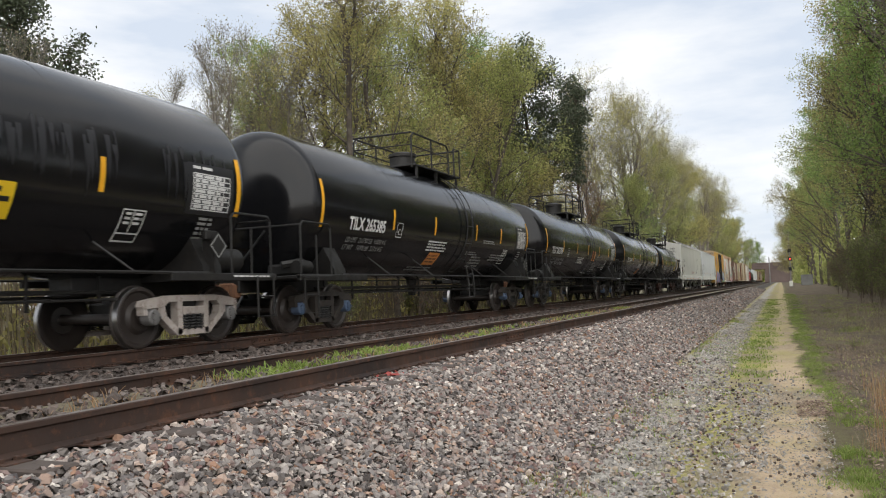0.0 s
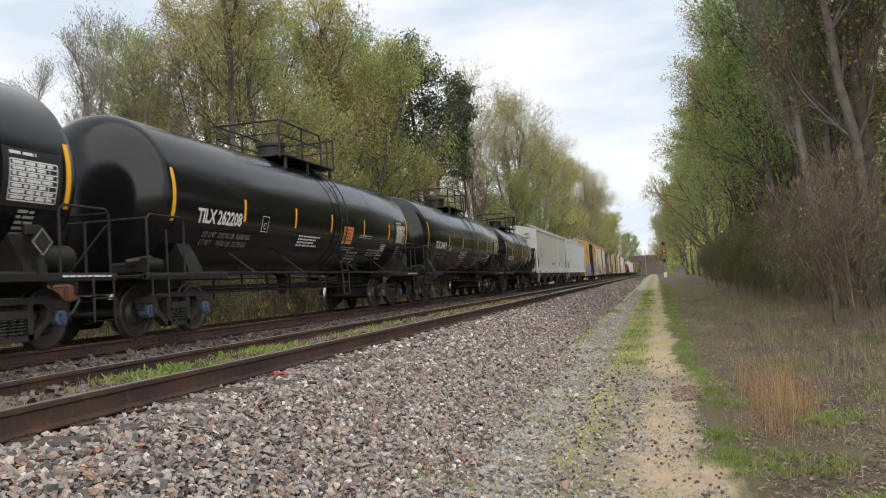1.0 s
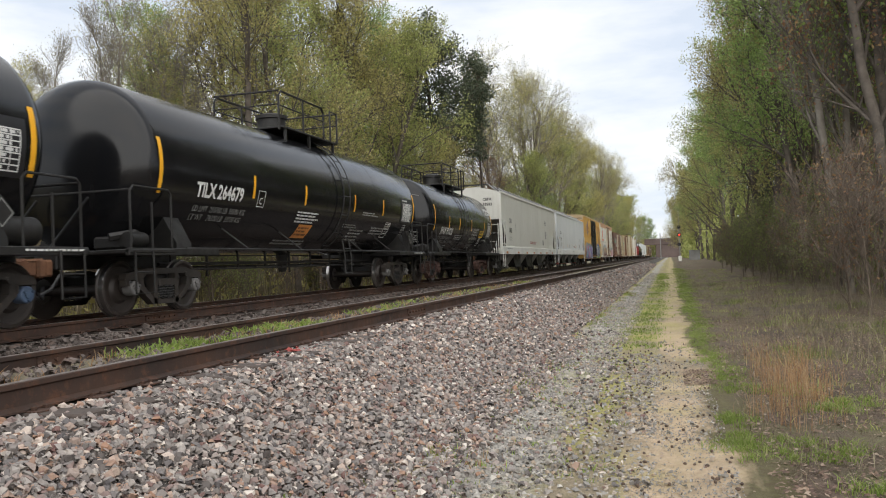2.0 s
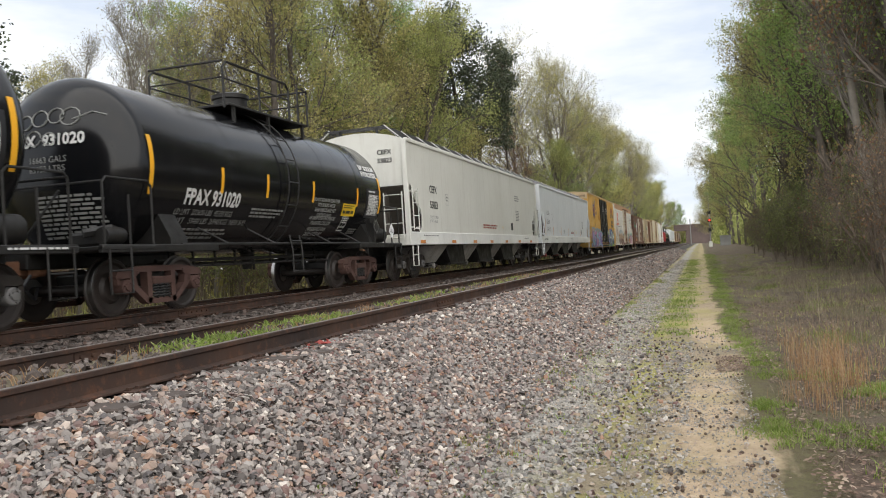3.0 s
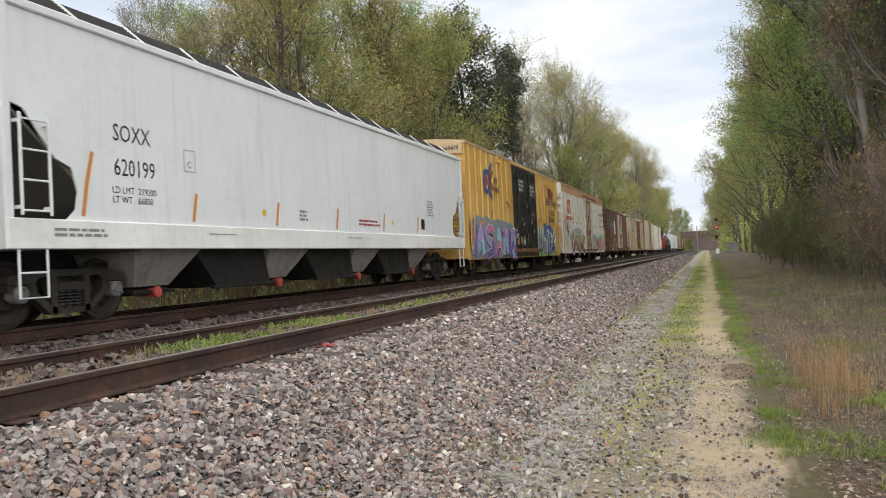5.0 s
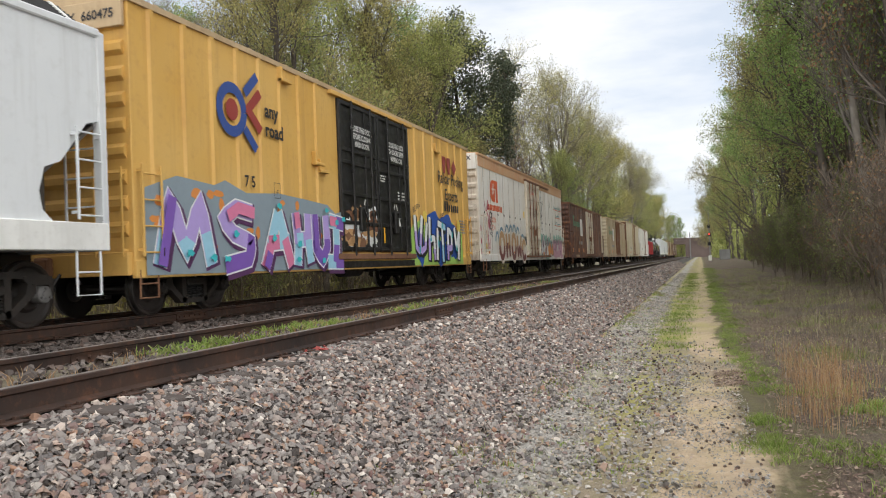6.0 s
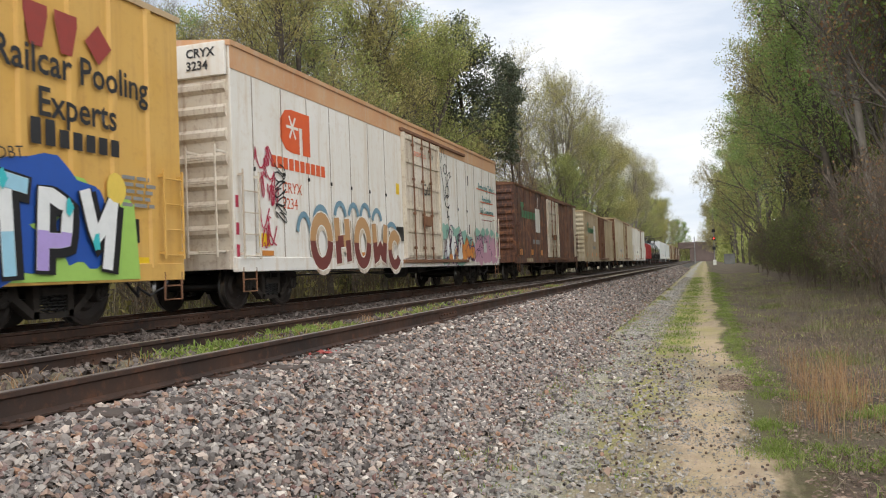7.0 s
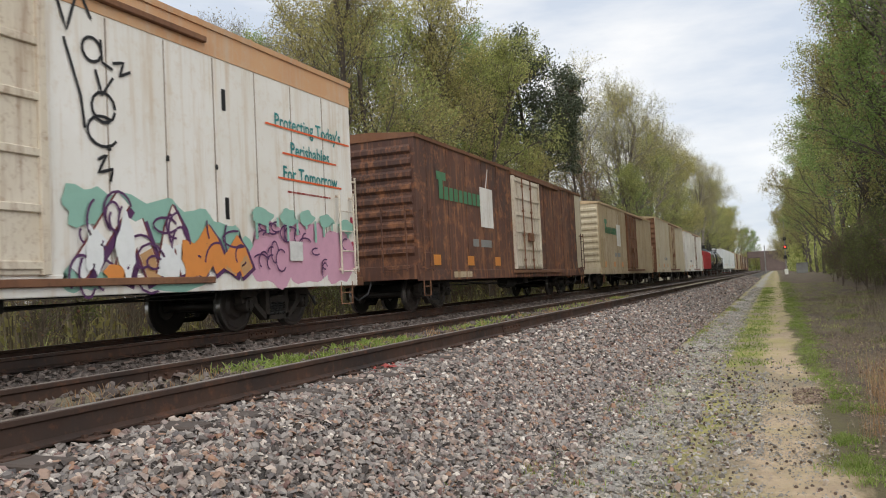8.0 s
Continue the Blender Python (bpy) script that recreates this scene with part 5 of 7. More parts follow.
decal(box, "plate_mark", stroke([(-5.08, 2.1), (-4.84, 2.1), (-4.84, 2.4), (-5.08, 2.4), (-5.08, 2.1)], 0.015), M["black_letter"], X, lift=0.056)
lettering(box, "plate_letter", "F", -5.0, 2.15, 0.16, M["black_letter"], X, lift=0.058)
decal(box, "data_print", bars(7.75, 8.5, 1.7, 2.2, 5, 6), M["dim_letter"], X, lift=0.05)
decal(box, "test_stencil", [rect(7.85, 8.15, 1.2, 1.55)], M["sign_black"], X, lift=0.01)
decal(box, "yellow_tag", [rect(7.8, 8.35, 0.82, 0.98)], M["sign_yellow"], X, lift=0.012)
for y, z in ((5.25, 4.25), (-4.72, 4.5), (-3.1, 2.8), (-3.3, 2.95)):
    part("route_bracket", Geo().box(X, X + 0.13, y, y + 0.42, z, z + 0.07, 0.01).box(X, X + 0.11, y, y + 0.06, z - 0.002, z + 0.3, 0.01), M["boxcar_yellow"], box)
# graffiti, near half: violet letters on slate and orange
bg = [(-9.0, 0.66), (-1.99, 0.66), (-1.99, 1.98), (-2.3, 1.92), (-2.7, 2.1), (-3.2, 1.98), (-3.7, 2.15), (-4.3, 2.02), (-4.9, 2.2), (-5.5, 2.05), (-6.1, 2.12), (-6.8, 2.3), (-7.4, 2.1), (-8.2, 2.25), (-9.0, 2.0)]
piece(box, X, 0.048, "slate", "sprayed_ground", [bg], "slate blue sprayed background")
rng = random.Random(9)
piece(box, X, 0.051, "orange", "sprayed_dots", [blob(rng.uniform(-8.8, -2.2), rng.uniform(1.0, 2.05), rng.uniform(0.06, 0.17), rng.uniform(0.05, 0.13), i, 12, 0.1) for i in range(34)])
word = [
    [fine([(-5.95, 1.75), (-6.5, 1.82), (-6.95, 1.6), (-6.6, 1.35), (-6.0, 1.2), (-6.1, 0.9), (-6.9, 0.78)])],
    [fine([(-5.55, 0.72), (-5.25, 1.3), (-5.0, 1.82)]), fine([(-5.0, 1.82), (-4.75, 1.3), (-4.5, 0.75)]), fine([(-5.4, 1.2), (-4.55, 1.25)])],
    [fine([(-4.3, 1.85), (-4.2, 1.2), (-4.25, 0.75)]), fine([(-3.75, 1.85), (-3.75, 1.3), (-3.65, 0.8)]), fine([(-4.25, 1.28), (-3.7, 1.32)])],
    [fine([(-3.45, 1.85), (-3.4, 1.1), (-3.1, 0.85), (-2.85, 1.15), (-2.9, 1.85)])],
    [fine([(-2.75, 1.75), (-2.0, 1.68)]), fine([(-2.4, 1.7), (-2.38, 1.2), (-2.45, 0.8)]), fine([(-2.85, 0.82), (-2.05, 0.8)])],
]
for i, s in enumerate([[fine([(-8.7, 0.8), (-8.4, 1.9), (-8.0, 1.0), (-7.6, 1.9), (-7.3, 0.8)])]] + word):
    bubble_letter(box, X, s, 0.3, ("lilac", "lilac", "sky_blue", "lilac", "lilac", "sky_blue")[i], ("sky_blue", "purple", "pink", "sky_blue", "purple", "purple")[i], "plum", 0.054 + 0.008 * i)
    s0 = s[0]
    piece(box, X, 0.112 + 0.001 * i, "pink" if i % 2 else "purple", "letter_glow", stroke(s0[: max(3, len(s0) // 3)], 0.22))
    piece(box, X, 0.12 + 0.001 * i, "cyan", "letter_chips", [blob(s0[-1][0], s0[-1][1] + 0.12, 0.10, 0.06, i, 8, 0.3), blob(s0[len(s0) // 2][0], s0[len(s0) // 2][1], 0.09, 0.07, i + 7, 8, 0.3)])
# graffiti, far half: blue and white letters on lime and royal blue
bg = [(2.72, 0.66), (8.1, 0.66), (8.0, 1.75), (7.7, 1.95), (7.4, 1.7), (7.0, 2.05), (6.6, 2.1), (6.2, 1.9), (5.7, 2.12), (5.2, 1.95), (4.9, 2.2), (4.5, 1.9), (4.0, 2.1), (3.5, 1.75), (3.1, 1.9), (2.72, 1.7)]
piece(box, X, 0.048, "lime", "sprayed_ground", [bg], "lime green sprayed background")
piece(box, X, 0.051, "royal", "sprayed_cloud", [blob(4.9, 1.9, 0.8, 0.42, 3), blob(6.2, 1.85, 0.9, 0.42, 4), blob(7.0, 1.4, 0.45, 0.6, 5), blob(5.6, 1.05, 0.7, 0.4, 6), blob(3.6, 1.2, 0.4, 0.5, 9)])
piece(box, X, 0.053, "lemon", "sprayed_dots", [blob(4.05, 2.1, 0.2, 0.24, 7, 14, 0.05), blob(7.62, 1.95, 0.2, 0.24, 8, 14, 0.05)])
word = [
    [fine([(3.1, 1.85), (3.2, 1.1), (3.5, 1.0), (3.75, 1.85)]), fine([(3.6, 1.0), (4.0, 1.1), (4.2, 1.7)])],
    [fine([(4.35, 0.8), (4.45, 1.85)]), fine([(4.45, 1.3), (4.85, 1.35), (4.9, 0.8)])],
    [fine([(5.1, 0.8), (5.2, 1.6)])],
    [fine([(5.2, 1.72), (6.0, 1.62)]), fine([(5.65, 1.6), (5.7, 0.75)])],
    [fine([(6.2, 0.8), (6.25, 1.6), (6.65, 1.45), (6.6, 1.1), (6.25, 1.1)])],
    [fine([(6.95, 1.65), (7.15, 1.1), (7.5, 1.55)]), fine([(7.5, 1.55), (7.35, 0.8)])],
]
word = [[[(y, 0.78 + (z - 0.78) * 1.28) for y, z in path] for path in letter] for letter in word]
for i, s in enumerate(word):
    bubble_letter(box, X, s, 0.2, "spray_white", ("lilac", "lilac", "spray_white", "sky_blue", "lilac", "spray_white")[i], "sign_black", 0.056 + 0.008 * i, "sign_black")
    piece(box, X, 0.115, "cyan", "letter_chips", [blob(s[0][len(s[0]) // 2][0], s[0][len(s[0]) // 2][1], 0.06, 0.13, i, 8, 0.3)])
part("end_header", Geo().box(-X + 0.06, X - 0.06, -9.2 - 0.078, -9.2, 4.42, 4.84, 0.01), M["boxcar_roof"], box)
lettering(box, "end_mark", "TBOX  660475", 0.15, 4.56, 0.2, M["black_letter"], -9.2 - 0.082, end=True, bold=0.004)
lettering(box, "tag", "DBT.", 5.55, 2.15, 0.22, M["black_letter"], X, lift=0.08, turn=8)
lettering(box, "tag", "BORN", 2.95, 2.2, 0.24, M["black_letter"], X, lift=0.08, turn=18)
for w in (-1, 1):
    ladder(box, "side_ladder", M["boxcar_yellow"], *sorted((w * 8.65, w * 9.1)), 0.95, 2.35, X, 0.4)
    end_ladder(box, "end_ladder", M["boxcar_yellow"], 0.95, 1.45, 0.95, 2.3, w * 9.2, w, 0.4)
    stirrup(box, M["rust"], w * 8.7, w * 9.12, X + 0.02, 0.75, 0.32)
running_gear(box, (-7.0, 7.0), "truck", "truck")

# the white insulated car
reefer = new_car("boxcar", 143.8, "white insulated boxcar with a tan roof band, rust and graffiti", "boxcar", "boxcars of the train")
H = 9.72
# ends take the darker door paint, which stands in for their shading
box_body(reefer, H, X, 0.72, 4.9, M["reefer"], M["reefer_band"], M["reefer_door"], (), None, 8)
part("roof_band", Geo().box(X, X + 0.012, -H, H, 4.42, 4.86, 0.003), M["reefer_band"], reefer, "peeling tan band under the roof")
for i in range(17):
    y = -9.0 + i * 1.1
    if -1.6 < y < 2.4:
        continue
    part("panel_seam", Geo().box(X, X + 0.006, y - 0.013, y + 0.013, 1.0, 4.4, 0.002), M["seam"], reefer)
    if y < 6.2:
        part("seam_clip", Geo().box(X + 0.005, X + 0.035, y - 0.025, y + 0.025, 2.62, 2.70, 0.008), M["door_black"], reefer)
plug_door(reefer, -1.15, 2.05, 0.98, 4.55, X, M["reefer_door"], M["rust"], (0.2, 0.45, 0.68))
for w in (-1, 1):
    ladder(reefer, "side_ladder", M["reefer_door"], *sorted((w * 9.0, w * 9.55)), 0.95, 2.6, X, 0.4)
    end_ladder(reefer, "end_ladder", M["reefer_door"], 0.85, 1.45, 1.0, 3.0, w * H, w, 0.42, 0.35)
    stirrup(reefer, M["rust"], w * 9.05, w * 9.5, X + 0.02, 0.8, 0.36)
    decal(reefer, "red_reflector", [rect(w * 9.62 - 0.05, w * 9.62 + 0.05, z, z + 0.22) for z in (1.0, 1.4, 1.9)], M["red_tag"], X, lift=0.006)
for y in (-8.6, -3.9, -0.9, 3.3, 6.3, 9.1):
    decal(reefer, "orange_reflector", [rect(y - 0.22, y + 0.22, 1.02, 1.12)], M["orange_mark"], X, lift=0.02)
piece(reefer, X, 0.006, "orange_logo", "emblem", [[(-7.95, 3.4), (-7.75, 3.2), (-7.5, 3.15), (-7.15, 3.15), (-7.15, 4.05), (-7.5, 4.05), (-7.75, 4.0), (-7.95, 3.8)], rect(-7.15, -6.68, 3.72, 4.05), rect(-7.02, -6.68, 3.15, 3.72)], "orange trade emblem, a rounded block")
piece(reefer, X, 0.009, "reefer", "emblem_flake", [q for k in range(3) for q in stroke([(-7.45 - 0.26 * math.cos(k * 1.047), 3.68 - 0.26 * math.sin(k * 1.047)), (-7.45 + 0.26 * math.cos(k * 1.047), 3.68 + 0.26 * math.sin(k * 1.047))], 0.06)])
piece(reefer, X, 0.006, "orange_logo", "company_name", [rect(-8.35 + i * 0.24, -8.35 + i * 0.24 + 0.19, 2.78, 3.02) for i in range(10)])
lettering(reefer, "reporting_mark", "CRYX\n3234", -7.95, 2.3, 0.32, M["orange_logo"], X)
lettering(reefer, "end_mark", "CRYX\n3234", 0.72, 4.66, 0.23, M["black_letter"], -H - 0.082, end=True, bold=0.006)
part("end_header", Geo().box(-X + 0.06, X - 0.06, -H - 0.078, -H, 4.3, 4.92, 0.01), M["reefer"], reefer)
for i, (text, z, sq) in enumerate((("Protecting Today's", 3.58, 0.86), ("Perishables", 3.12, 0.86), ("For Tomorrow", 2.66, 0.86))):
    lettering(reefer, "slogan", text, 8.12, z, 0.36, M["teal_letter"], X, lift=0.014, align="CENTER", squeeze=sq, bold=0.006)
    decal(reefer, "slogan_stripe", [rect(8.12 - (1.45, 0.95, 1.12)[i], 8.12 + (1.5, 0.95, 1.12)[i], z + 0.0, z + 0.035)], M["orange_logo"], X, lift=0.017)
decal(reefer, "small_line", bars(7.3, 8.9, 2.42, 2.48, 1, 3), M["red_logo"], X, lift=0.008)
decal(reefer, "slot", [rect(5.50, 5.60, 3.6, 3.95), rect(5.50, 5.60, 1.85, 2.2)], M["sign_black"], X, lift=0.008)
decal(reefer, "yellow_tag", [rect(-1.62, -1.38, 2.75, 3.05), rect(-8.9, -8.5, 1.2, 1.45), rect(9.2, 9.55, 1.22, 1.34)], M["sign_yellow"], X, lift=0.008)
decal(reefer, "black_panel", [rect(-1.75, -1.2, 1.45, 1.85), rect(-2.5, -2.25, 1.45, 1.7)], M["sign_black"], X, lift=0.03)
decal(reefer, "door_print", bars(-0.6, 0.6, 3.72, 3.82, 1, 5), M["red_logo"], X + 0.07, lift=0.006)
lettering(reefer, "door_word", "ESCONDIDO", -0.35, 3.98, 0.2, M["orange_logo"], X + 0.07, lift=0.006)
lettering(reefer, "door_tag", "Sik", 1.0, 4.05, 0.36, M["black_letter"], X + 0.07, lift=0.04, turn=-8)
lettering(reefer, "door_tag", "Gth", 0.35, 2.85, 0.5, M["black_letter"], X + 0.07, lift=0.04, turn=6)
# black hand tag beside the door
tagp = [fine([(2.35, 4.25), (2.55, 3.7), (2.75, 4.3), (2.95, 3.95)]), arc(2.95, 3.55, 0.16, 0.16, 0, 340, 12), fine([(3.1, 3.72), (3.12, 3.42), (3.3, 3.36)]), fine([(3.0, 3.3), (3.1, 2.98), (3.3, 3.25)]), arc(3.12, 2.82, 0.2, 0.2, 0, 350, 12),
        arc(3.1, 2.5, 0.26, 0.2, 60, 330, 12), fine([(3.0, 2.12), (3.15, 2.2), (3.0, 1.95), (3.25, 2.02), (3.2, 1.85)]), fine([(3.3, 3.45), (3.5, 3.5), (3.42, 3.3), (3.62, 3.4)]), fine([(2.5, 3.6), (2.75, 2.9), (2.8, 2.5)])]
piece(reefer, X, 0.02, "sign_black", "tag", [q for s in tagp for q in stroke([(y - 0.1, z + 0.36) for y, z in s], 0.042)], "tall black sprayed tag")
rng = random.Random(3)
red = []
for i in range(15):
    y, z = rng.uniform(-9.0, -8.4), rng.uniform(1.3, 3.2)
    red += stroke([(y + 0.16 * math.sin(5 * t + i) * t + 0.25 * t, z + 0.2 * math.sin(7 * t + 2 * i)) for t in [k / 9 for k in range(10)]], 0.035)
piece(reefer, X, 0.022, "red_tag", "tag", red, "dark red scribbled tags")
piece(reefer, X, 0.023, "sign_black", "tag", [q for i in range(7) for q in stroke([(-8.05 + 0.22 * math.sin(6 * t + i), 2.75 - 0.16 * i + 0.1 * math.cos(8 * t)) for t in [k / 10 for k in range(11)]], 0.03)])
# round brown letters with blue tops
piece(reefer, X, 0.024, "dusty_blue", "sprayed_cloud", [q for a, b, c, d in ((-6.3, 1.75, 0.34, 0.35), (-5.3, 1.85, 0.3, 0.4), (-4.55, 1.9, 0.28, 0.36), (-3.85, 1.9, 0.3, 0.4), (-3.1, 1.85, 0.3, 0.36), (-2.1, 1.5, 0.42, 0.4), (-7.1, 1.4, 0.3, 0.5)) for q in stroke(arc(a, b, c, d, 15, 165, 10), 0.13)])
word = [[arc(-6.3, 1.35, 0.42, 0.5, 0, 360, 20)], [fine([(-5.55, 1.9), (-5.45, 0.85)]), fine([(-5.0, 1.9), (-4.9, 0.9)]), fine([(-5.5, 1.35), (-4.9, 1.4)])],
        [arc(-4.1, 1.35, 0.38, 0.5, 0, 360, 20)], [fine([(-3.4, 1.85), (-3.3, 0.9), (-3.0, 1.3), (-2.75, 0.9), (-2.6, 1.85)])], [arc(-2.0, 1.2, 0.35, 0.4, 30, 330, 16)]]
for i, s in enumerate(word):
    bubble_letter(reefer, X, s, 0.28, "tan", "maroon", "reefer_door", 0.026 + 0.007 * i, "reefer")
# orange, mint and pink piece past the door
piece(reefer, X, 0.03, "mint", "sprayed_ground", [blob(2.7, 1.85, 0.42, 0.28, 1), blob(3.4, 1.8, 0.5, 0.26, 2), blob(4.1, 1.75, 0.5, 0.3, 3), blob(4.8, 1.7, 0.5, 0.25, 4), blob(5.4, 1.5, 0.5, 0.3, 5), blob(5.9, 1.25, 0.35, 0.3, 6), blob(2.6, 0.95, 0.35, 0.18, 7), blob(4.3, 0.85, 0.6, 0.12, 8)], "mint green sprayed background")
piece(reefer, X, 0.032, "rose", "sprayed_ground", [blob(6.75, 1.32, 0.72, 0.58, 11, 30, 0.12), blob(7.9, 1.36, 0.8, 0.6, 12, 30, 0.12), blob(9.0, 1.3, 0.6, 0.55, 13, 30, 0.1)], "pale pink sprayed patch")
word = [[fine([(2.5, 1.0), (2.9, 1.5), (3.3, 2.0)])], [fine([(3.2, 0.9), (3.5, 1.7)]), fine([(3.5, 1.7), (3.85, 0.9)])], [fine([(4.0, 0.95), (4.25, 1.85), (4.5, 1.0)])], [fine([(4.7, 1.0), (5.0, 1.6), (5.3, 1.05)])], [fine([(5.5, 1.0), (5.7, 1.45), (5.95, 1.0)])]]
for i, s in enumerate(word):
    bubble_letter(reefer, X, s, 0.26, ("reefer", "reefer", "reefer", "orange", "orange")[i], ("spray_white", "tan", "spray_white", "orange", "tan")[i], "plum", 0.034 + 0.006 * i, "maroon" if i < 3 else "orange")
rng = random.Random(31)
piece(reefer, X, 0.064, "plum", "sprayed_lines", [q for i in range(26) for q in stroke(arc(rng.uniform(2.5, 6.0), rng.uniform(0.85, 1.9), rng.uniform(0.1, 0.35), rng.uniform(0.08, 0.35), rng.uniform(0, 180), rng.uniform(200, 330), 10), 0.035)])
piece(reefer, X, 0.065, "orange", "sprayed_dots", [blob(4.7, 1.2, 0.35, 0.32, 21), blob(5.6, 1.2, 0.22, 0.2, 22), blob(3.1, 1.0, 0.18, 0.12, 23)])
piece(reefer, X, 0.0655, "spray_white", "sprayed_dots", [blob(3.3, 1.35, 0.16, 0.42, 24), blob(2.75, 1.3, 0.14, 0.3, 25), blob(4.15, 1.1, 0.2, 0.22, 26)])
rng = random.Random(12)
piece(reefer, X, 0.066, "plum", "sprayed_lines", [q for i in range(22) for q in stroke(arc(rng.uniform(6.3, 9.3), rng.uniform(0.95, 1.85), rng.uniform(0.08, 0.25), rng.uniform(0.06, 0.2), rng.uniform(0, 90), rng.uniform(150, 330), 10), 0.03)])
piece(reefer, X, 0.068, "mint", "sprayed_dots", [blob(9.3, 1.9, 0.3, 0.14, 2), blob(8.5, 1.98, 0.28, 0.12, 3), blob(7.8, 2.0, 0.25, 0.14, 4), blob(7.2, 1.98, 0.24, 0.16, 5), blob(6.4, 1.95, 0.3, 0.14, 8)] + [rect(6.2 + 0.31 * i, 6.27 + 0.31 * i, 1.55 + 0.12 * (i % 3), 1.95) for i in range(11)])
decal(reefer, "test_stencil", [rect(7.2, 7.62, 1.2, 1.55)], M["white_letter"], X, lift=0.072)
decal(reefer, "stencil_print", bars(7.24, 7.6, 1.22, 1.52, 3, 8), M["sign_black"], X, lift=0.05)
running_gear(reefer, (-7.6, 7.6), "truck", "truck")


def old_boxcar(at, half, eave, body, end_mat, label, green=True, patch=True, door_mat="reefer_door", keyed=True):
    car = new_car("boxcar", at, label, "boxcar", "boxcars of the train")
    box_body(car, half, X, 0.76, eave, body, M["rust"] if body == M["brown_box"] else M["boxcar_roof"], end_mat, (), None, 9)
    for i in range(13):
        y = -half + 0.7 + i * (2 * half - 1.4) / 12
        if not -1.5 < y < 2.4:
            part("panel_seam", Geo().box(X, X + 0.014, y - 0.025, y + 0.025, 1.05, eave - 0.08, 0.004), body, car)
    plug_door(car, -1.3, 1.85, 1.05, eave - 0.2, X, M[door_mat], M["rust"], (0.28, 0.6))
    for w in (-1, 1):
        ladder(car, "side_ladder", body, *sorted((w * (half - 0.65), w * (half - 0.15))), 1.0, 2.6, X, 0.4)
        end_ladder(car, "end_ladder", end_mat, 0.75, 1.4, 1.0, 2.6, w * half, w, 0.4, 0.3)
        stirrup(car, M["rust"], w * (half - 0.6), w * (half - 0.2), X + 0.02, 0.85, 0.4)
    if green:
        decal(car, "faded_name", [rect(-7.6 + i * 0.36, -7.6 + i * 0.36 + 0.27, 2.9, 3.4 - 0.15 * (i > 0)) for i in range(9)] + [rect(-7.75, -7.1, 3.4, 3.62)], M["green_logo"], X, lift=0.016, label="faded green company name")
    if patch:
        decal(car, "white_patch", [rect(-4.45, -3.3, 2.3, 3.5)], M["white_box"], X, lift=0.017, label="white painted-out patch")
        decal(car, "white_run", stroke([(-3.9, 3.5), (-3.65, 4.1)], 0.08), M["white_box"], X, lift=0.017)
    for y in (-half + 1.1, -half + 3.6, -half + 6.0):
        decal(car, "orange_reflector", [rect(y - 0.26, y + 0.26, 1.15, 1.42)], M["orange_mark"], X, lift=0.017)
    decal(car, "number_mark", bars(-5.2, -3.2, 1.6, 2.0, 1, 7), M["dim_letter"], X, lift=0.016)
    decal(car, "sill_panel", [rect(-half + 2.2, -half + 3.6, 0.82, 0.98)], M["tan_box"], X + 0.03, lift=0.006)
    running_gear(car, (-half + 2.1, half - 2.1), "truck", "truck", keyed)
    return car


brown = old_boxcar(165.8, 9.05, 4.38, M["brown_box"], M["brown_box"], "rusty brown boxcar with a pale door and white patch")
decal(brown, "pale_panel", [rect(7.9, 9.0, 1.1, 4.3)], M["cream_box"], X, lift=0.018)
old_boxcar(188.0, 9.05, 4.40, M["tan_box"], M["cream_box"], "weathered tan boxcar with a rusty door", True, True, "rust")
old_boxcar(209.0, 9.3, 4.85, M["cream_box"], M["rust"], "dirty cream boxcar with grey grime along its side", False, False, "tan_box")
old_boxcar(229.6, 9.3, 4.75, M["white_box"], M["white_box"], "dirty white boxcar with dark grime", False, False, "white_box", False)

# far cars, small in the distance
far = new_car("gondola", 247.0, "dull red open gondola", "gondola")
g = Geo()
g.box(-1.55, 1.55, -5.5, 5.5, 1.0, 3.2, 0.03)
part("tub", g, M["red_box"], far)
for i in range(9):
    for s in (-1, 1):
        part("post", Geo().box(s * 1.54, s * 1.64, -5.2 + i * 1.3 - 0.06, -5.2 + i * 1.3 + 0.06, 1.0, 3.15, 0.01), M["red_box"], far)
part("center_sill", Geo().box(-0.25, 0.25, -5.9, 5.9, 0.75, 1.02), M["frame"], far)
running_gear(far, (-3.8, 3.8), "truck", "truck", False)


def repeat(source, at, label=""):
    ob = copy_thing(source, pose(TRAIN_X, at, 0))
    tagged(ob, label)
    CARS.append((ob, at))


by_at = {a: o for o, a in CARS}
for src, at, label in ((67.45, 260.0, ""), (67.45, 273.5, ""), (103.95, 290.5, "white covered hopper far down the train"), (103.95, 310.8, "white covered hopper far down the train"),
                       (188.0, 331.0, ""), (188.0, 352.0, ""), (165.8, 373.0, ""), (165.8, 394.0, "")):
    repeat(by_at[src], at, label)

# ---- ground and track ----
PROFILE_X = [-1500, -60, -22, -14, -12.6, -11.4, -8.2, -7.3, -6.3, -5.52, -5.4, -4.2, -4.08, -3.55, -3.2, -2.1, -1.2, 0.0, 0.7, 1.6, 4.0, 8.0, 14.0, 60, 1500]
PROFILE_Z = [-1.2, -1.2, -1.2, -0.95, -0.62, -0.25, -0.25, -0.32, -0.27, -0.22, -0.125, -0.125, -0.235, -0.245, -0.33, -0.90, -1.0, -1.02, -1.0, -1.04, -0.9, -0.7, -0.5, -0.5, -0.5]


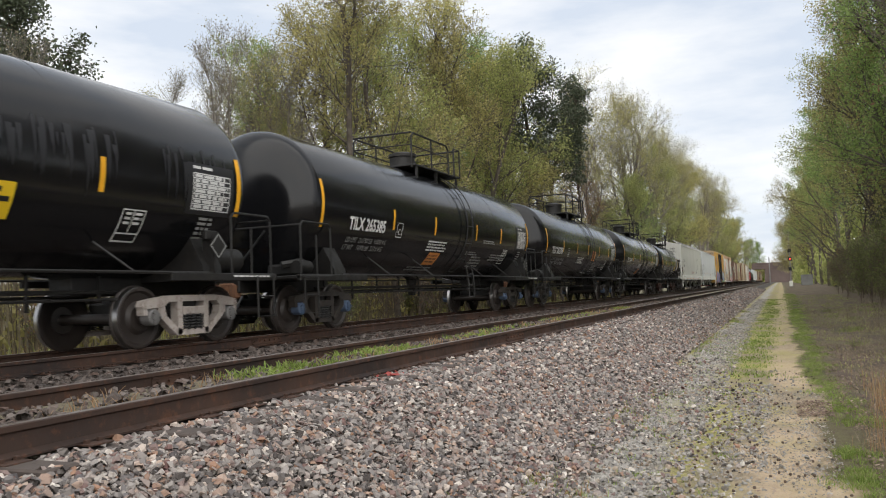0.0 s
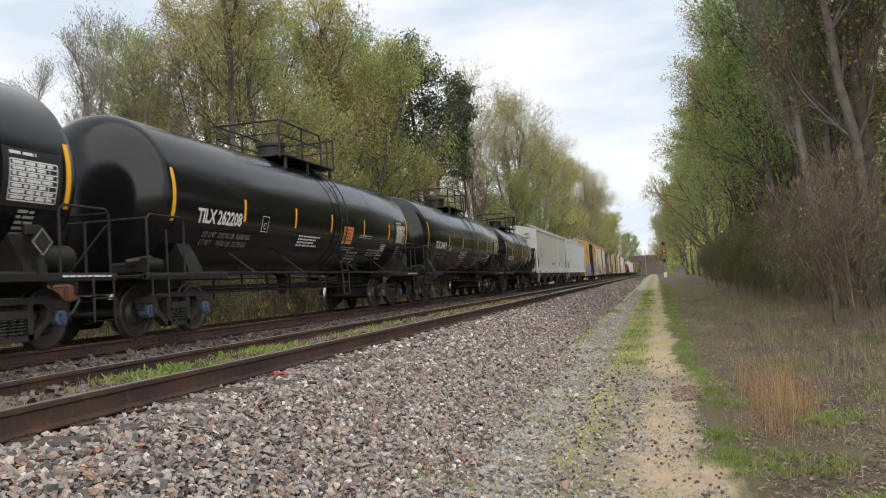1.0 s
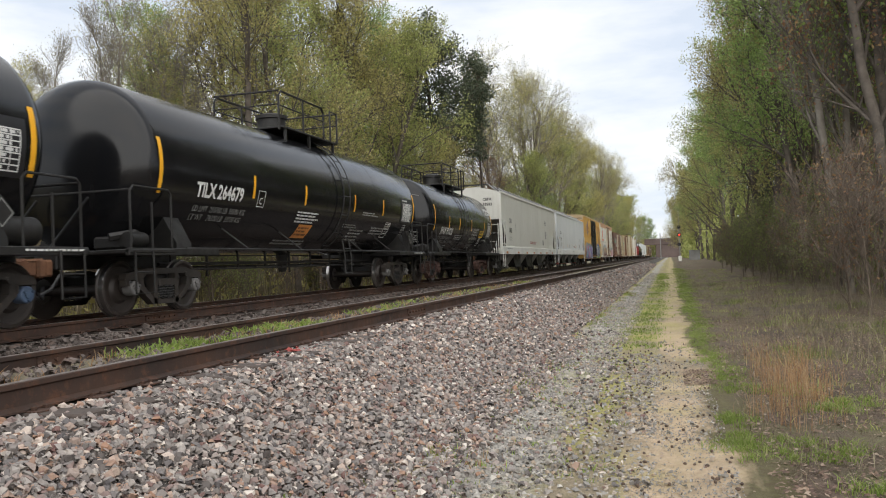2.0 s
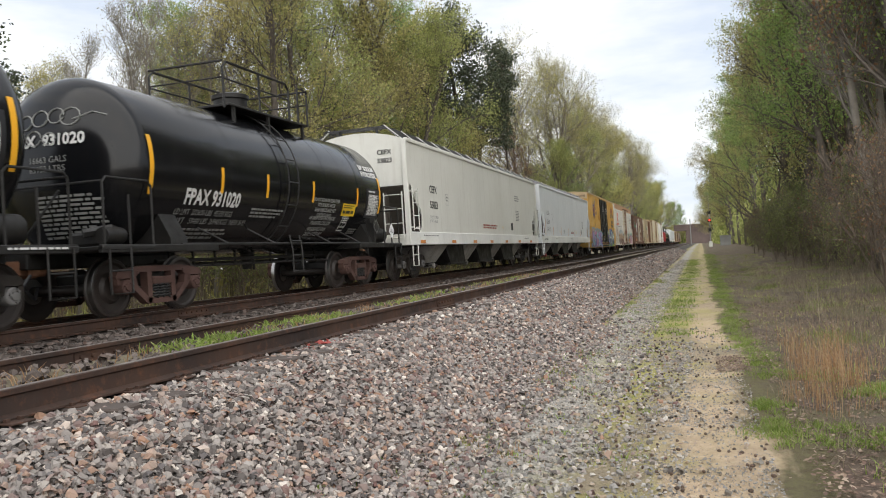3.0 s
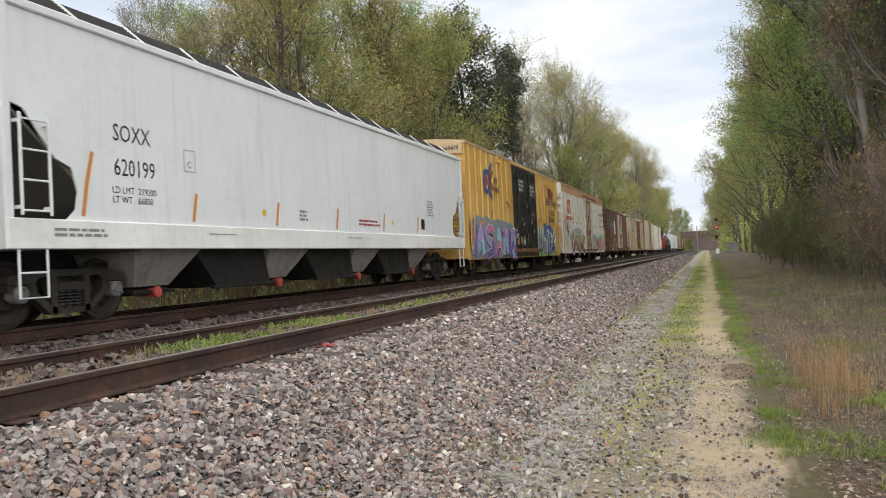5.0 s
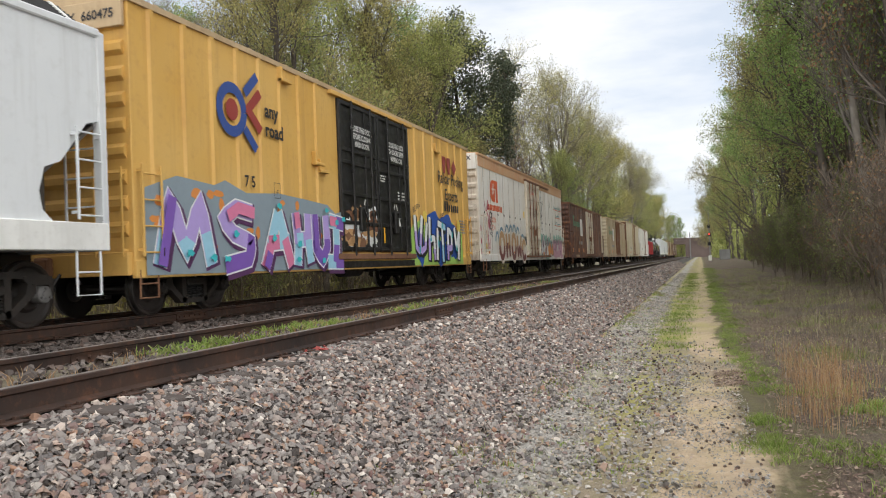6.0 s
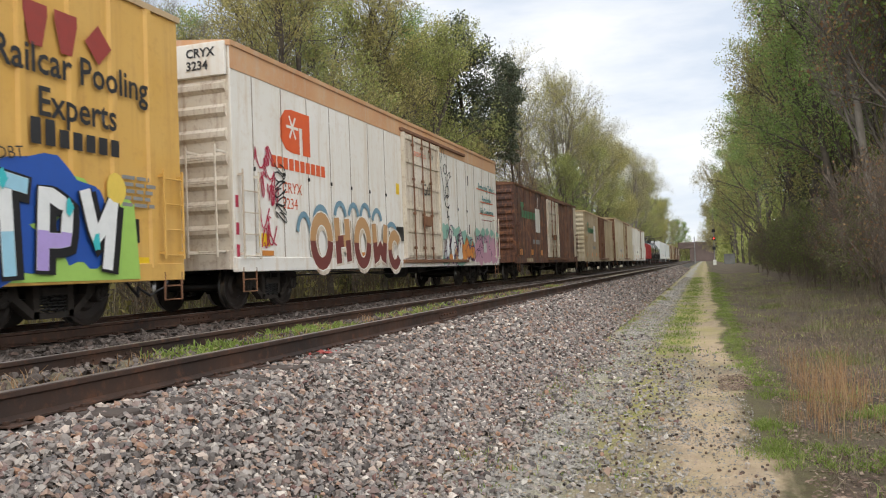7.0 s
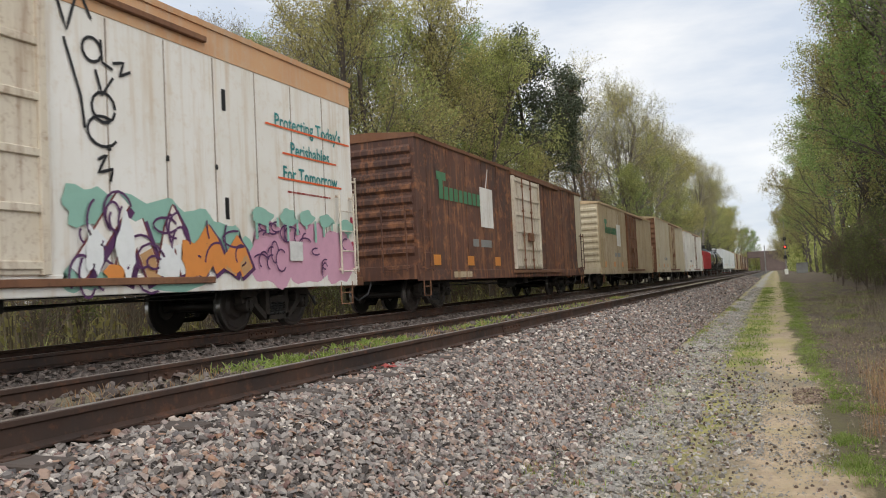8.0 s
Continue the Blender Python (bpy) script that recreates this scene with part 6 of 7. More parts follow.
def level(x, y):
    """The height of the ground: the bed's cross-section, which flattens out far down the line."""
    z = np.interp(x, PROFILE_X, PROFILE_Z)
    s = np.interp(y, [30, 160], [1.0, 0.4])
    return -0.25 + (z + 0.25) * s


xs = [-1500, -600, -200, -100, -60, -40, -30, -25] + list(np.arange(-22, -12, 0.6)) + list(np.arange(-12, 2.4, 0.12)) + list(np.arange(2.4, 14, 0.6)) + [16, 20, 30, 60, 150, 500, 1500]
ys = [-1200, -400, -150, -60, -30, -15, -6, 0] + list(np.arange(2, 24, 0.16)) + list(np.arange(24, 60, 0.6)) + list(np.arange(60, 160, 4)) + [180, 220, 280, 360, 500, 800, 1500, 3000]
gx, gy = np.meshgrid(np.array(xs, float), np.array(ys, float))
gz = level(gx, gy)
verts = np.stack([gx, gy, gz], -1).reshape(-1, 3)
for v in verts:
    if -20 < v[0] < 14 and 0 < v[1] < 60:
        rough = 0.02 if v[0] < 0.5 else 0.05
        v[2] += rough * noise.noise(Vector((v[0] * 1.7, v[1] * 1.1, 0))) + 0.012 * noise.noise(Vector((v[0] * 6, v[1] * 6, 3)))
nx = len(xs)
faces = [(j * nx + i, j * nx + i + 1, (j + 1) * nx + i + 1, (j + 1) * nx + i) for j in range(len(ys) - 1) for i in range(nx - 1)]
me = bpy.data.meshes.new("ground")
me.from_pydata(verts.tolist(), [], faces)
me.materials.append(M["ground"])
me.shade_smooth()
ground = tagged(new("ground", me), "trackside ground of gravel, moss, sand path and leaf litter", "ground", kind="structure")

RAIL = [(-0.075, -0.185), (0.075, -0.185), (0.075, -0.172), (0.015, -0.15), (0.010, -0.05), (0.036, -0.035), (0.036, -0.004), (0.030, 0.0), (-0.030, 0.0), (-0.036, -0.004), (-0.036, -0.035), (-0.010, -0.05), (-0.015, -0.15), (-0.075, -0.172)]
TRACKS = {"siding": (-4.05, -5.556), "main": (-8.86, -10.366)}
for kind_, pair in TRACKS.items():
    for x in pair:
        rail = thing("rail", pose(x, 0, 0), "rusty steel rail with a worn head" if kind_ == "siding" else "dark steel rail under the train", "rail", "rails", "structure")
        part("web_and_foot", Geo().prism(RAIL, -40, 420, "y"), M["rail_rust"], rail, smooth=0.5)
        part("running_surface", Geo().box(-0.029, 0.029, -40, 420, 0.0005, 0.0035), M["rail_top"], rail)
        for y in ((12.55, 24.4, 36.3, 48.2) if x == pair[0] else (6.45, 18.3, 30.2, 42.1)):
            for s in (-1, 1):
                g = Geo().prism([(s * 0.016, -0.145), (s * 0.045, -0.15), (s * 0.045, -0.135), (s * 0.028, -0.11), (s * 0.028, -0.07), (s * 0.04, -0.045), (s * 0.012, -0.045)], y - 0.45, y + 0.45, "y")
                for k in range(6):
                    g.lathe([(s * 0.02, 0.019), (s * 0.055, 0.019)], 6, "x", (0, y - 0.38 + 0.152 * k, -0.09))
                part("joint_bar", g, M["rail_rust"], rail)
tie_g = Geo().box(-1.3, 1.3, -0.115, 0.115, -0.36, -0.195, 0.012)
tie_me = tie_g.mesh("tie", M["tie"], 0)
plate_g = Geo()
plate_g.box(-0.18, 0.18, -0.09, 0.09, -0.196, -0.183, 0.004)
for px in (-0.1, 0.1):
    for py in (-0.05, 0.05):
        plate_g.box(px - 0.015, px + 0.015, py - 0.015, py + 0.015, -0.19, -0.16, 0.003)
plate_me = plate_g.mesh("tie_plate", M["rail_rust"], 0)
rng = random.Random(21)
SIDING_TIES = []
for kind_, pair in TRACKS.items():
    bed = thing("track_ties", pose((pair[0] + pair[1]) / 2, 0, 0), "weathered wooden ties sunk in the ballast", "railway tie", kind="structure")
    for i in range(110):
        y = 1.0 + i * 0.55 + rng.uniform(-0.04, 0.04)
        t = part("tie", tie_me, None, bed)
        t.location = (rng.uniform(-0.05, 0.05), y, rng.uniform(-0.02, 0.004))
        t.rotation_euler.z = rng.uniform(-0.02, 0.02)
        if kind_ == "siding":
            SIDING_TIES.append(y)
        if i < 60:
            for s in (-1, 1):
                p = part("tie_plate", plate_me, None, t)
                p.location.x = s * 0.753 - t.location.x
                p.location.z = -t.location.z

# ---- loose stones ----
rs = np.random.RandomState(5)


def raw_mesh(name, v, f, material):
    me = bpy.data.meshes.new(name)
    me.vertices.add(len(v))
    me.vertices.foreach_set("co", np.asarray(v, np.float32).ravel())
    k = f.shape[1]
    me.loops.add(f.size)
    me.loops.foreach_set("vertex_index", f.astype(np.int32).ravel())
    me.polygons.add(len(f))
    me.polygons.foreach_set("loop_start", np.arange(0, f.size, k, dtype=np.int32))
    me.update(calc_edges=True)
    me.validate()
    me.shade_flat()
    me.materials.append(material)
    return me


def turns(n):
    q = rs.normal(size=(n, 4))
    q /= np.linalg.norm(q, axis=1)[:, None]
    w, x, y, z = q.T
    return np.stack([1 - 2 * (y * y + z * z), 2 * (x * y - w * z), 2 * (x * z + w * y), 2 * (x * y + w * z), 1 - 2 * (x * x + z * z), 2 * (y * z - w * x), 2 * (x * z - w * y), 2 * (y * z + w * x), 1 - 2 * (x * x + y * y)], -1).reshape(n, 3, 3)


RING = 5
CHIP_F = np.array([(i, (i + 1) % RING, RING + (i + 1) % RING) for i in range(RING)] + [(i, RING + (i + 1) % RING, RING + i) for i in range(RING)] + [(RING, RING + i, RING + i + 1) for i in range(1, RING - 1)])


def stones(x, y, lo, hi, sink=0.25):
    """Flat angular chips of broken stone at the given places, lying at all tilts, as vertices and faces."""
    n = len(x)
    size = rs.uniform(lo, hi, n) * rs.choice([0.7, 1.0, 1.0, 1.35], n)
    a = (np.arange(RING) / RING * 6.2832)[None] + rs.uniform(0, 6.28, (n, 1)) + rs.normal(scale=0.22, size=(n, RING))
    r0, r1 = rs.uniform(0.48, 0.72, (n, RING)), rs.uniform(0.22, 0.55, (n, RING))
    long = rs.uniform(0.6, 1.0, (n, 1))
    tall = rs.uniform(0.28, 0.66, (n, 1))
    low = np.stack([r0 * np.cos(a), r0 * np.sin(a) * long, -0.35 * tall + rs.normal(scale=0.08, size=(n, RING))], -1)
    top = np.stack([r1 * np.cos(a), r1 * np.sin(a) * long, 0.45 * tall + rs.normal(scale=0.10, size=(n, RING))], -1)
    v = np.concatenate([low, top], 1) * size[:, None, None]
    tx, ty, tz = rs.normal(scale=0.5, size=n), rs.normal(scale=0.5, size=n), rs.uniform(0, 6.28, n)
    cx, sx, cy, sy, cz, sz = np.cos(tx), np.sin(tx), np.cos(ty), np.sin(ty), np.cos(tz), np.sin(tz)
    o = np.zeros(n)
    rot = np.stack([cz, -sz, o, sz, cz, o, o, o, o + 1], -1).reshape(n, 3, 3) @ np.stack([cy, o, sy, o, o + 1, o, -sy, o, cy], -1).reshape(n, 3, 3) @ np.stack([o + 1, o, o, o, cx, -sx, o, sx, cx], -1).reshape(n, 3, 3)
    v = np.einsum("nij,nkj->nki", rot, v)
    v += np.stack([x, y, level(x, y) + size * (0.32 - sink) + rs.uniform(-0.25, 0.6, n) * size], -1)[:, None, :]
    f = CHIP_F[None] + (np.arange(n) * 2 * RING)[:, None, None]
    return v.reshape(-1, 3), f.reshape(-1, 3)


def off_ties(places):
    """Leaves most stones off the ends of the siding's ties."""
    x, y = places
    ties = np.array(SIDING_TIES)
    gap = np.abs(y[:, None] - ties[None]).min(1)
    keep = (x > -3.62 + 0.12 * np.sin(y * 3)) | (gap > 0.13) | (rs.uniform(0, 1, len(x)) < 0.12)
    return x[keep], y[keep]


def spread(n, x0, x1, y0, y1, near=1.0):
    """Places strewn over a stretch, denser at its near end."""
    return rs.uniform(x0, x1, n), y0 + (y1 - y0) * rs.uniform(0, 1, n) ** near


def stone_field(name, label, places, lo, hi, material, sink=0.25):
    v, f = stones(*places, lo, hi, sink)
    ob = new(name, raw_mesh(name, v, f, material))
    return tagged(ob, label, "ballast", kind="stuff")


def joined(*sets):
    return np.concatenate([s[0] for s in sets]), np.concatenate([s[1] for s in sets])


stone_field("ballast", "grey and brown crushed stone ballast shoulder", joined(off_ties(spread(42000, -3.97, -2.0, 2.2, 11, 1.1)), spread(5000, -2.1, -1.6, 3, 16, 1.25)), 0.029, 0.050, M["ballast"], 0.12)
stone_field("middle_ballast", "grey and brown crushed stone along the siding", joined(off_ties(spread(22000, -3.97, -2.0, 10.5, 22, 1.1)), spread(14000, -3.97, -1.95, 20, 45, 1.2)), 0.034, 0.06, M["ballast"], 0.15)
stone_field("far_ballast", "grey crushed stone ballast down the line", spread(9000, -3.7, -1.95, 45, 120, 1.4), 0.07, 0.12, M["ballast"])
stone_field("track_ballast", "dark oil-stained stones between the tracks", joined(spread(9000, -8.6, -5.8, 5, 45, 1.3), spread(500, -5.4, -4.2, 3, 40, 1.3), spread(4000, -12.2, -10.5, 8, 45, 1.2)), 0.05, 0.09, M["dark_stone"])
stone_field("fouled_ballast", "small dirty stones between the siding rails", spread(4200, -5.42, -4.18, 2.5, 40, 1.4), 0.03, 0.055, M["dark_stone"], 0.3)
stone_field("path_gravel", "small dusty gravel pressed into the mossy track", joined(spread(7000, -1.95, -0.9, 4.2, 13, 1.1), spread(4500, -1.9, -0.9, 12, 30, 1.3), spread(4500, -1.75, -1.05, 20, 70, 1.3), spread(2200, -0.95, -0.2, 4.2, 14, 1.2), spread(450, -0.3, 0.4, 4.2, 16, 1.2)), 0.020, 0.042, M["gravel"], 0.42)
stone_field("fine_grit", "fine pale grit on the sand path", spread(9000, -0.7, 0.42, 4.2, 13, 1.3), 0.008, 0.018, M["gravel"], 0.35)
stone_field("scattered_stones", "larger stones rolled onto the mossy track", joined(spread(1300, -2.2, -0.9, 4.2, 18, 1.2), spread(260, -0.9, -0.3, 4.4, 14, 1.1)), 0.034, 0.055, M["ballast"], 0.3)
stone_field("painted_stones", "a few stones splashed with faded red paint", (rs.normal(-3.86, 0.07, 60), rs.normal(7.7, 0.16, 60)), 0.035, 0.06, M["red_logo"], 0.0)
shapes = []
for i in range(10):
    v, f = stones(np.zeros(1), np.zeros(1), 0.04, 0.065)
    shapes.append(raw_mesh("stone", v - v.mean(0), f, M["stone"]))
px, py = spread(290, -3.1, -1.9, 4.6, 8.5)
for i in range(290):
    o = part("stone", shapes[i % 10], None, ground)
    o.location = (px[i], py[i], float(level(px[i], py[i])) + 0.03)
    o.rotation_euler = rs.uniform(0, 6.28, 3)

# pine cones on the path
cx, cy = joined(spread(230, -0.9, 0.42, 4.5, 16, 1.1), spread(90, -2.0, -0.6, 4.5, 14, 1.1))
g = Geo()
for x, y in zip(cx, cy):
    a, l, z = rs.uniform(0, 6.28), rs.uniform(0.010, 0.020), float(level(x, y)) + 0.014
    g.tube([(x - l * math.cos(a) * k, y - l * math.sin(a) * k, z) for k in (-1, -0.5, 0.3, 1)], [0.005, 0.013, 0.013, 0.004], 6)
tagged(new("pine_cones", g.mesh("pine_cones", M["cone"], 0)), "small brown pine cones strewn over the sand", "pine cone", kind="stuff")

# ---- low plants ----


def blades(x, y, h_lo, h_hi, width, lean=0.35, z=None):
    """Bent blades of grass: two quads each."""
    n = len(x)
    h, a, l = rs.uniform(h_lo, h_hi, n), rs.uniform(0, 6.28, n), rs.uniform(0, lean, n)
    base = np.stack([x, y, level(x, y) - 0.01 if z is None else z], -1)
    side = np.stack([np.cos(a), np.sin(a), 0 * a], -1) * width / 2
    b = rs.uniform(0, 6.28, n)
    out = np.stack([np.cos(b), np.sin(b), 0 * b], -1)
    up = np.array([0, 0, 1.0])
    m = base + out * (h * l * 0.35)[:, None] + up * (h * 0.6)[:, None]
    t = base + out * (h * l * 1.1)[:, None] + up * h[:, None]
    v = np.stack([base - side, base + side, m + side * 0.7, m - side * 0.7, t + side * 0.15, t - side * 0.15], 1)
    f = np.array([(0, 1, 2, 3), (3, 2, 4, 5)])[None] + (np.arange(n) * 6)[:, None, None]
    return v.reshape(-1, 3), f.reshape(-1, 4)


def tufts(centres, each, r):
    c = np.repeat(np.asarray(centres, float), each, 0)
    return c[:, 0] + rs.normal(scale=r, size=len(c)), c[:, 1] + rs.normal(scale=r, size=len(c))


def plant_field(name, label, category, places, h_lo, h_hi, width, material, lean=0.35, z=None):
    v, f = blades(*places, h_lo, h_hi, width, lean, z)
    return tagged(new(name, raw_mesh(name, v, f, material)), label, category, kind="stuff")


strip = [(0.55 + rs.normal(scale=0.13) + 0.10 * math.sin(y * 0.7), y) for y in 4.6 + 42 * rs.uniform(0, 1, 1000) ** 1.2 if y > 11 or math.sin(y * 1.9) + math.sin(y * 4.3 + 1) > 0.7]
plant_field("grass_strip", "bright green grass along the sand path", "grass", tufts(strip, 30, 0.07), 0.015, 0.06, 0.007, M["grass"], 1.1)
patch = [(x, y) for x, y in zip(rs.uniform(-0.95, -0.3, 420), rs.uniform(15, 70, 420))] + [(x, y) for x, y in zip(rs.uniform(0.2, 1.1, 300), rs.uniform(35, 90, 300))]
plant_field("grass_patch", "thin green grass on the far path", "grass", tufts(patch, 22, 0.16), 0.02, 0.07, 0.016, M["grass"], 1.0)
low = [(x, y) for x, y in zip(0.45 + 1.6 * rs.uniform(0, 1, 420) ** 1.2, rs.uniform(4.1, 10.5, 420)) if math.sin(2.3 * x + 1.7 * y) + math.sin(4.1 * y - 2.9 * x) > 0.35]
plant_field("low_weeds", "small green weeds among fallen leaves", "weeds", tufts(low, 34, 0.05), 0.02, 0.09, 0.010, M["grass"], 1.2)
dry = [(x, y) for x, y in zip(rs.normal(1.3, 0.24, 46), rs.normal(10.4, 1.3, 46))]
plant_field("straw_grass", "dry orange-brown broom grass", "dry grass", tufts(dry, 20, 0.07), 0.12, 0.55, 0.0045, M["straw"], 0.45)
thin = [(x, y) for x, y in zip(0.8 + 6.0 * rs.uniform(0, 1, 1900) ** 1.1, 6 + 40 * rs.uniform(0, 1, 1900) ** 1.3)]
plant_field("dry_undergrowth", "thin dry grey-brown stems and grass", "dry grass", tufts(thin, 12, 0.16), 0.02, 0.16, 0.006, M["dry_stem"], 2.0)
tall_dry = [(x, y) for x, y in zip(2.0 + 5.0 * rs.uniform(0, 1, 420), 11 + 34 * rs.uniform(0, 1, 420) ** 1.2)]
plant_field("dead_canes", "bare grey canes and briars at the wood's edge", "undergrowth", tufts(tall_dry, 6, 0.15), 0.15, 0.75, 0.008, M["dry_stem"], 1.0)
verge = [(x, y) for x, y in zip(rs.uniform(0.8, 4.2, 520), rs.uniform(8, 80, 520))]
plant_field("verge_grass", "olive grass beyond the path", "grass", tufts(verge, 16, 0.22), 0.02, 0.12, 0.010, M["leaf_spring"], 1.1)
clumps = [(x, y) for x, y in zip(rs.uniform(1.6, 5.5, 900), 9 + 40 * rs.uniform(0, 1, 900) ** 1.3) if math.sin(1.9 * x + 0.8 * y) + math.sin(1.3 * y - 2.2 * x) > 0.9]
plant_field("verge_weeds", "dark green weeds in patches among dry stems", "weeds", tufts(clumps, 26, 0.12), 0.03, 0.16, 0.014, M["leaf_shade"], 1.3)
edge = [(-1.85 + rs.normal(scale=0.16) + 0.12 * math.sin(y * 0.8), y) for y in rs.uniform(5, 45, 260) if math.sin(y * 1.3) + math.sin(y * 0.55 + 2) > 0.1]
plant_field("edge_weeds", "low green and reddish weeds along the foot of the ballast", "weeds", tufts(edge, 26, 0.08), 0.02, 0.08, 0.010, M["grass"], 1.2)
plant_field("edge_stalks", "brown seed stalks along the foot of the ballast", "weeds", tufts(edge[::2], 18, 0.10), 0.03, 0.12, 0.006, M["leaf_red"], 1.0)
mossy = [(x, y) for x, y in zip(rs.uniform(-2.4, -0.5, 420), rs.uniform(4.4, 24, 420))]
plant_field("sprigs", "tiny green sprigs in the gravel", "weeds", tufts(mossy, 12, 0.05), 0.015, 0.05, 0.012, M["grass"], 1.0)
rail_y = np.concatenate([rs.uniform(4, 28, 120), rs.uniform(5, 13, 60)])
weeds = [(-4.95 + rs.normal(scale=0.22), y) for y in rail_y if math.sin(y * 2.1) + math.sin(y * 0.9 + 1) + 0.5 * math.sin(y * 5) > 0.1]
plant_field("track_weeds", "green weeds between the rails of the siding", "weeds", tufts(weeds, 34, 0.10), 0.02, 0.11, 0.026, M["grass"], 1.4)
dead = [(-4.9 + rs.normal(scale=0.25), y) for y in rs.uniform(4, 30, 60)]
plant_field("track_straw", "dry straw between the rails of the siding", "dry grass", tufts(dead, 16, 0.1), 0.04, 0.15, 0.01, M["straw"], 1.0)
back = [(x, y) for x, y in zip(rs.uniform(-17, -12.4, 900), rs.uniform(8, 75, 900))]
plant_field("bank_grass", "dull grass and stems beyond the far track", "grass", tufts(back, 26, 0.25), 0.1, 0.6, 0.02, M["straw"], 0.7)
plant_field("bank_weeds", "olive weeds beyond the far track", "weeds", tufts(back[::2], 26, 0.3), 0.1, 0.7, 0.03, M["leaf_spring"], 0.7)
# fallen leaves
lx, ly = joined(spread(26000, 0.62, 5.0, 4.5, 22, 1.6), spread(700, 0.1, 0.5, 10.6, 12.0), spread(500, -3, 0.8, 4.5, 14, 1.2))
n = len(lx)
a, s = rs.uniform(0, 6.28, n), rs.uniform(0.010, 0.028, n)
u = np.stack([np.cos(a), np.sin(a), rs.uniform(-0.4, 0.4, n)], -1) * s[:, None]
w = np.stack([-np.sin(a), np.cos(a), rs.uniform(-0.4, 0.4, n)], -1) * (s * 0.6)[:, None]
c = np.stack([lx, ly, level(lx, ly) + 0.025], -1)
v = np.stack([c - u, c - w, c + u, c + w], 1).reshape(-1, 3)
tagged(new("fallen_leaves", raw_mesh("fallen_leaves", v, np.arange(4 * n).reshape(n, 4), M["litter"])), "brown fallen leaves beside the path", "leaf litter", kind="stuff")

thx, thy = rs.uniform(-31, -18.5, 26000), rs.uniform(6, 110, 26000)
plant_field("thicket_stems", "tangled bare stems and saplings in the wood", "undergrowth", (thx[:9000], thy[:9000]), 1.0, 5.5, 0.045, M["dry_stem"], 0.25)
thz = level(thx, thy) + rs.uniform(0, 1, 26000) ** 1.4 * 4.5
plant_field("thicket_leaves", "olive leaves of the undergrowth in the wood", "undergrowth", (thx, thy), 0.12, 0.3, 0.16, M["leaf_olive"], 1.5, thz)
thx, thy = rs.uniform(5.6, 17, 22000), rs.uniform(13, 95, 22000)
plant_field("brush_stems", "brown stems and saplings beside the path", "undergrowth", (thx[:6000], thy[:6000]), 0.8, 4.5, 0.03, M["dry_stem"], 0.25)
thz = level(thx, thy) + rs.uniform(0, 1, 22000) ** 1.2 * 4.5
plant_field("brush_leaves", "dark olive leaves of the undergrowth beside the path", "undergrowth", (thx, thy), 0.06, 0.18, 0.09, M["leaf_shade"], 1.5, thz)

thx, thy = rs.uniform(6.0, 15, 20000), 28 + 90 * rs.uniform(0, 1, 20000) ** 1.2
thz = level(thx, thy) + rs.uniform(0, 1, 20000) * 7.5
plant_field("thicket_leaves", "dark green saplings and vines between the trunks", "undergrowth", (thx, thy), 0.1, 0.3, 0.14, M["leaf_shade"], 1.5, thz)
thx, thy = rs.uniform(6.5, 20, 15000), rs.uniform(85, 360, 15000)
thx = np.where(thy > 200, thx - 2.2, thx)
thz = level(thx, thy) + rs.uniform(0, 1, 15000) * 8.5
plant_field("far_undergrowth", "dense green undergrowth far down the line", "undergrowth", (thx, thy), 0.3, 0.9, 0.5, M["leaf_spring"], 1.5, thz)

thx, thy = rs.uniform(-16, 8, 2500), rs.uniform(466, 480, 2500)
plant_field("horizon_brush", "pale green brush beyond the overpass", "undergrowth", (thx, thy), 0.5, 1.4, 0.9, M["leaf_spring"], 1.5, level(thx, thy) + rs.uniform(0, 1, 2500) * 9)

# ---- trees ----


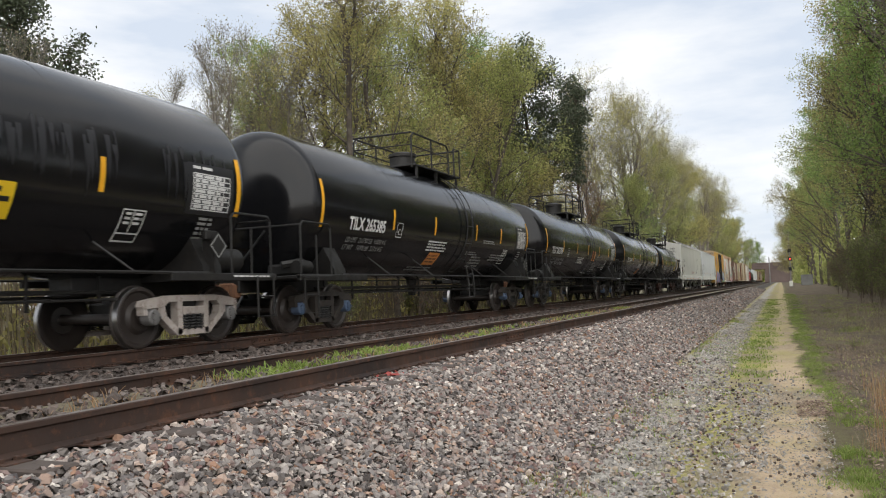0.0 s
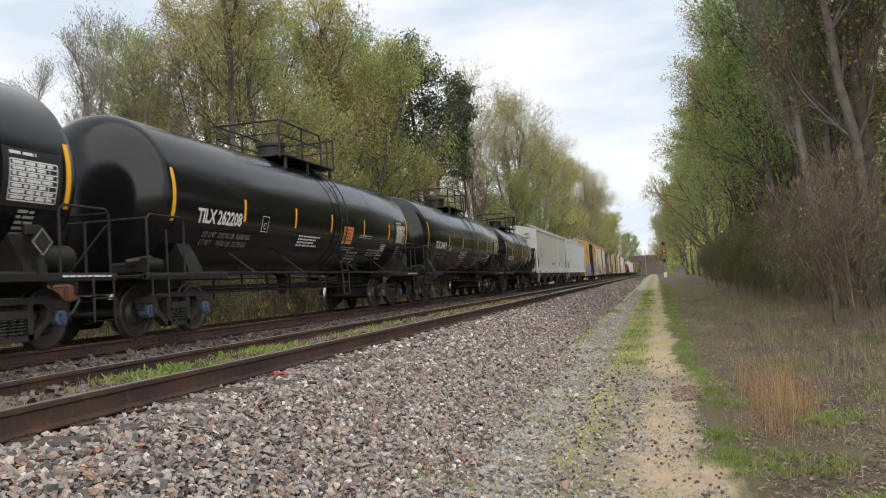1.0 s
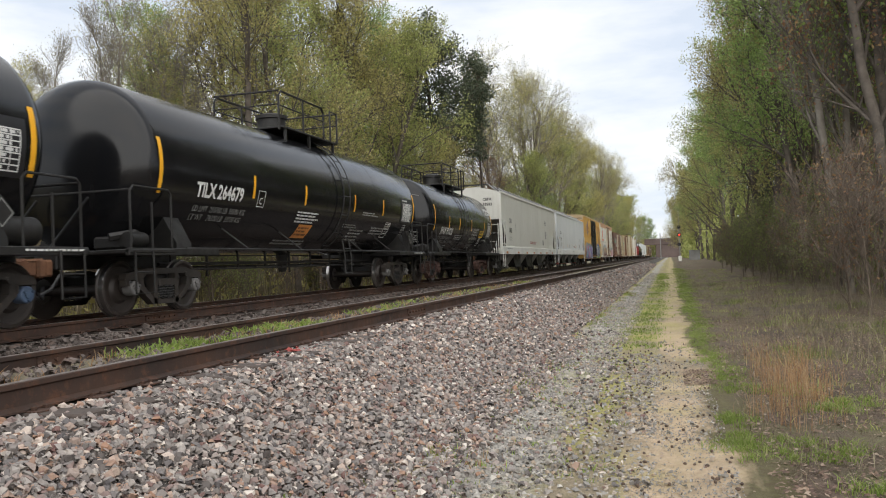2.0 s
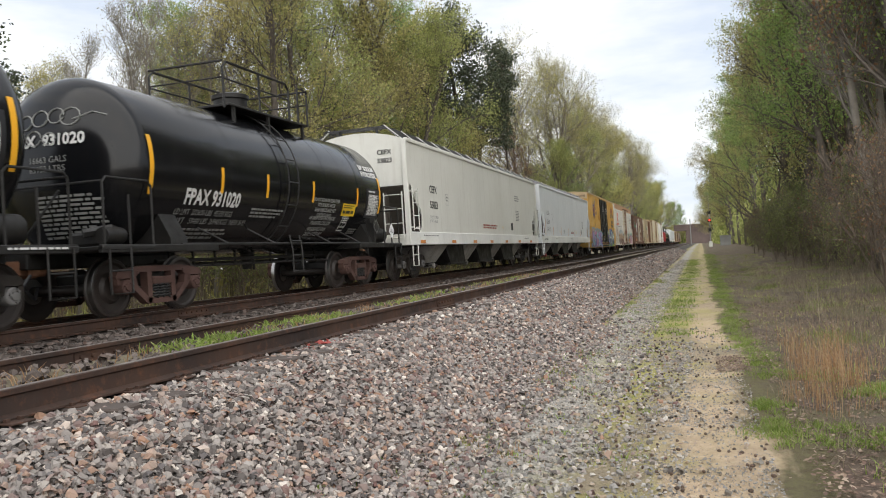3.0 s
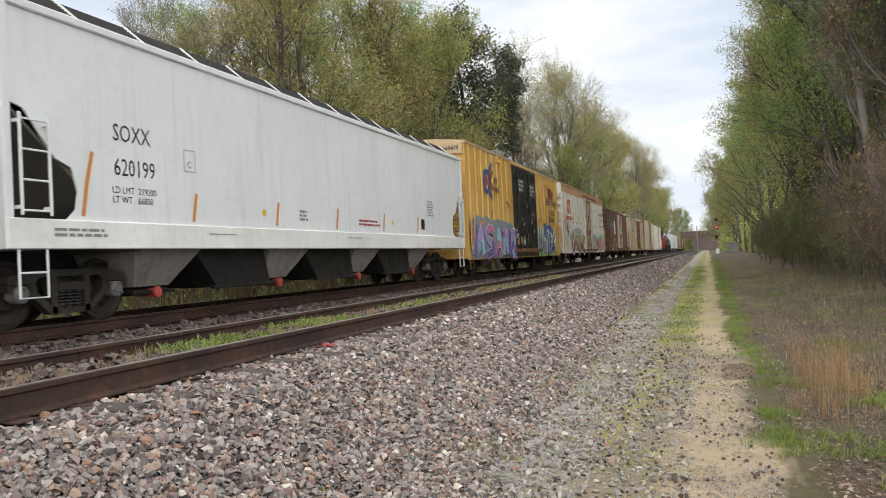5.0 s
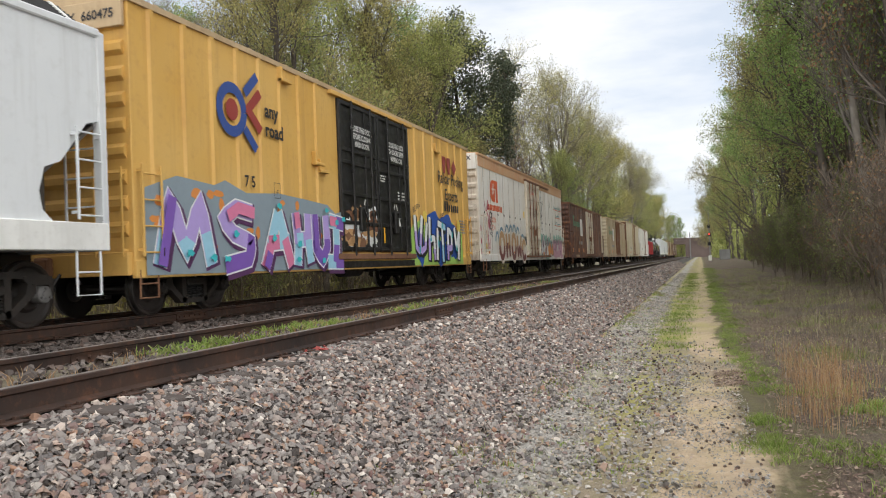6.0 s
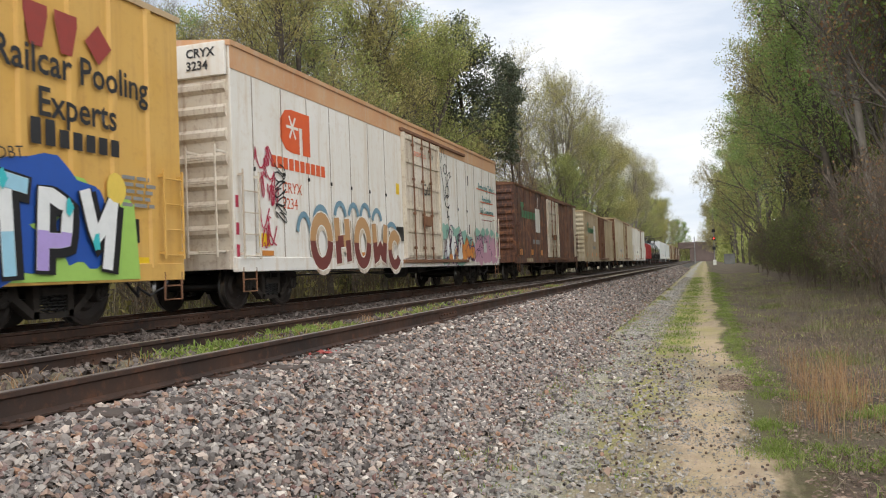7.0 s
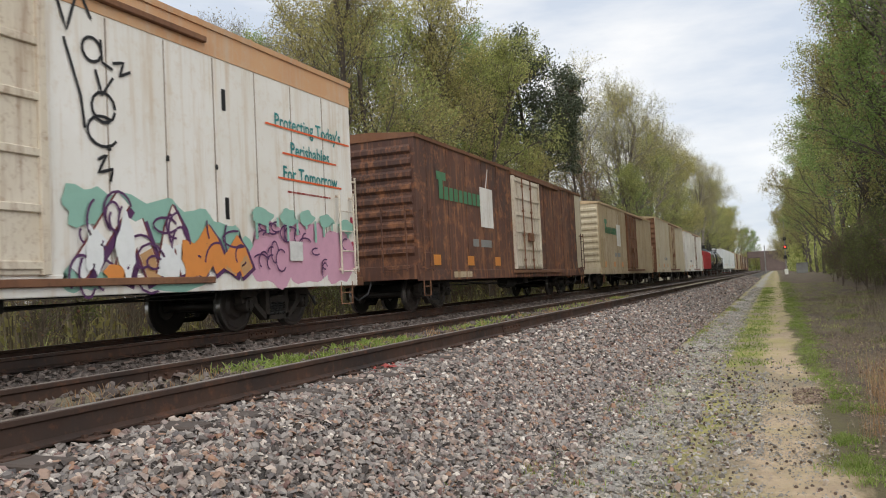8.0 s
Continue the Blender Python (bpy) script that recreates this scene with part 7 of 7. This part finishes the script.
def grow(seed, height, trunk_r, crown_at, reach, limbs, up, tiers=3, bend=0.12, twigs=3, stem=10):
    """A branching skeleton: segments (a, b, ra, rb) and the ends of its twigs."""
    rng = random.Random(seed)
    segs, tips = [], []

    def limb(p, d, length, r, tier):
        steps = (stem, 4, 3, 2)[min(tier, 3)]
        for i in range(steps):
            k0 = bend if tier else bend * 0.5
            d = (d + Vector((rng.gauss(0, k0), rng.gauss(0, k0), rng.gauss(0, k0) + (up * 0.12 if tier else 0.03)))).normalized()
            q = p + d * length / steps
            r2 = max(0.006, r * (1 - 0.75 / steps) if tier else r * (1 - 0.6 / steps))
            segs.append((p, q, r, r2))
            p, r = q, r2
            frac = (i + 1) / steps
            if tier < tiers and (tier > 0 or frac > crown_at):
                for _ in range({0: limbs, 1: 3, 2: twigs}.get(tier, 2)):
                    a, tilt = rng.uniform(0, 6.283), rng.uniform(0.5, 1.15)
                    side = d.orthogonal().normalized()
                    side.rotate(Matrix.Rotation(a, 3, d))
                    nd = (d * math.cos(tilt) + side * math.sin(tilt) + Vector((0, 0, up * 0.3))).normalized()
                    k = (1.15 - 0.75 * frac) if tier == 0 else (1.1 - 0.5 * frac)
                    ln = {0: reach * k, 1: reach * 0.42 * k, 2: reach * 0.2 * k}.get(tier, 0.3) * rng.uniform(0.7, 1.25)
                    limb(p, nd, ln, r * {0: 0.5, 1: 0.5, 2: 0.45}.get(tier, 0.5), tier + 1)
            if tier >= tiers - 1:
                tips.append((p, d))
        if tier < tiers - 1:
            tips.append((p, d))
    limb(Vector((0, 0, -0.3)), Vector((rng.gauss(0, 0.03), rng.gauss(0, 0.03), 1)), height, trunk_r, 0)
    return segs, tips


def wood_mesh(name, segs, material):
    vs, fs = [], []
    for p, q, r1, r2 in segs:
        n = 7 if r1 > 0.09 else (4 if r1 > 0.025 else 3)
        d = (q - p).normalized()
        a = d.orthogonal().normalized()
        b = d.cross(a)
        k = len(vs)
        for c, r in ((p, r1), (q, r2)):
            vs += [tuple(c + (a * math.cos(6.2832 * i / n) + b * math.sin(6.2832 * i / n)) * r) for i in range(n)]
        fs += [(k + i, k + (i + 1) % n, k + n + (i + 1) % n, k + n + i) for i in range(n)]
    me = bpy.data.meshes.new(name)
    me.from_pydata(vs, [], fs)
    me.materials.append(material)
    me.shade_smooth()
    return me


def crown_mesh(name, tips, per, size, scatter, material, limit=9000, keep=0.7):
    """Many small leaves in clusters round the twig ends, some of which stay bare."""
    t = np.array([tuple(p) for p, d in tips])
    t = t[rs.uniform(0, 1, len(t)) < keep]
    n = min(limit, len(t) * per)
    c = t[rs.randint(0, len(t), n)] + rs.normal(scale=scatter, size=(n, 3))
    m = turns(n)
    s = rs.uniform(0.6, 1.4, n)[:, None] * size
    u, w = m[:, :, 0] * s, m[:, :, 1] * s * 0.6
    v = np.stack([c - u, c - w, c + u * 0.9, c + w], 1).reshape(-1, 3)
    return raw_mesh(name, v, np.arange(4 * n).reshape(n, 4), material)


TREES = {}


def tree_kind(key, label, seed, height, trunk_r, crown_at, reach, limbs, up, bark, leaf, per, size, scatter, limit, bend=0.12, twigs=3, category="tree", stem=10, keep=0.7):
    segs, tips = grow(seed, height, trunk_r, crown_at, reach, limbs, up, 3, bend, twigs, stem)
    TREES[key] = (label, wood_mesh("trunk", segs, M[bark]), crown_mesh("crown", tips, per, size, scatter, M[leaf], limit, keep), category)


def plant(key, x, y, scale=1.0, turn=0.0, group="trees beside the railway"):
    label, wood, crown, category = TREES[key]
    z = float(level(x, y))
    ob = thing("shrub" if category == "shrub" else "tree", pose(x, y, z, 0, 0, turn), label, category, group)
    ob.scale = (scale, scale, scale)
    part("trunk", wood, None, ob)
    part("crown", crown, None, ob)
    return ob


tree_kind("spring1", "tall tree with fresh yellow-green spring leaves", 1, 14.5, 0.20, 0.18, 5.6, 2, 0.65, "bark", "leaf_spring", 20, 0.062, 0.17, 24000)
tree_kind("spring2", "tall tree in light green spring leaf", 2, 16, 0.22, 0.25, 5.0, 2, 0.75, "bark", "leaf_green", 20, 0.062, 0.17, 24000)
tree_kind("olive1", "tall tree with brownish olive buds", 3, 15.5, 0.21, 0.18, 5.8, 2, 0.65, "bark", "leaf_olive", 18, 0.058, 0.16, 24000)
tree_kind("yellow1", "tree with pale yellow catkins and young leaves", 4, 15, 0.18, 0.2, 4.8, 2, 0.85, "bark", "leaf_yellow", 18, 0.058, 0.16, 21000)
tree_kind("bare1", "slender grey tree, almost bare, with fine twigs", 5, 15, 0.13, 0.2, 3.6, 2, 1.6, "bark_pale", "leaf_grey", 3, 0.045, 0.25, 4000, 0.10, 4, "tree", 10, 1.0)
tree_kind("bare2", "spreading grey tree with budding twigs", 6, 15.5, 0.26, 0.2, 7.2, 2, 0.75, "bark_pale", "leaf_yellow", 9, 0.05, 0.2, 17000, 0.13, 4, "tree", 10, 0.9)
tree_kind("pine1", "tall dark pine with a ragged crown", 7, 19, 0.24, 0.5, 4.2, 2, 0.25, "bark_pine", "leaf_pine", 40, 0.10, 0.24, 16000, 0.18, 3, "tree", 13, 0.30)
tree_kind("red1", "thin tree with reddish buds", 8, 15, 0.15, 0.2, 4.2, 2, 1.0, "bark", "leaf_red", 8, 0.05, 0.16, 9000)
tree_kind("thin1", "thin tree with sparse fresh green leaves", 12, 16, 0.17, 0.25, 4.6, 2, 0.9, "bark", "leaf_green", 9, 0.058, 0.17, 12000)
tree_kind("cedar", "dense dark evergreen in the undergrowth", 9, 6.5, 0.12, 0.0, 2.4, 3, 0.5, "bark", "leaf_pine", 8, 0.08, 0.2, 6500)
tree_kind("brush1", "tangled bare brown brush", 10, 2.6, 0.035, 0.0, 1.9, 2, 1.2, "twig", "leaf_red", 1, 0.035, 0.15, 500, 0.2, 2, "shrub", 6)
tree_kind("brush2", "leafy green shrub at the wood's edge", 11, 2.6, 0.035, 0.0, 1.7, 2, 1.0, "twig", "leaf_shade", 8, 0.032, 0.13, 5200, 0.2, 2, "shrub", 6)

rng = random.Random(77)
# the wood beyond the train, drawing nearer to the line in the distance
LEFT = [("pine1", -24.6, 22.2, 0.70), ("bare1", -21, 23, 0.6), ("yellow1", -25, 27, 0.62), ("bare1", -20, 26.5, 0.72), ("bare1", -22, 29, 0.8), ("bare2", -23, 31, 0.72), ("bare1", -20, 30, 0.78), ("olive1", -19, 33, 0.98),
        ("olive1", -21, 37.5, 1.05), ("spring1", -18, 37, 0.9), ("spring1", -19, 42, 1.08), ("yellow1", -21, 45, 1.2), ("olive1", -17.5, 43, 1.0), ("spring1", -17, 49, 1.0), ("yellow1", -17, 53, 1.08), ("spring2", -19, 55, 1.1),
        ("pine1", -19.8, 60, 0.98), ("pine1", -17.2, 61, 0.98), ("pine1", -16.9, 63.5, 0.9), ("olive1", -15, 59, 0.68), ("red1", -15, 68, 0.85), ("bare2", -16.5, 78, 1.17), ("bare2", -15, 85, 1.15), ("bare2", -16, 93, 1.2), ("spring1", -14, 82, 0.75), ("spring2", -13.5, 91, 0.7),
        ("spring1", -14.5, 101, 1.1), ("bare2", -14.5, 108, 1.18), ("spring1", -14, 120, 1.25)]
for k, x, y, s in LEFT:
    plant(k, x, y, s, rng.uniform(0, 360))
for i in range(22):
    y = 34 + i * 4.2
    plant(rng.choice(["olive1", "spring1", "red1", "bare1", "spring2"]), -24 - rng.uniform(0, 7) + 0.05 * y, y, rng.uniform(0.6, 0.82), rng.uniform(0, 360))
for i in range(16):
    y = 132 + i * 13
    plant(rng.choice(["spring1", "yellow1", "spring1", "bare2"]), -14.5 - rng.uniform(0, 2.5), y, rng.uniform(1.15, 1.35), rng.uniform(0, 360))
for i in range(10):
    plant("bare1", -23 - rng.uniform(0, 6), 18 + i * 1.6, rng.uniform(0.5, 0.68), rng.uniform(0, 360))
for i in range(70):
    y = 10 + i * 1.35
    plant(rng.choice(["brush1", "brush1", "brush2"]), -16 - rng.uniform(0, 6) + 0.02 * y, y, rng.uniform(0.8, 1.5), rng.uniform(0, 360), "brush at the wood's edge")
# the wood beside the path
RIGHT = [("red1", 6.0, 25.5, 1.2), ("thin1", 7.0, 28, 1.1), ("bare1", 5.6, 28.5, 1.15), ("red1", 7.4, 23.5, 1.1), ("bare1", 8.2, 25, 1.2), ("thin1", 6.2, 33, 1.0), ("bare1", 6.6, 31, 1.1), ("thin1", 6.0, 38, 1.0), ("red1", 7.0, 36, 1.05), ("spring2", 6.2, 43, 0.98), ("olive1", 7.0, 47, 1.0),
         ("spring2", 6.4, 53, 1.05), ("olive1", 6.2, 61, 1.1), ("spring1", 6.6, 70, 1.15), ("olive1", 6.6, 80, 1.2), ("spring2", 6.8, 91, 1.2), ("olive1", 6.8, 104, 1.25), ("spring2", 6.8, 119, 1.25), ("spring1", 6.8, 136, 1.3), ("spring2", 6.8, 156, 1.3), ("spring2", 6.6, 181, 1.3)]
for k, x, y, s in RIGHT:
    plant(k, x, y, s, rng.uniform(0, 360))
for i in range(18):
    y = 22 + i * 3.4
    plant(rng.choice(["olive1", "thin1", "red1", "bare1", "bare2"]), 9.5 + rng.uniform(0, 7), y, rng.uniform(0.85, 1.1), rng.uniform(0, 360))
for i in range(9):
    y = 30 + i * 4.6
    plant("cedar", 7.0 + rng.uniform(0, 2.5), y, rng.uniform(0.5, 0.8), rng.uniform(0, 360))
for i in range(32):
    y = 13 + i * 2.1
    plant(rng.choice(["brush1", "brush2", "brush2", "brush2"]), 4.0 + rng.uniform(0, 2.6), y, rng.uniform(0.8, 1.3), rng.uniform(0, 360), "brush at the wood's edge")
for i in range(14):
    plant(rng.choice(["spring1", "spring2", "olive1"]), 5.2 + rng.uniform(0, 3), 200 + i * 16, rng.uniform(1.2, 1.4), rng.uniform(0, 360))
for i in range(6):
    plant("spring2", -30 + i * 4, 465 + rng.uniform(0, 20), rng.uniform(1.1, 1.3), rng.uniform(0, 360))

# ---- far down the line ----
mast = thing("signal_mast", pose(1.75, 160, float(level(1.75, 160))), "slim railway signal mast with dark heads", "railway signal")
g = Geo()
g.tube([(0, 0, 0), (0, 0, 6.6)], 0.09, 8)
g.tube([(0, 0, 6.6), (0, 0, 10.2)], 0.04, 6)
part("mast", g, M["pole"], mast)
for z in (3.2, 5.0, 6.5):
    g = Geo()
    g.box(-0.28, 0.28, -0.12, 0.02, z - 0.3, z + 0.3, 0.08)
    g.lathe([(-0.5, 0.17), (-0.12, 0.15)], 14, "y", (0, 0, z))
    part("signal_head", g, M["sign_black"], mast)
part("lens", Geo().lathe([(-0.56, 0.15), (-0.51, 0.15)], 14, "y", (0, 0, 5.0)), M["lens_red"], mast, "lit red signal lens")
part("base", Geo().box(-0.3, 0.3, -0.3, 0.3, 0, 1.0, 0.04), M["sill_white"], mast)
hut = thing("signal_cabinet", pose(4.6, 168, float(level(4.6, 168))), "grey metal signal cabinet", "cabinet")
part("body", Geo().box(-1.0, 1.0, -0.7, 0.7, 0, 1.9, 0.05), M["pole"], hut)
part("roof", Geo().box(-1.1, 1.1, -0.8, 0.8, 1.9, 2.0, 0.03), M["pole"], hut)
bridge = thing("overpass", pose(-4, 440, 0), "dark reddish-brown overpass across the line", "bridge")
part("deck", Geo().box(-9, 9, -4, 4, 6.4, 8.4, 0.1), M["concrete"], bridge)
part("parapet", Geo().box(-9, 9, -4.2, -3.9, 8.4, 9.6, 0.05), M["concrete"], bridge)
for x0, x1 in ((-30, -9), (-3.2, 12)):
    part("abutment", Geo().box(x0, x1, -3.8, 3.8, -1, 6.4, 0.1), M["concrete"], bridge)
for i in range(9):
    plant("olive1", -17 + i * 2.6, 450 + 3 * (i % 2), 0.58, 40 * i)
post = thing("line_pole", pose(-2.2, 200, -0.5), "plain grey pole beside the line", "pole")
part("shaft", Geo().tube([(0, 0, 0), (0, 0, 6.5)], [0.16, 0.11], 8), M["pole"], post)


def motions():
    """The train rolls by at a steady speed, its wheels turning with it."""
    for car, at in CARS:
        walk(car, [(t, pose(TRAIN_X, at - SPEED * t, 0)) for t in range(9)])
    for wheel, y in ROLLING:
        walk(wheel, [(i / FPS, pose(0, y, R_WHEEL, math.degrees(SPEED / R_WHEEL) * i / FPS)) for i in range(8 * FPS + 1)])


motions()
